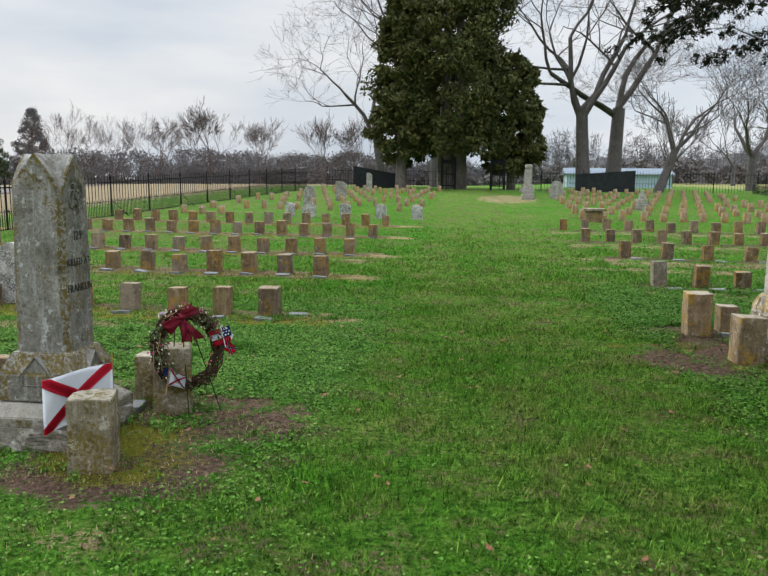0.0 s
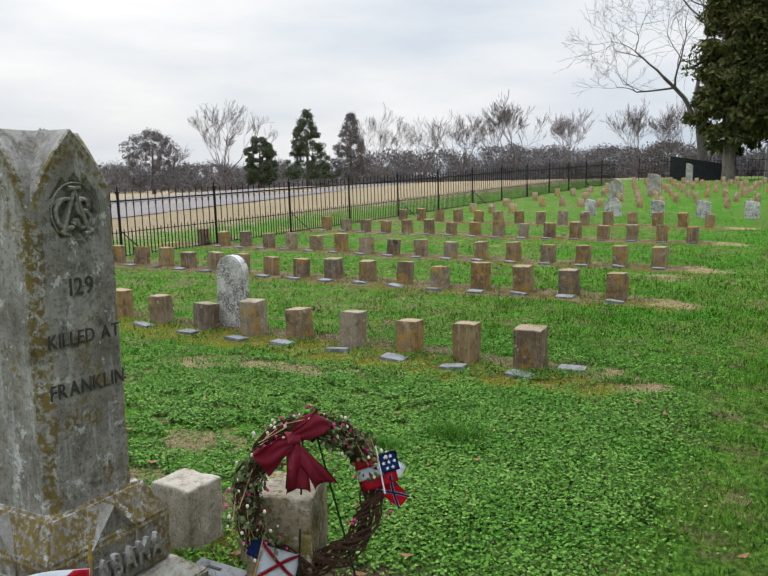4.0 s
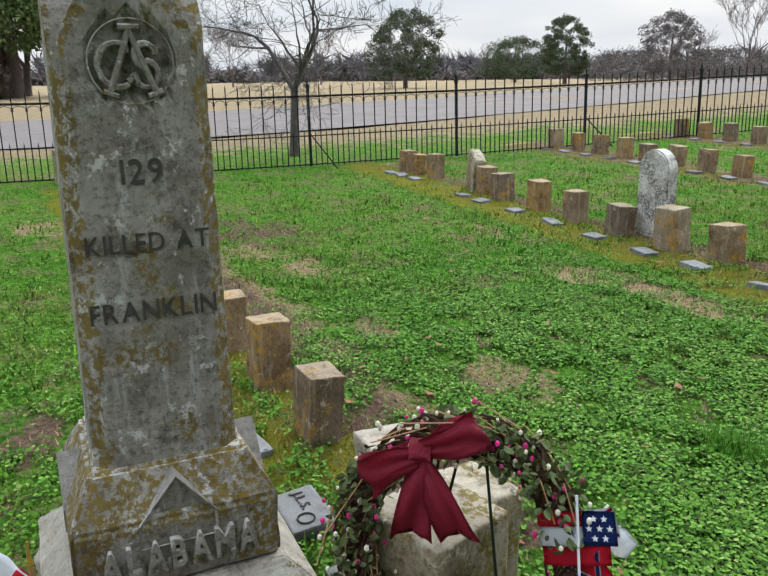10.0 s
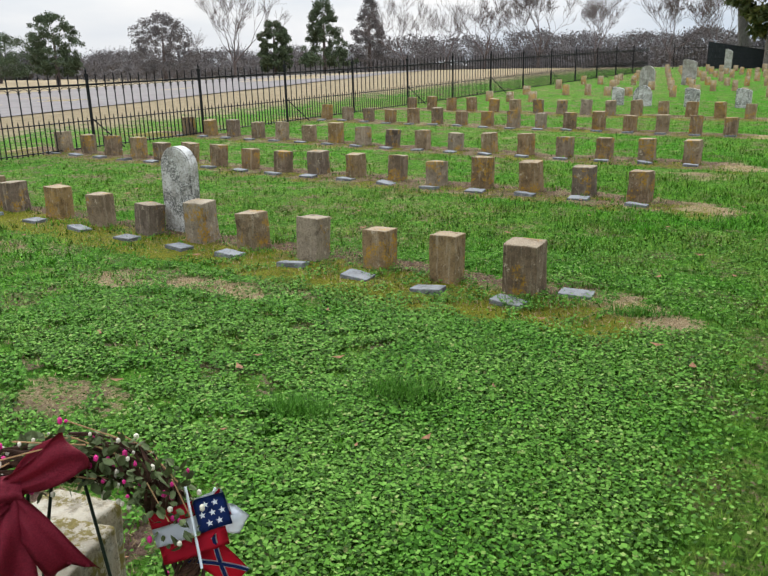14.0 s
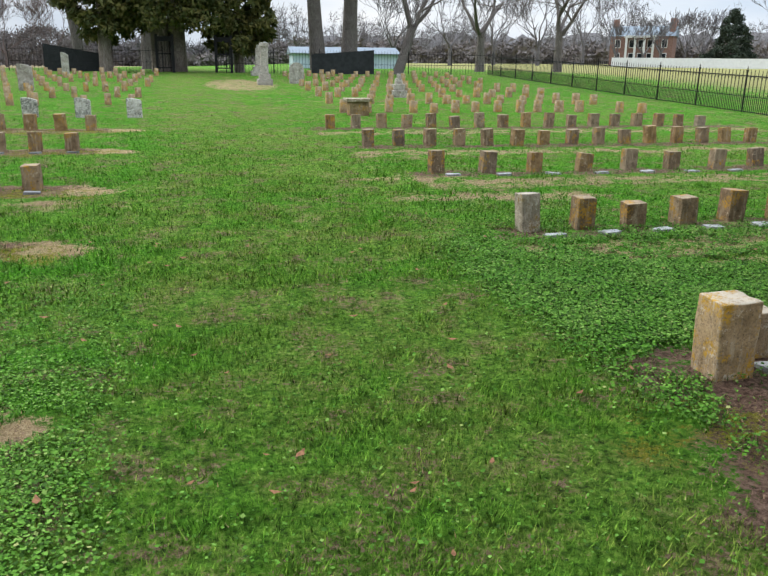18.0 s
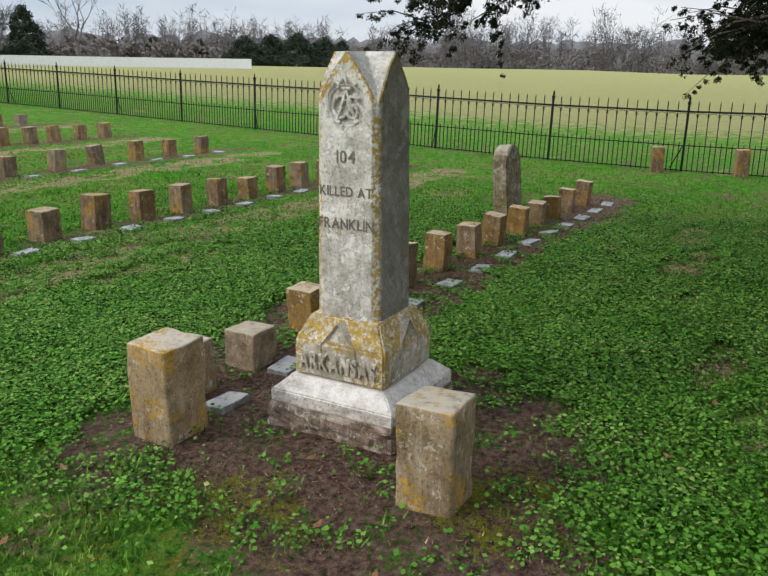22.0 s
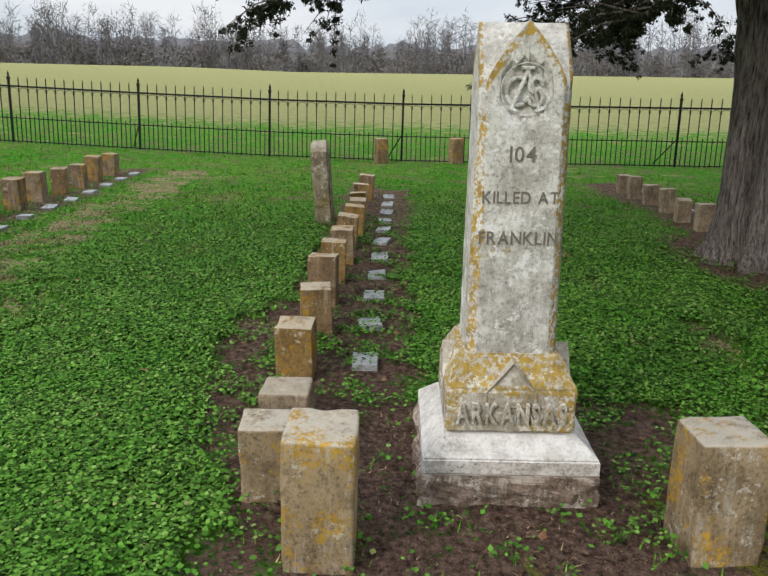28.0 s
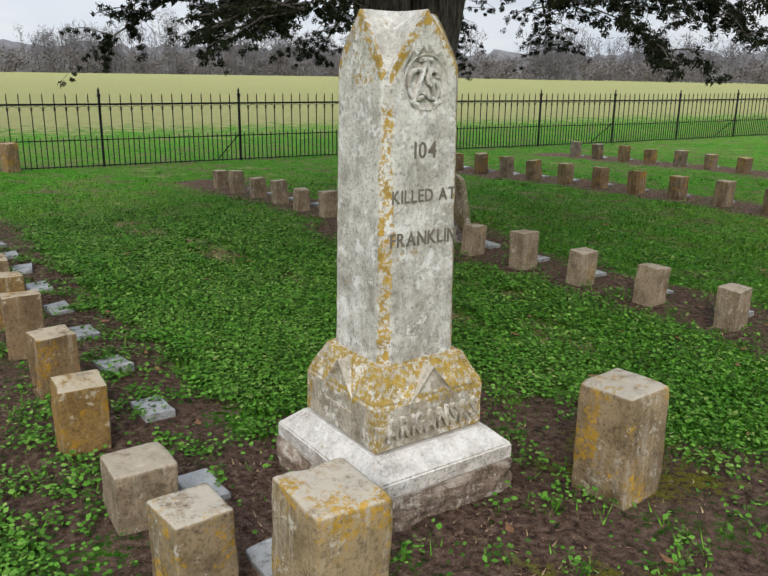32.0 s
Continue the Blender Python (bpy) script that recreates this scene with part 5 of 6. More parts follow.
for bearing, reach, z0, z1 in BOUGHS:
    a = radians(bearing)
    out = Vector((math.cos(a), math.sin(a), 0))
    pts = []
    for k in range(9):
        f = k / 8
        side = out.cross(Vector((0, 0, 1))) * 0.22 * math.sin(3.1 * f + bearing)
        pts.append(out * (0.3 + (reach - 0.3) * f) + side + Vector((0, 0, z0 + 0.5 * math.sin(math.pi * f * 0.8) * (1 - f) + (z1 - z0) * f ** 1.5)))
    limbs.tube(pts, [0.05 * (1 - 0.85 * k / 8) for k in range(9)])
    for k in range(2, 9):
        for s in range(6):
            base = pts[k] + (pts[k] - pts[k - 1]) * rnd.uniform(-0.5, 0.5)
            w = (out * rnd.uniform(0.1, 0.8) + out.cross(Vector((0, 0, 1))) * rnd.choice((-1, 1)) * rnd.uniform(0.2, 1.0) + Vector((0, 0, rnd.uniform(-0.32, 0.22)))).normalized()
            ln = rnd.uniform(0.3, 0.75) * (0.6 + 0.4 * (k / 8))
            mid, tip = base + w * ln * 0.55, base + w * ln + Vector((0, 0, -0.16 * ln))
            limbs.tube([base, mid, tip], [0.008, 0.005, 0.002])
            for q in range(9):
                f = q / 8
                c = base.lerp(mid, f * 2) if f < 0.5 else mid.lerp(tip, f * 2 - 1)
                sprays.append(c + Vector((rnd.gauss(0, 0.025), rnd.gauss(0, 0.025), rnd.gauss(-0.03, 0.025))))
                spray_r.append(rnd.uniform(0.02, 0.055))
tagged(joined("branchwork", limbs.mesh("branchwork", BARK_CEDAR), cedar, "thin dark drooping limbs"), kind="stuff")
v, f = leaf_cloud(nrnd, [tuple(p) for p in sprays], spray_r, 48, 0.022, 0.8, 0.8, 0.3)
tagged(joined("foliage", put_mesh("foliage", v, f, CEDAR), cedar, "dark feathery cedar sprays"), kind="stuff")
# the dense crown over the limbs, out of view, its spread set to shade the ground
cr = np.random.default_rng(8)
n = 820
hh = cr.uniform(4.4, 12.5, n)
aa = cr.random(n) * 2 * math.pi
rr = (6.2 * (1 - (hh - 4.2) / 9.5)) * np.sqrt(cr.random(n))
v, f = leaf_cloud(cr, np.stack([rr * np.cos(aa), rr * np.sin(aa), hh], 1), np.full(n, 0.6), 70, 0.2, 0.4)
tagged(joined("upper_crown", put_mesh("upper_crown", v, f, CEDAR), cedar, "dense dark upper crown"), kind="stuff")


def spot_at(bearing, d):
    """A place seen from the avenue's near end: bearing in degrees to the left of +y, and distance."""
    a = radians(bearing * 1.027 - 0.7)
    return -d * math.sin(a), d * math.cos(a)


def east_at(bearing, d):
    x, y = spot_at(bearing, d)
    return x + 0.6, y + 6.0


# avenue end: big cedars
x, y = spot_at(-4.0, 50)
evergreen("big_cedar", x, y, 18.5, 8.6, 3, "huge dark green cedar at the end of the avenue", CEDAR_FAR, "tall", 0.13, 150, 700, 0.21, BARK_CEDAR, 0.42, ((0, 0), (0.9, 0.2)))
x, y = spot_at(-0.9, 49)
evergreen("leaning_cedar", x, y, 12, 4.2, 4, "dark cedar beside the huge cedar", CEDAR_FAR, "tall", 0.13, 90, 260, 0.28, BARK_CEDAR, 0.3)
x, y = spot_at(-8.6, 50)
evergreen("spreading_cedar", x, y, 8.0, 3.6, 14, "dark spreading cedar beside the gate", CEDAR_FAR, "round", 0.14, 90, 260, 0.28, BARK_CEDAR, 0.25)
for bearing, d, h, tr, seed, lab, lean, dep in ((-13.5, 52, 19, 0.42, 5, "tall bare grey hardwood tree with spreading limbs", (-0.3, 0), 7), (-15.4, 53, 20, 0.45, 6, "tall bare grey hardwood tree beside another", (0.2, 0), 7), (-18.4, 50, 9.5, 0.26, 11, "low bare tree with a leaning trunk", (0.9, 0.2), 7), (-3.4, 60, 21, 0.45, 17, "bare tree rising behind the cedars", (0, 0), 6), (0.4, 60, 15, 0.35, 19, "bare tree rising behind the cedars", (-0.5, 0), 6), (-24, 62, 10, 0.3, 23, "small bare tree by the fence corner", (0, 0), 5), (-29, 66, 11, 0.3, 24, "small bare tree by the fence corner", (0, 0), 5)):
    x, y = spot_at(bearing, d)
    bare_tree("bare_tree", x, y, h, tr, seed, lab, BARK_GREY, dep, 0.7, lean, 0.26, (2, 3), 0.05, 3, 0, 0.008, 0.77)

# trees outside the west fence
bare_tree("young_bare_tree", -12.2, 10.3, 4.3, 0.075, 41, "young bare tree with spreading thin branches behind the fence", BARK_GREY, 6, 0.8, (0.1, 0.0), 0.27, (2, 4), 0.06, 4, 0, 0.003, 0.72)
for bearing, d, h, w, shape, seed, mat, lab in ((56.0, 75, 6.8, 6.4, "round", 50, PINE, "rounded dark pine in the dry field"), (48.6, 110, 5.6, 9.0, "round", 51, PINE, "low dark pine clump in the dry field"),
                                               (45.2, 90, 6.9, 5.2, "round", 52, PINE, "rounded dark pine in the dry field"), (38.5, 85, 6.6, 6.2, "round", 53, HAZE, "broad half-bare tree holding grey-brown twigs"),
                                               (31.2, 80, 5.4, 3.2, "round", 54, PINE, "small dark pine in the dry field"), (27.8, 85, 8.4, 5.2, "cone", 55, PINE, "dark green spruce in the dry field"), (24.7, 88, 8.2, 5.2, "cone", 56, HAZE, "grey conical half-bare tree"),
):
    x, y = spot_at(bearing, d)
    evergreen("field_tree", x, y + 4, h, w, seed, lab, mat, shape, 0.16, 110 if mat is PINE else 70, 190, 0.15, BARK_BROWN, 0.2)
for bearing, d, h, seed in ((33.8, 55, 6.8, 61), (22.3, 75, 8.5, 62), (16.8, 62, 6.6, 63), (13.2, 60, 6.8, 64), (9.5, 75, 7.5, 65), (4.8, 70, 7.5, 66), (2.0, 75, 8.5, 67), (19.5, 95, 9.0, 68), (38.0, 120, 9, 69), (62.0, 110, 9, 70), (68, 100, 10, 71)):
    x, y = spot_at(bearing, d)
    bare_tree("field_bare_tree", x, y + 4, h * 0.92, 0.10, seed, "bare shrubby tree beyond the fence", BARK_BROWN, 5, 0.55, (0, 0), 0.14, (2, 4), 0.14, 3, 0, 0.009, 0.74)

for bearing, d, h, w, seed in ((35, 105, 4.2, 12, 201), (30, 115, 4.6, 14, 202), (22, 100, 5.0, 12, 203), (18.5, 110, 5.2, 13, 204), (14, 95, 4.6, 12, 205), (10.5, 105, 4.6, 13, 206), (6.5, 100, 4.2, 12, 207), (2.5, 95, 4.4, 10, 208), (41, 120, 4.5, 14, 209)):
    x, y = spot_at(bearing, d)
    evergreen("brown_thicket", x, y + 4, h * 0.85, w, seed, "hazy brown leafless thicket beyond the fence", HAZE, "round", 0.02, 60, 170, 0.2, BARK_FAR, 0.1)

# big old pine across the road, with a bush and bare trees at its foot
evergreen("old_pine", -61.0, 10.6, 15, 14.5, 57, "big spreading green pine with a forked dark trunk", PINE_NEAR, "round", 0.23, 130, 420, 0.3, BARK_BROWN, 0.5, ((0, 0), (0.35, 0.9)))
evergreen("brown_bush", -58.5, 9.1, 3.6, 3.6, 59, "leafless dark brown bush under the old pine", DRY_LEAF, "round", 0.03, 110, 130, 0.16, BARK_BROWN, 0.08)
bare_tree("bare_tree", -65.5, 12.8, 8.0, 0.3, 25, "dark bare tree beside the old pine", BARK_BROWN, 5, 0.6, (0.2, 0.2), 0.3, (2, 3), 0.1, 3, 0, 0.02)
bare_tree("reddish_bare_tree", -58.2, 14.4, 4.2, 0.1, 26, "small reddish bare tree in the dry field", BARK_BROWN, 5, 0.6, (0.1, 0.1), 0.2, (2, 3), 0.1, 3, 0, 0.012)

# woods on the horizon: many thin bare trees and scrub, joined
woods, scrub_c, scrub_r, crowns, crown_r = Limbs(3), [], [], [], []
wr = random.Random(77)
nw = np.random.default_rng(77)
for k in range(330):
    bearing = wr.uniform(-175, 108)
    left = bearing > -8
    d = wr.uniform(150, 200) if left else wr.uniform(300, 380)
    x, y = spot_at(bearing, d)
    h = wr.uniform(3, 5) if left else wr.uniform(15, 24)
    base = Vector((x, y, g(x, y)))
    for s in range(7):
        a = wr.uniform(0, 6.28)
        foot = base + Vector((wr.gauss(0, 6), wr.gauss(0, 6), 0))
        top = foot + Vector((wr.gauss(0, h * 0.1), wr.gauss(0, h * 0.1), h * wr.uniform(0.6, 1.0)))
        crowns += [tuple(foot.lerp(top, q)) for q in (0.6, 0.78, 0.93)]
        crown_r += [h * 0.13, h * 0.14, h * 0.1]
        woods.tube([foot, foot.lerp(top, 0.5), top], [0.11 * d / 200, 0.08 * d / 200, 0.02])
        for q in range(2):
            p0 = foot.lerp(top, wr.uniform(0.35, 0.85))
            woods.tube([p0, p0 + Vector((wr.gauss(0, h * 0.13), wr.gauss(0, h * 0.13), h * wr.uniform(0.1, 0.25)))], [0.07 * d / 200, 0.015])
for k in range(480):
    bearing = -175 + 283 * (k + wr.random()) / 480
    left = bearing > -8
    near_east = -52 < bearing <= -8
    d = wr.uniform(150, 190) if left else (wr.uniform(170, 230) if near_east else wr.uniform(310, 350))
    h = wr.uniform(1.5, 2.7) if left else (wr.uniform(4, 7) if near_east else wr.uniform(8, 13))
    x, y = spot_at(bearing, d)
    for q in range(7):
        scrub_c.append((x + wr.gauss(0, d * 0.012), y + wr.gauss(0, d * 0.012), g(x, y) + h * (q + 0.3) / 9))
        scrub_r.append(d * 0.011)
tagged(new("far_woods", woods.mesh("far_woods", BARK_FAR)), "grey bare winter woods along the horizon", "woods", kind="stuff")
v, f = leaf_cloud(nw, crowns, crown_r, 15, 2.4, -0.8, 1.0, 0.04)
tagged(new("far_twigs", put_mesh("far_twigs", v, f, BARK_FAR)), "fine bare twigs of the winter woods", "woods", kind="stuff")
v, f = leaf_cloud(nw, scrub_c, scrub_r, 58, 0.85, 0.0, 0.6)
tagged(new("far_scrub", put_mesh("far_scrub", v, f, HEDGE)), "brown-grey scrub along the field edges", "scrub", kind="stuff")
# the dense middle of the far woods: a ragged ridge behind the single trees
rv, rf = [], []
for k in range(700):
    bearing = -190 + 310 * k / 699
    left = ease(-16, -8, bearing)
    d = 390 - 170 * left
    x, y = spot_at(bearing, d)
    h = (13 - 10.6 * left) * (1 + 0.3 * noise.noise(Vector((bearing * 0.35, 0, 0))) + 0.22 * noise.noise(Vector((bearing * 2.3, 4, 0))) + 0.2 * noise.noise(Vector((bearing * 7, 9, 0))))
    rv += [(x, y, g(x, y) - 3), (x, y, g(x, y) + h * 0.7), (x + (x / d) * 9, y + (y / d) * 9, g(x, y) + h)]
for k in range(699):
    for q in range(2):
        rf.append((3 * k + q, 3 * k + 3 + q, 3 * k + 4 + q, 3 * k + 1 + q))
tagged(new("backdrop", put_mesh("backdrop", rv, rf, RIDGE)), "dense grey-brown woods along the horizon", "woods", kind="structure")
# evergreen thickets on the far side of the east field
for bearing, d, h, w, seed in ((-42.2, 150, 9.0, 9, 81), (-56, 190, 6.2, 11, 82), (-57.8, 190, 6.8, 11, 83), (-59.6, 185, 6.8, 12, 84), (-61.4, 185, 6.0, 11, 85), (-62.6, 190, 5.5, 8, 86), (-50, 200, 6, 6, 87), (-53, 180, 5, 5, 88)):
    x, y = east_at(bearing, d)
    evergreen("far_cedar", x, y, h, w, seed, "dark evergreen at the edge of the far field", FAR_GREEN, "cone", 0.04, 90, 160, 0.36, BARK_BROWN, 0.25)
for bearing, d, h, seed in ((-24, 120, 12, 91), (-27, 130, 13, 92), (-30, 130, 13, 93), (-33, 150, 14, 94), (-35, 190, 15, 95), (-39.5, 165, 10, 96), (-45.3, 140, 17, 97), (-20, 110, 11, 98), (-40.5, 160, 9, 99), (-36.9, 140, 7.5, 100), (-38.0, 145, 8, 101), (-35.2, 142, 7, 102)):
    x, y = east_at(bearing, d)
    bare_tree("distant_bare_tree", x, y, h, 0.3, seed, "bare winter tree beyond the east field", BARK_FAR, 5, 0.5, (0, 0), 0.22, (2, 3), 0.12, 3, 0, 0.03)


# ---- buildings and gate ----
def at_bearing(name, bearing, d, face, label, category):
    x, y = spot_at(bearing, d)
    return thing(name, pose(x, y, g(x, y), 0, 0, face), label, category)


def slab_part(name, parent, mat, size, place, label=""):
    bm = bmesh.new()
    cube(bm, *size, Matrix.Translation(place))
    return part(name, bm, mat, parent, label)


house = at_bearing("old_house", -35.7, 160, -46, "old two-storey brick house with blue metal roof and white porch", "house")
house.matrix_world = house.matrix_world @ Matrix.Scale(0.72, 4)
slab_part("wall", house, BRICK_FAR, (15, 9, 7.0), (0, 0, 0))
bm = bmesh.new()
prof = [(-8, -4.9, 7.0), (8, -4.9, 7.0), (8, 4.9, 7.0), (-8, 4.9, 7.0), (-8, 0, 9.6), (8, 0, 9.6)]
vs = [bm.verts.new(p) for p in prof]
for q in ((0, 1, 5, 4), (2, 3, 4, 5), (1, 2, 5), (3, 0, 4), (3, 2, 1, 0)):
    bm.faces.new([vs[i] for i in q])
part("roof", bm, ROOF_BLUE, house, "blue-grey metal roof")
for cx, cy in ((7.0, -2.2), (7.0, 2.2), (-7.0, 0)):
    slab_part("chimney", house, BRICK_FAR, (1.3, 1.5, 4.2), (cx, cy, 7.01))
slab_part("parapet", house, BRICK_FAR, (0.7, 6, 2.6), (7.3, 0, 7.01))
slab_part("porch_floor", house, WHITE_PAINT, (7, 2.6, 0.4), (0, -5.9, 0))
slab_part("porch_roof", house, WHITE_PAINT, (7.4, 2.8, 0.5), (0, -5.95, 6.6))
for cx in (-3.2, -1.1, 1.1, 3.2):
    slab_part("porch_column", house, WHITE_PAINT, (0.5, 0.5, 6.2), (cx, -6.9, 0.4))
for cx in (-5.6, -2.2, 0.0, 2.2, 5.6):
    for cz in (1.0, 4.2):
        w = slab_part("window", house, WHITE_PAINT, (1.4, 0.14, 2.0), (cx, -4.55, cz))
        slab_part("pane", w, GLASS_DARK, (1.1, 0.1, 1.7), (cx, -4.6, cz + 0.15))
barrier = thing("white_barrier", pose(0, 0, 0), "long low white barrier along the far field", "fence")
for k in range(38):
    b0, b1 = -33.6 - k * 0.54, -33.6 - (k + 1) * 0.54
    d0, d1 = 132 - k * 0.3, 132 - (k + 1) * 0.3
    p, q = Vector((*spot_at(b0, d0), 0)), Vector((*spot_at(b1, d1), 0))
    m = pose(p.x, p.y, g(p.x, p.y), 0, 0, math.degrees(math.atan2((q - p).y, (q - p).x)))
    bm = bmesh.new()
    cube(bm, (q - p).length * 0.995, 0.15, 1.35, Matrix.Translation(((q - p).length / 2, 0, 0)))
    part("board", bm, WHITE_PAINT, barrier).matrix_world = m
shed = at_bearing("metal_building", -15.7, 92, -10, "long low pale blue metal building behind the trees", "building")
slab_part("wall", shed, SIDING, (11, 6, 1.45), (0, 0, 0))
bm = bmesh.new()
vs = [bm.verts.new(p) for p in ((-5.8, -3.4, 1.45), (5.8, -3.4, 1.45), (5.8, 3.4, 1.45), (-5.8, 3.4, 1.45), (-5.8, 0, 2.2), (5.8, 0, 2.2))]
for q in ((0, 1, 5, 4), (2, 3, 4, 5), (1, 2, 5), (3, 0, 4), (3, 2, 1, 0)):
    bm.faces.new([vs[i] for i in q])
part("roof", bm, ROOF_BLUE, shed, "blue-grey metal roof")
far_shed = thing("low_shed", pose(-104, 8.2, g(-104, 8.2), 0, 0, 85), "long low grey shed in the dry field", "shed")
slab_part("wall", far_shed, SCREEN, (9, 4, 1.5), (0, 0, 0))
slab_part("roof", far_shed, ROOF_BLUE, (10, 5, 0.35), (0, 0, 1.5), "pale metal roof")
shelter = at_bearing("picnic_shelter", 18.9, 135, 5, "open picnic shelter with a pale hipped roof", "shelter")
for cx in (-2.2, 2.2):
    for cy in (-1.5, 1.5):
        slab_part("shelter_post", shelter, WHITE_PAINT, (0.15, 0.15, 1.5), (cx, cy, 0))
bm = bmesh.new()
vs = [bm.verts.new(p) for p in ((-3.2, -2.2, 1.45), (3.2, -2.2, 1.45), (3.2, 2.2, 1.45), (-3.2, 2.2, 1.45), (-1.4, 0, 2.3), (1.4, 0, 2.3))]
for q in ((0, 1, 5, 4), (2, 3, 4, 5), (1, 2, 5), (3, 0, 4), (3, 2, 1, 0)):
    bm.faces.new([vs[i] for i in q])
part("shelter_roof", bm, WHITE_PAINT, shelter, "pale hipped roof")

# fence across the avenue's far end, hung with black windscreen, and the gate
FY = 48.5
gate_x = spot_at(-6.0, FY)[0]


def end_y(x):
    return FY - 0.13 * (x - gate_x)


for x0, x1, screened in ((fence_left(50.5), gate_x - 1.6, False), (gate_x + 1.6, fence_right(46.5), True)):
    f = thing("end_fence", pose(0, 0, 0), "iron fence across the end of the avenue with dark mesh", "fence")
    n = int((x1 - x0) / PANEL)
    for k in range(n + 1):
        x = x0 + (x1 - x0) * k / n
        joined("post", POST, f).matrix_world = pose(x, end_y(x), g(x, end_y(x)))
    a, b = Vector((x0, end_y(x0), 0)), Vector((x1, end_y(x1), 0))
    m = pose(a.x, a.y, g(a.x, a.y), 0, 0, math.degrees(math.atan2((b - a).y, (b - a).x)))
    for name, z in (("top_rail", 1.04), ("mid_rail", 0.47)):
        bm = bmesh.new()
        cube(bm, (b - a).length, 0.02, 0.02, Matrix.Translation(((b - a).length / 2, 0, z)))
        part(name, bm, IRON, f).matrix_world = m
    for k in range(int((b - a).length / 0.17)):
        joined("picket", TALL, f).matrix_world = m @ Matrix.Translation((k * 0.17, 0, 0))
for x0, x1, y0, y1, h0, h1 in ((fence_left(48.5) + 2.0, fence_left(48.5) + 5.2, 49.9, 49.4, 1.45, 0.9), (gate_x + 6.1, gate_x + 9.5, 47.6, 47.0, 1.1, 1.35)):
    s = thing("windscreen", pose(x0, y0, g(x0, y0) - 0.1, 0, 0, math.degrees(math.atan2(y1 - y0, x1 - x0))), "black mesh windscreen stretched on a fence", "screen")
    ln = math.hypot(x1 - x0, y1 - y0)
    bm = bmesh.new()
    vs = [bm.verts.new(p) for p in ((0, -0.03, 0), (ln, -0.03, 0), (ln, -0.03, h1), (0, -0.03, h0), (0, 0.03, 0), (ln, 0.03, 0), (ln, 0.03, h1), (0, 0.03, h0))]
    for q in ((0, 1, 2, 3), (5, 4, 7, 6), (1, 5, 6, 2), (4, 0, 3, 7), (3, 2, 6, 7)):
        bm.faces.new([vs[i] for i in q])
    part("mesh_cloth", bm, SCREEN, s)
gate = thing("iron_gate", pose(gate_x, FY, g(gate_x, FY), 0, 0, -7), "open double black iron gate with panelled posts", "gate")
for sx in (-1, 1):
    for cx in (1.1, 1.9):
        bm = bmesh.new()
        cube(bm, 0.14, 0.14, 1.9, Matrix.Translation((sx * cx, 0, 0)))
        part("gate_post", bm, IRON, gate)
    slab_part("gate_panel", gate, IRON, (0.8, 0.06, 0.25), (sx * 1.5, 0, 1.55))
    slab_part("gate_rail", gate, IRON, (0.8, 0.05, 0.06), (sx * 1.5, 0, 0.9))
    slab_part("gate_rail", gate, IRON, (0.8, 0.05, 0.06), (sx * 1.5, 0, 0.2))
    for k in range(5):
        slab_part("gate_bar", gate, IRON, (0.025, 0.025, 1.35), (sx * (1.2 + 0.15 * k), 0, 0.2))

# ---- wreath on its wire stand ----
WC = Vector((-1.18, 5.585, 0.412))
wn = Vector((0.70, -0.64, 0.26)).normalized()
wu = (Vector((0, 0, 1)) - wn * wn.z).normalized()
wr_ = wu.cross(wn)
basis = Matrix((wr_, -wn, wu)).transposed().to_4x4()      # x across, -y out of the front, z up the ring
basis.translation = WC
basis = basis @ Matrix.Scale(0.985, 4)
wreath = thing("wreath", basis, "grapevine wreath with burgundy bow, berries and small flags", "wreath")
R = 0.225
rw = random.Random(12)
bm = bmesh.new()
for k in range(26):
    ph, a0 = rw.uniform(0, 6.28), rw.uniform(0, 6.28)
    rr0, tw = rw.uniform(0.012, 0.05), rw.uniform(3, 7)
    pts = []
    for i in range(45):
        a = a0 + 2 * math.pi * i / 40
        rr1 = R + rr0 * math.cos(tw * a + ph)
        pts.append((rr1 * math.cos(a), rr0 * 0.8 * math.sin(tw * a + ph), rr1 * math.sin(a)))
    tube(bm, pts, rw.uniform(0.0025, 0.0045), 4)
part("vine_ring", bm, TWIG, wreath, "twisted dark grapevine")


def on_ring(a, spread=0.055):
    q, d = rw.uniform(0, 6.28), spread * math.sqrt(rw.random())
    rr1 = R + d * math.cos(q)
    return Vector((rr1 * math.cos(a), d * math.sin(q) - 0.02, rr1 * math.sin(a)))


bm, count = bmesh.new(), 0
for k in range(980):
    a = radians(rw.uniform(4, 222))
    if radians(100) < a < radians(128):
        continue
    p = on_ring(a)
    d1 = Vector((rw.gauss(0, 1), rw.gauss(-0.5, 0.7), rw.gauss(0, 1))).normalized()
    d2 = d1.cross(Vector((rw.gauss(0, 1), rw.gauss(0, 1), rw.gauss(0, 1)))).normalized()
    up = d1.cross(d2)
    s = rw.uniform(0.009, 0.017)
    loop = [bm.verts.new(p + d1 * s * u + d2 * s * v + up * s * w) for u, v, w in ((0, 0, 0), (0.5, 0.5, 0.12), (1.2, 0.45, 0.05), (1.7, 0, -0.1), (1.2, -0.45, 0.05), (0.5, -0.5, 0.12))]
    bm.faces.new((loop[0], loop[1], loop[2], loop[3]))
    bm.faces.new((loop[0], loop[3], loop[4], loop[5]))
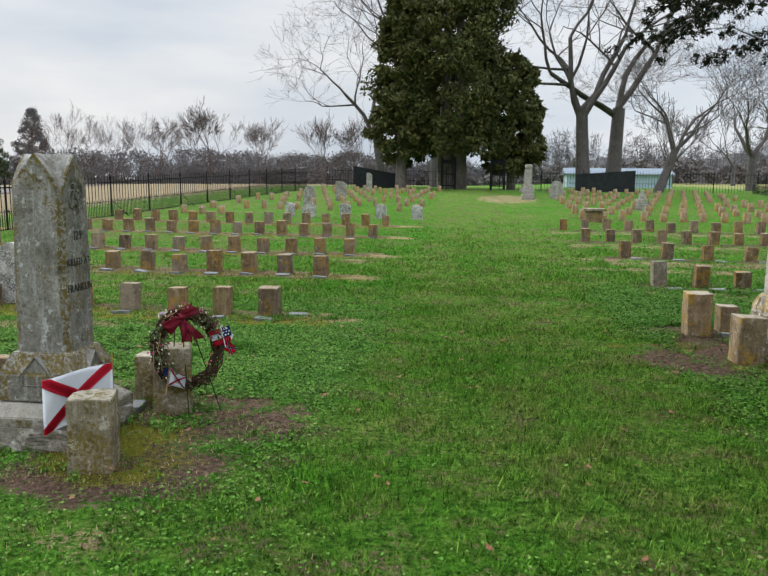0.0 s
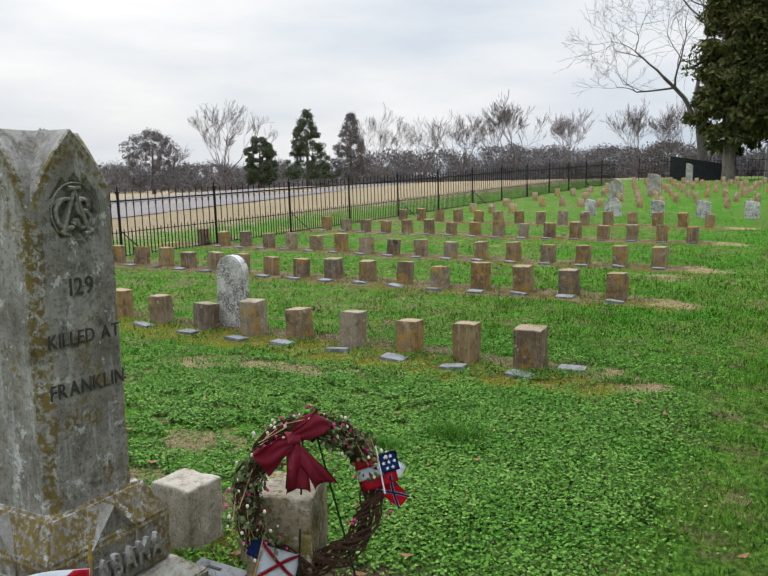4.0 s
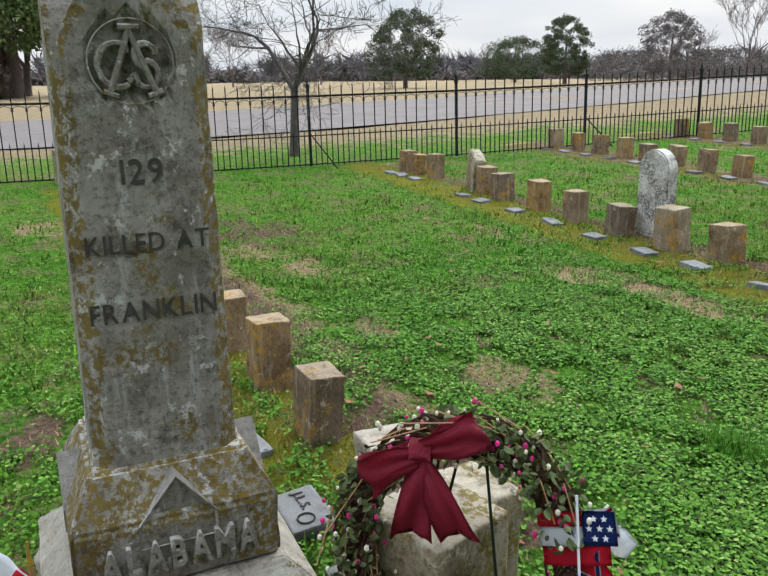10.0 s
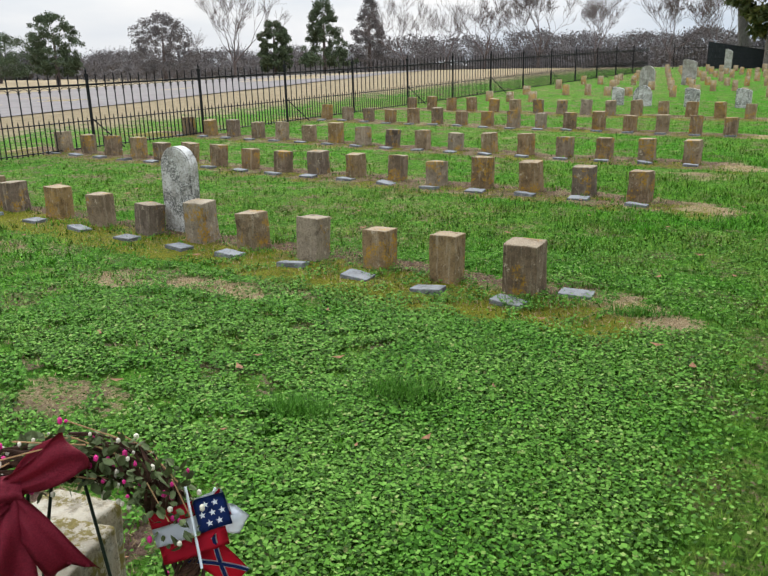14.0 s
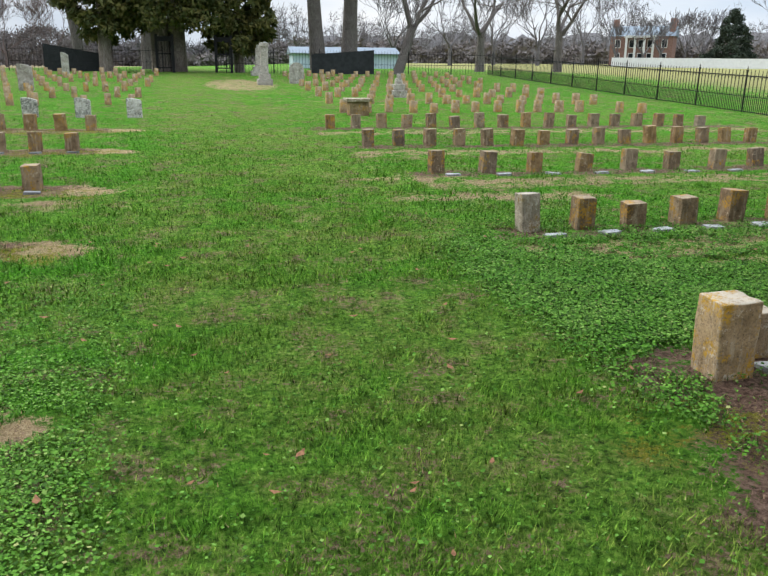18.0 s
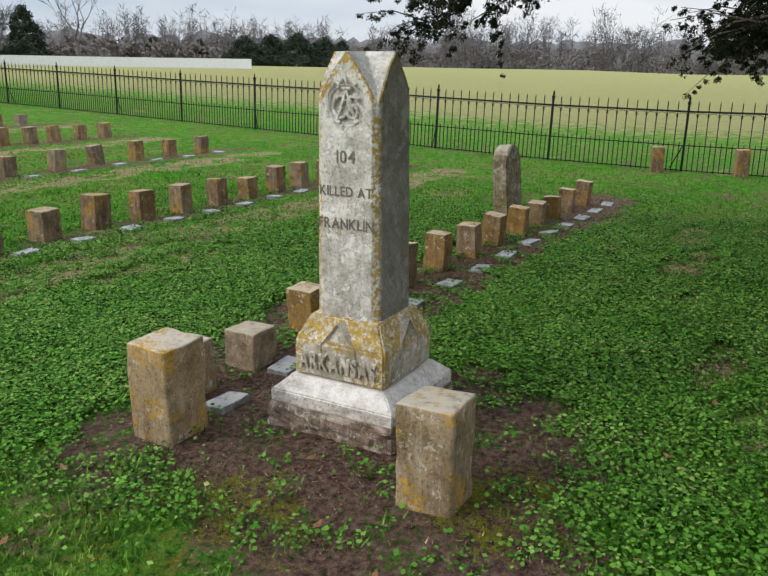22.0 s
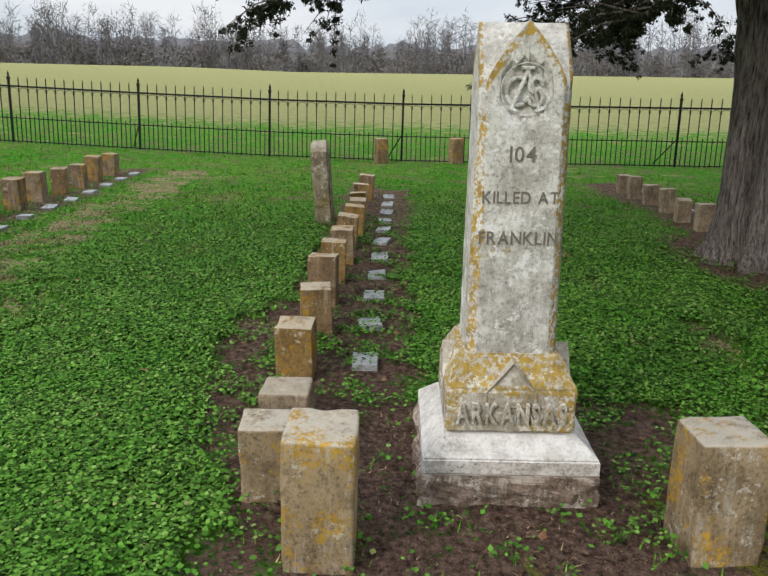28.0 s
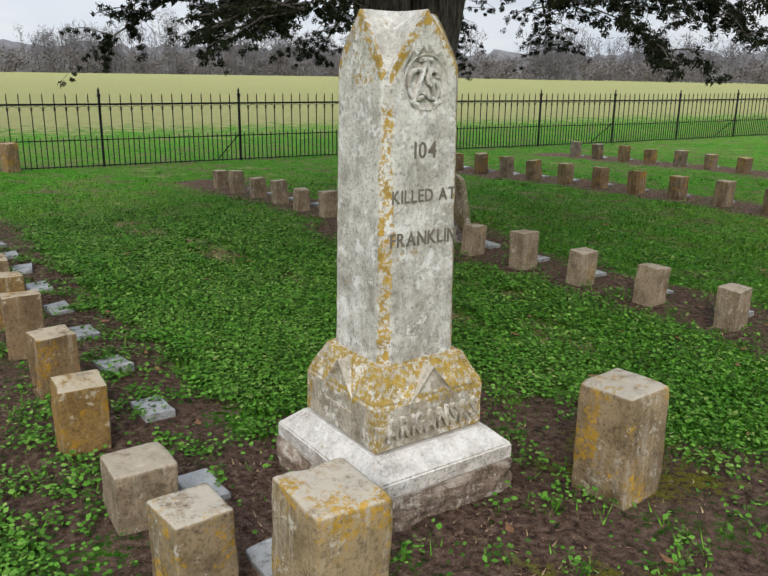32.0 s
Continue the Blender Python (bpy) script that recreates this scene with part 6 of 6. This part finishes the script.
tagged(part("leaves", bm, LEAF, wreath, "small dusty green leaves"), kind="stuff")
for mat, name, n, lab in ((BERRY_PINK, "pink_berry_cluster", 85, "bright pink berries"), (BERRY_WHITE, "cream_berry_cluster", 95, "cream berries")):
    bm = bmesh.new()
    for k in range(n):
        p = on_ring(radians(rw.uniform(-60, 235) if name[0] == "p" else rw.uniform(5, 215)), 0.075)
        s = rw.uniform(0.0038, 0.0068)
        bmesh.ops.create_icosphere(bm, subdivisions=1, radius=s, matrix=Matrix.Translation(p) @ Matrix.Diagonal((1, 1, rw.uniform(1, 1.5), 1)))
    tagged(part(name, bm, mat, wreath, lab), kind="stuff")
bm = bmesh.new()
for k in range(34):
    a = radians(rw.uniform(10, 215))
    p = on_ring(a)
    tang = Vector((-math.sin(a), rw.uniform(-0.4, 0.1), math.cos(a)))
    tube(bm, [p, p + tang * rw.uniform(0.05, 0.13)], 0.0017, 4)
tagged(part("dry_stem_cluster", bm, STEM_TAN, wreath, "tan dry stems"), kind="stuff")


def cloth(name, fn, nu, nv, mat, parent, label="", thick=0.002):
    """A thin sheet of cloth from a function of (u, v) in 0..1."""
    bm = bmesh.new()
    rows = [[bm.verts.new(fn(i / nu, j / nv)) for j in range(nv + 1)] for i in range(nu + 1)]
    for i in range(nu):
        for j in range(nv):
            bm.faces.new((rows[i][j], rows[i + 1][j], rows[i + 1][j + 1], rows[i][j + 1]))
    bmesh.ops.solidify(bm, geom=bm.faces[:], thickness=thick)
    return part(name, bm, mat, parent, label, True)


BOWC = Vector((-0.075, -0.075, 0.20))
bow = new("bow")
bow.parent = wreath
bow["label"] = "large burgundy cloth bow"
for angle, reach in ((205, 0.125), (27, 0.135)):
    way = Vector((math.cos(radians(angle)), 0, math.sin(radians(angle))))
    over = Vector((-way.z, 0, way.x))

    def loop_fn(u, v, way=way, over=over, reach=reach):
        a = u * 2 * math.pi
        r = 0.5 * (1 - math.cos(a))
        wide = 0.034 + 0.05 * r ** 0.8
        fold = 0.007 * math.sin(9 * v + 2.5 * a) * r + 0.006 * math.sin(16 * v) * (1 - r)
        return BOWC + way * reach * r * (1 + 0.05 * math.sin(6 * v)) + over * ((v - 0.5) * wide + 0.004 * math.sin(3 * a)) + Vector((0, -0.030 * math.sin(a) - 0.012 + fold, -0.012 * r * r))
    cloth("bow_loop", loop_fn, 30, 9, BOW, bow)
cloth("bow_knot", lambda u, v: BOWC + Vector(((v - 0.5) * 0.045, -0.028 * math.cos(u * 2 * math.pi) - 0.012, 0.026 * math.sin(u * 2 * math.pi))), 12, 4, BOW, bow)
for sx, ln in ((-0.06, 0.155), (0.62, 0.15)):
    def tail_fn(u, v, sx=sx, ln=ln):
        notch = 0.03 * (1 - abs(2 * v - 1)) if u > 0.98 else 0
        return BOWC + Vector((sx * 0.15 * u + (v - 0.5) * (0.03 + 0.055 * u ** 0.6), -0.02 - 0.03 * math.sin(2.4 * u) + 0.009 * math.sin(6 * u + 6 * v) + 0.004 * math.sin(15 * v), -0.01 - ln * u + notch - 0.02 * abs(v - 0.5) * u))
    cloth("bow_tail", tail_fn, 16, 8, BOW, bow)
stand = thing("wire_stand", pose(WC.x, WC.y, g(WC.x, WC.y)), "thin dark wire easel holding the wreath", "stand")
inv = basis.to_3x3()
for dx, foot in ((-0.11, (-0.10, -0.09)), (0.11, (0.22, -0.02)), (0.0, (0.06, -0.24))):
    topw = inv @ Vector((dx * 0.4, 0.02, 0.2)) + Vector((0, 0, WC.z))
    bm = bmesh.new()
    tube(bm, [topw, topw.lerp(Vector((*foot, -0.03)), 0.5), Vector((*foot, -0.05))], 0.0035, 5)
    part("leg", bm, WIRE, stand)


def star(bm, c, r, ax, az, off):
    pts = []
    for k in range(10):
        q = r if k % 2 == 0 else r * 0.42
        a = math.pi / 2 + k * math.pi / 5
        pts.append(bm.verts.new(c + ax * q * math.cos(a) + az * q * math.sin(a) + off))
    bm.faces.new(pts)


# seven-star barred flag tucked in the ring
flag = thing("small_flag", basis @ pose(0.235, -0.05, 0.045, 0, 0, -18) @ Matrix.Rotation(radians(-8), 4, "Y"), "small folded red and white barred flag with blue starred canton", "flag")
wave = lambda x, z: 0.012 * math.sin(26 * x + 9 * z) + 0.01 * math.cos(14 * z)
for n, (x0, x1, z0, z1, mat) in enumerate(((-0.075, 0.01, 0.02, 0.05, FLAG_RED), (-0.075, 0.01, -0.018, 0.02, FLAG_WHITE), (-0.07, 0.06, -0.055, -0.018, FLAG_RED), (0.01, 0.075, -0.018, 0.05, FLAG_BLUE))):
    cloth("flag_field", lambda u, v, q=(x0, x1, z0, z1): Vector((q[0] + (q[1] - q[0]) * u, wave(q[0] + (q[1] - q[0]) * u, q[2] + (q[3] - q[2]) * v), q[2] + (q[3] - q[2]) * v)), 8, 5, mat, flag)
bm = bmesh.new()
for k in range(7):
    c = Vector((0.043, 0, 0.016)) + (Vector((0.02 * math.cos(k * 1.047), 0, 0.022 * math.sin(k * 1.047))) if k < 6 else Vector())
    star(bm, c + Vector((0, wave(c.x, c.z) - 0.004, 0)), 0.0075, Vector((1, 0, 0)), Vector((0, 0, 1)), Vector())
part("stars", bm, FLAG_WHITE, flag, "white stars")
bm = bmesh.new()
tube(bm, [(-0.0, -0.006, -0.08), (0.01, -0.004, 0.085)], 0.003, 5)
part("stick", bm, FLAG_WHITE, flag)


def cross_flag(m, w, h, field, cross, edge, label):
    f = thing("small_flag", m, label, "flag")
    wv = lambda x, z: 0.01 * math.sin(24 * x + 7 * z)
    cloth("flag_field", lambda u, v: Vector(((u - 0.5) * w, wv((u - 0.5) * w, (v - 0.5) * h), (v - 0.5) * h * (1 - 0.25 * u))), 12, 8, field, f)
    for s in (-1, 1):
        for k, mat in ((0.16, edge), (0.1, cross)):
            off = -0.0035 if k > 0.12 else -0.0055
            cloth("flag_cross", lambda u, v, s=s, k=k, off=off: Vector(((u - 0.5) * w, wv((u - 0.5) * w, 0.0) * 1.0 + off - (0.001 if s > 0 else 0), (s * (u - 0.5) * h + (v - 0.5) * h * k * 1.3) * (1 - 0.25 * u))), 12, 2, mat, f, "", 0.001)
    bm = bmesh.new()
    tube(bm, [(-w / 2, 0, -h * 1.1), (-w / 2, 0, h * 0.62)], 0.003, 5)
    part("stick", bm, WOOD_STICK, f)
    return f


cross_flag(basis @ pose(0.285, -0.04, -0.04, 0, 50, -25), 0.10, 0.07, FLAG_RED, FLAG_BLUE, FLAG_WHITE, "small red flag with a white-edged blue diagonal cross")
cross_flag(basis @ pose(0.27, 0.0, 0.06, 0, -20, -35), 0.10, 0.07, FLAG_WHITE, FLAG_RED, FLAG_WHITE, "small white flag with a red diagonal cross at the ring")
cross_flag(basis @ pose(-0.155, -0.06, -0.185, 0, 22, 10), 0.15, 0.10, FLAG_WHITE, FLAG_RED, FLAG_WHITE, "small white flag with a red diagonal cross below the bow")
blue = thing("small_flag", basis @ pose(-0.2, -0.055, -0.135, 0, 35, 10), "corner of a folded dark blue flag behind a white one", "flag")
cloth("flag_field", lambda u, v: Vector(((u - 0.5) * 0.1, 0.006 * math.sin(20 * u), (v - 0.5) * 0.06)), 6, 4, FLAG_BLUE, blue)

puff = thing("small_flag", basis @ pose(0.30, 0.0, 0.05, 0, 35, -20) @ Matrix.Scale(0.8, 4), "small white cloth flag curled in the wind beside the ring", "flag")
cloth("flag_field", lambda u, v: Vector(((u - 0.35) * 0.11, -0.03 * math.sin(math.pi * u) * math.sin(math.pi * v) + 0.006 * math.sin(14 * u), (v - 0.5) * 0.075 * (0.55 + 0.75 * u - 0.6 * u ** 4))), 14, 8, FLAG_WHITE, puff)
bm = bmesh.new()
tube(bm, [(-0.04, 0.004, -0.06), (-0.04, 0.004, 0.05)], 0.003, 5)
part("stick", bm, FLAG_WHITE, puff)

# large state flag on a short stick beside the corner block
big = thing("state_flag", pose(-1.395, 4.81, g(-1.395, 4.81), 0, 0, 0) @ Matrix.Scale(0.94, 4), "white flag with red diagonal cross on a short wooden stick", "flag")
bm = bmesh.new()
tube(bm, [(0, 0, -0.05), (0, 0, 0.555)], 0.005, 6)
part("stick", bm, WOOD_STICK, big)
bm = bmesh.new()
tube(bm, [(0, 0, 0.552), (0, 0, 0.565), (0, 0, 0.60)], 0.0075, 7, 0.25)
part("finial", bm, FINIAL, big, "gold spear tip")
fd = Vector((-0.84, -0.36, 0)).normalized()
FW, FH = 0.40, 0.27


def hang(u, v, lift=0.0):
    sag = -0.07 * u ** 1.3 - 0.04 * u * (1 - v)
    wavy = 0.028 * math.sin(7 * u + 2.2 * v) * (0.3 + u)
    n = Vector((0.36, -0.84, 0.1)).normalized()
    return fd * FW * u * 0.92 + Vector((0, 0, 0.53 - FH * (1 - v) + sag)) + n * (wavy + lift)


cloth("flag_field", lambda u, v: hang(u, v), 20, 12, FLAG_WHITE, big, "white cloth")
for s in (0, 1):
    for lift in (0.004, -0.004):
        cloth("flag_cross", lambda u, v, s=s, lift=lift: hang(u, min(1, max(0, (u if s else 1 - u) + (v - 0.5) * 0.24)), lift * (1 + 0.2 * s)), 24, 3, FLAG_RED, big, "red diagonal bar", 0.001)

# fallen leaves on the lawn
lv, lf = [], []
lr = random.Random(3)
for k in range(420):
    x, y = lr.uniform(-8, 8), lr.uniform(1.5, 13)
    z, a, s = g(x, y) + 0.03, lr.uniform(0, 6.28), lr.uniform(0.012, 0.03)
    n0 = len(lv)
    for t, q, w in ((0, 1.5, 0.3), (1.4, 0.6, 0.0), (3.14, 1.3, 0.35), (4.9, 0.6, 0.0)):
        lv.append((x + s * q * math.cos(a + t), y + s * q * math.sin(a + t), z + s * w))
    lf.append((n0, n0 + 1, n0 + 2, n0 + 3))
tagged(new("fallen_leaves", put_mesh("fallen_leaves", lv, lf, LITTER)), "scattered dry brown leaves on the grass", "leaves", kind="stuff")

# ---- grass: blades and clover near the walk, thinner and taller with distance ----
gr = np.random.default_rng(4)


def turf(name, count, cx, cy, sx, sy, height, width, clover, mat, key=None, hole=0.0, bunch=0):
    x, y = gr.normal(cx, sx, count), gr.normal(cy, sy, count)
    if bunch:
        spread = np.repeat(gr.uniform(0.02, 0.09, count), bunch)
        x, y = np.repeat(x, bunch), np.repeat(y, bunch)
        count *= bunch
        x, y = x + gr.normal(size=count) * spread, y + gr.normal(size=count) * spread
    lay = layers(x, y)
    bare = np.clip(np.maximum(np.maximum(lay["soil"] * 1.4, lay["straw"] * 0.9), lay["moss"] * 0.8) + 0.25 * (np.maximum(lay["soil"], lay["straw"]) > 0.1) * np.sin(9 * x + 4 * np.sin(5 * y)) * np.sin(8 * y + 3 * np.sin(6 * x)), 0, 0.98)
    clump = 0.5 + 0.5 * np.sin(x * 3.1 + 1.7 * np.sin(y * 2.3)) * np.sin(y * 2.7 + 1.3 * np.sin(x * 1.9))
    tuft = np.sin(x * 7.1 + 2.1 * np.sin(y * 5.3)) * np.sin(y * 6.7 + 1.9 * np.sin(x * 4.9)) > -0.02
    keep = gr.random(count) < ((1 - bare) * (0.55 + 0.45 * clump) * np.where(bare > 0.25, np.where(tuft, 1.3, 0.14), 1.0) if key is None else np.clip(lay[key] * 1.3 - 0.1, 0.0, 1) + 0.02)
    if clover:
        keep &= gr.random(count) > np.clip(lay["path"] * 2.4 - 1.25, 0, 0.95)
    if hole:
        keep &= np.hypot((x - 1.0) / hole, (y - 6.5) / (hole * 0.85)) > 1
    keep &= (x > fence_left(y) + 0.1) & (x < fence_right(y) - 0.1)
    x, y, clump = x[keep], y[keep], clump[keep]
    n = len(x)
    z = gh(x, y)
    a, lean = gr.random(n) * 2 * math.pi, gr.uniform(0.2, 1.1, n) if key != "soil" else gr.uniform(1, 4, n)
    h = height * gr.uniform(0.5, 1.25, n) * (0.75 + 0.5 * clump)
    w = width * gr.uniform(0.6, 1.4, n)
    ca, sa = np.cos(a), np.sin(a)
    base = np.stack([x, y, z - 0.004], 1)
    tip = base + np.stack([ca * h * lean, sa * h * lean, h], 1)
    side = np.stack([-sa * w / 2, ca * w / 2, np.zeros(n)], 1)
    if not clover:
        v = np.stack([base - side, base + side, tip], 1).reshape(-1, 3)
        f = np.arange(3 * n).reshape(-1, 3)
    else:
        out = np.stack([ca * w, sa * w, 0.45 * w * gr.normal(size=n)], 1)
        mid = base + np.stack([np.zeros(n), np.zeros(n), h], 1)
        v = np.stack([mid - side * 1.3, mid + out * 0.5 - side * 0, mid + side * 1.3, mid - out * 0.5], 1).reshape(-1, 3)
        f = np.arange(4 * n).reshape(-1, 4)
    me = put_mesh(name, v, f, mat)
    me.attributes.new("path", "FLOAT", "POINT").data.foreach_set("value", np.repeat(layers(x, y)["path"], f.shape[1]).astype(np.float32))
    return tagged(new(name, me), kind="stuff")


tagged(turf("grass_blades", 520000, 0.0, 6.3, 3.6, 3.4, 0.03, 0.0055, False, BLADE), "short green grass blades", "grass")
tagged(turf("clover_leaves", 230000, -0.6, 6.8, 3.4, 2.8, 0.026, 0.0115, True, CLOVER), "small green clover leaves in the lawn", "clover")
tagged(turf("mulch_chips", 90000, 4.6, 7.4, 2.3, 2.0, 0.008, 0.008, False, MULCH, "soil"), "scattered bark mulch chips on bare soil", "mulch")
tagged(turf("clover_patches", 300000, 5.5, 7.6, 2.3, 2.5, 0.038, 0.0150, True, CLOVER), "broad clover patches beside the white monument", "clover")
tagged(turf("far_grass_blades", 260000, 1.0, 11.0, 7.0, 6.0, 0.045, 0.012, False, BLADE, None, 5.0), "short green grass blades farther off", "grass")
tagged(turf("grass_tufts", 2600, 0.5, 7.5, 5.0, 4.0, 0.055, 0.007, False, BLADE, None, 0.0, 34), "taller tufts of bright grass", "grass")
tagged(turf("straw_blades", 210000, 0.5, 7.5, 4.5, 3.6, 0.024, 0.006, False, STRAW_BLADE, "straw"), "dry straw stems lying in the lawn", "straw")
tagged(turf("clover_carpet", 260000, -1.7, 7.3, 1.5, 1.2, 0.03, 0.0125, True, CLOVER), "dense low clover before the first grave row", "clover")
tagged(turf("clover_beds", 190000, 4.2, 9.9, 1.6, 0.9, 0.034, 0.014, True, CLOVER), "dense clover north of the white monument", "clover")
for bx, by, sx, sy in ((-1.25, 7.43, 0.1, 0.06), (-1.58, 7.12, 0.08, 0.05), (-0.33, 8.93, 0.2, 0.05)):
    tagged(turf("grass_tuft", 1500, bx, by, sx, sy, 0.07, 0.006, False, TUFT), "bright tuft of taller fresh grass", "grass")
tagged(turf("clover_drift", 210000, 6.4, 6.9, 1.5, 1.0, 0.04, 0.0155, True, CLOVER), "lush clover spreading toward the old cedar", "clover")
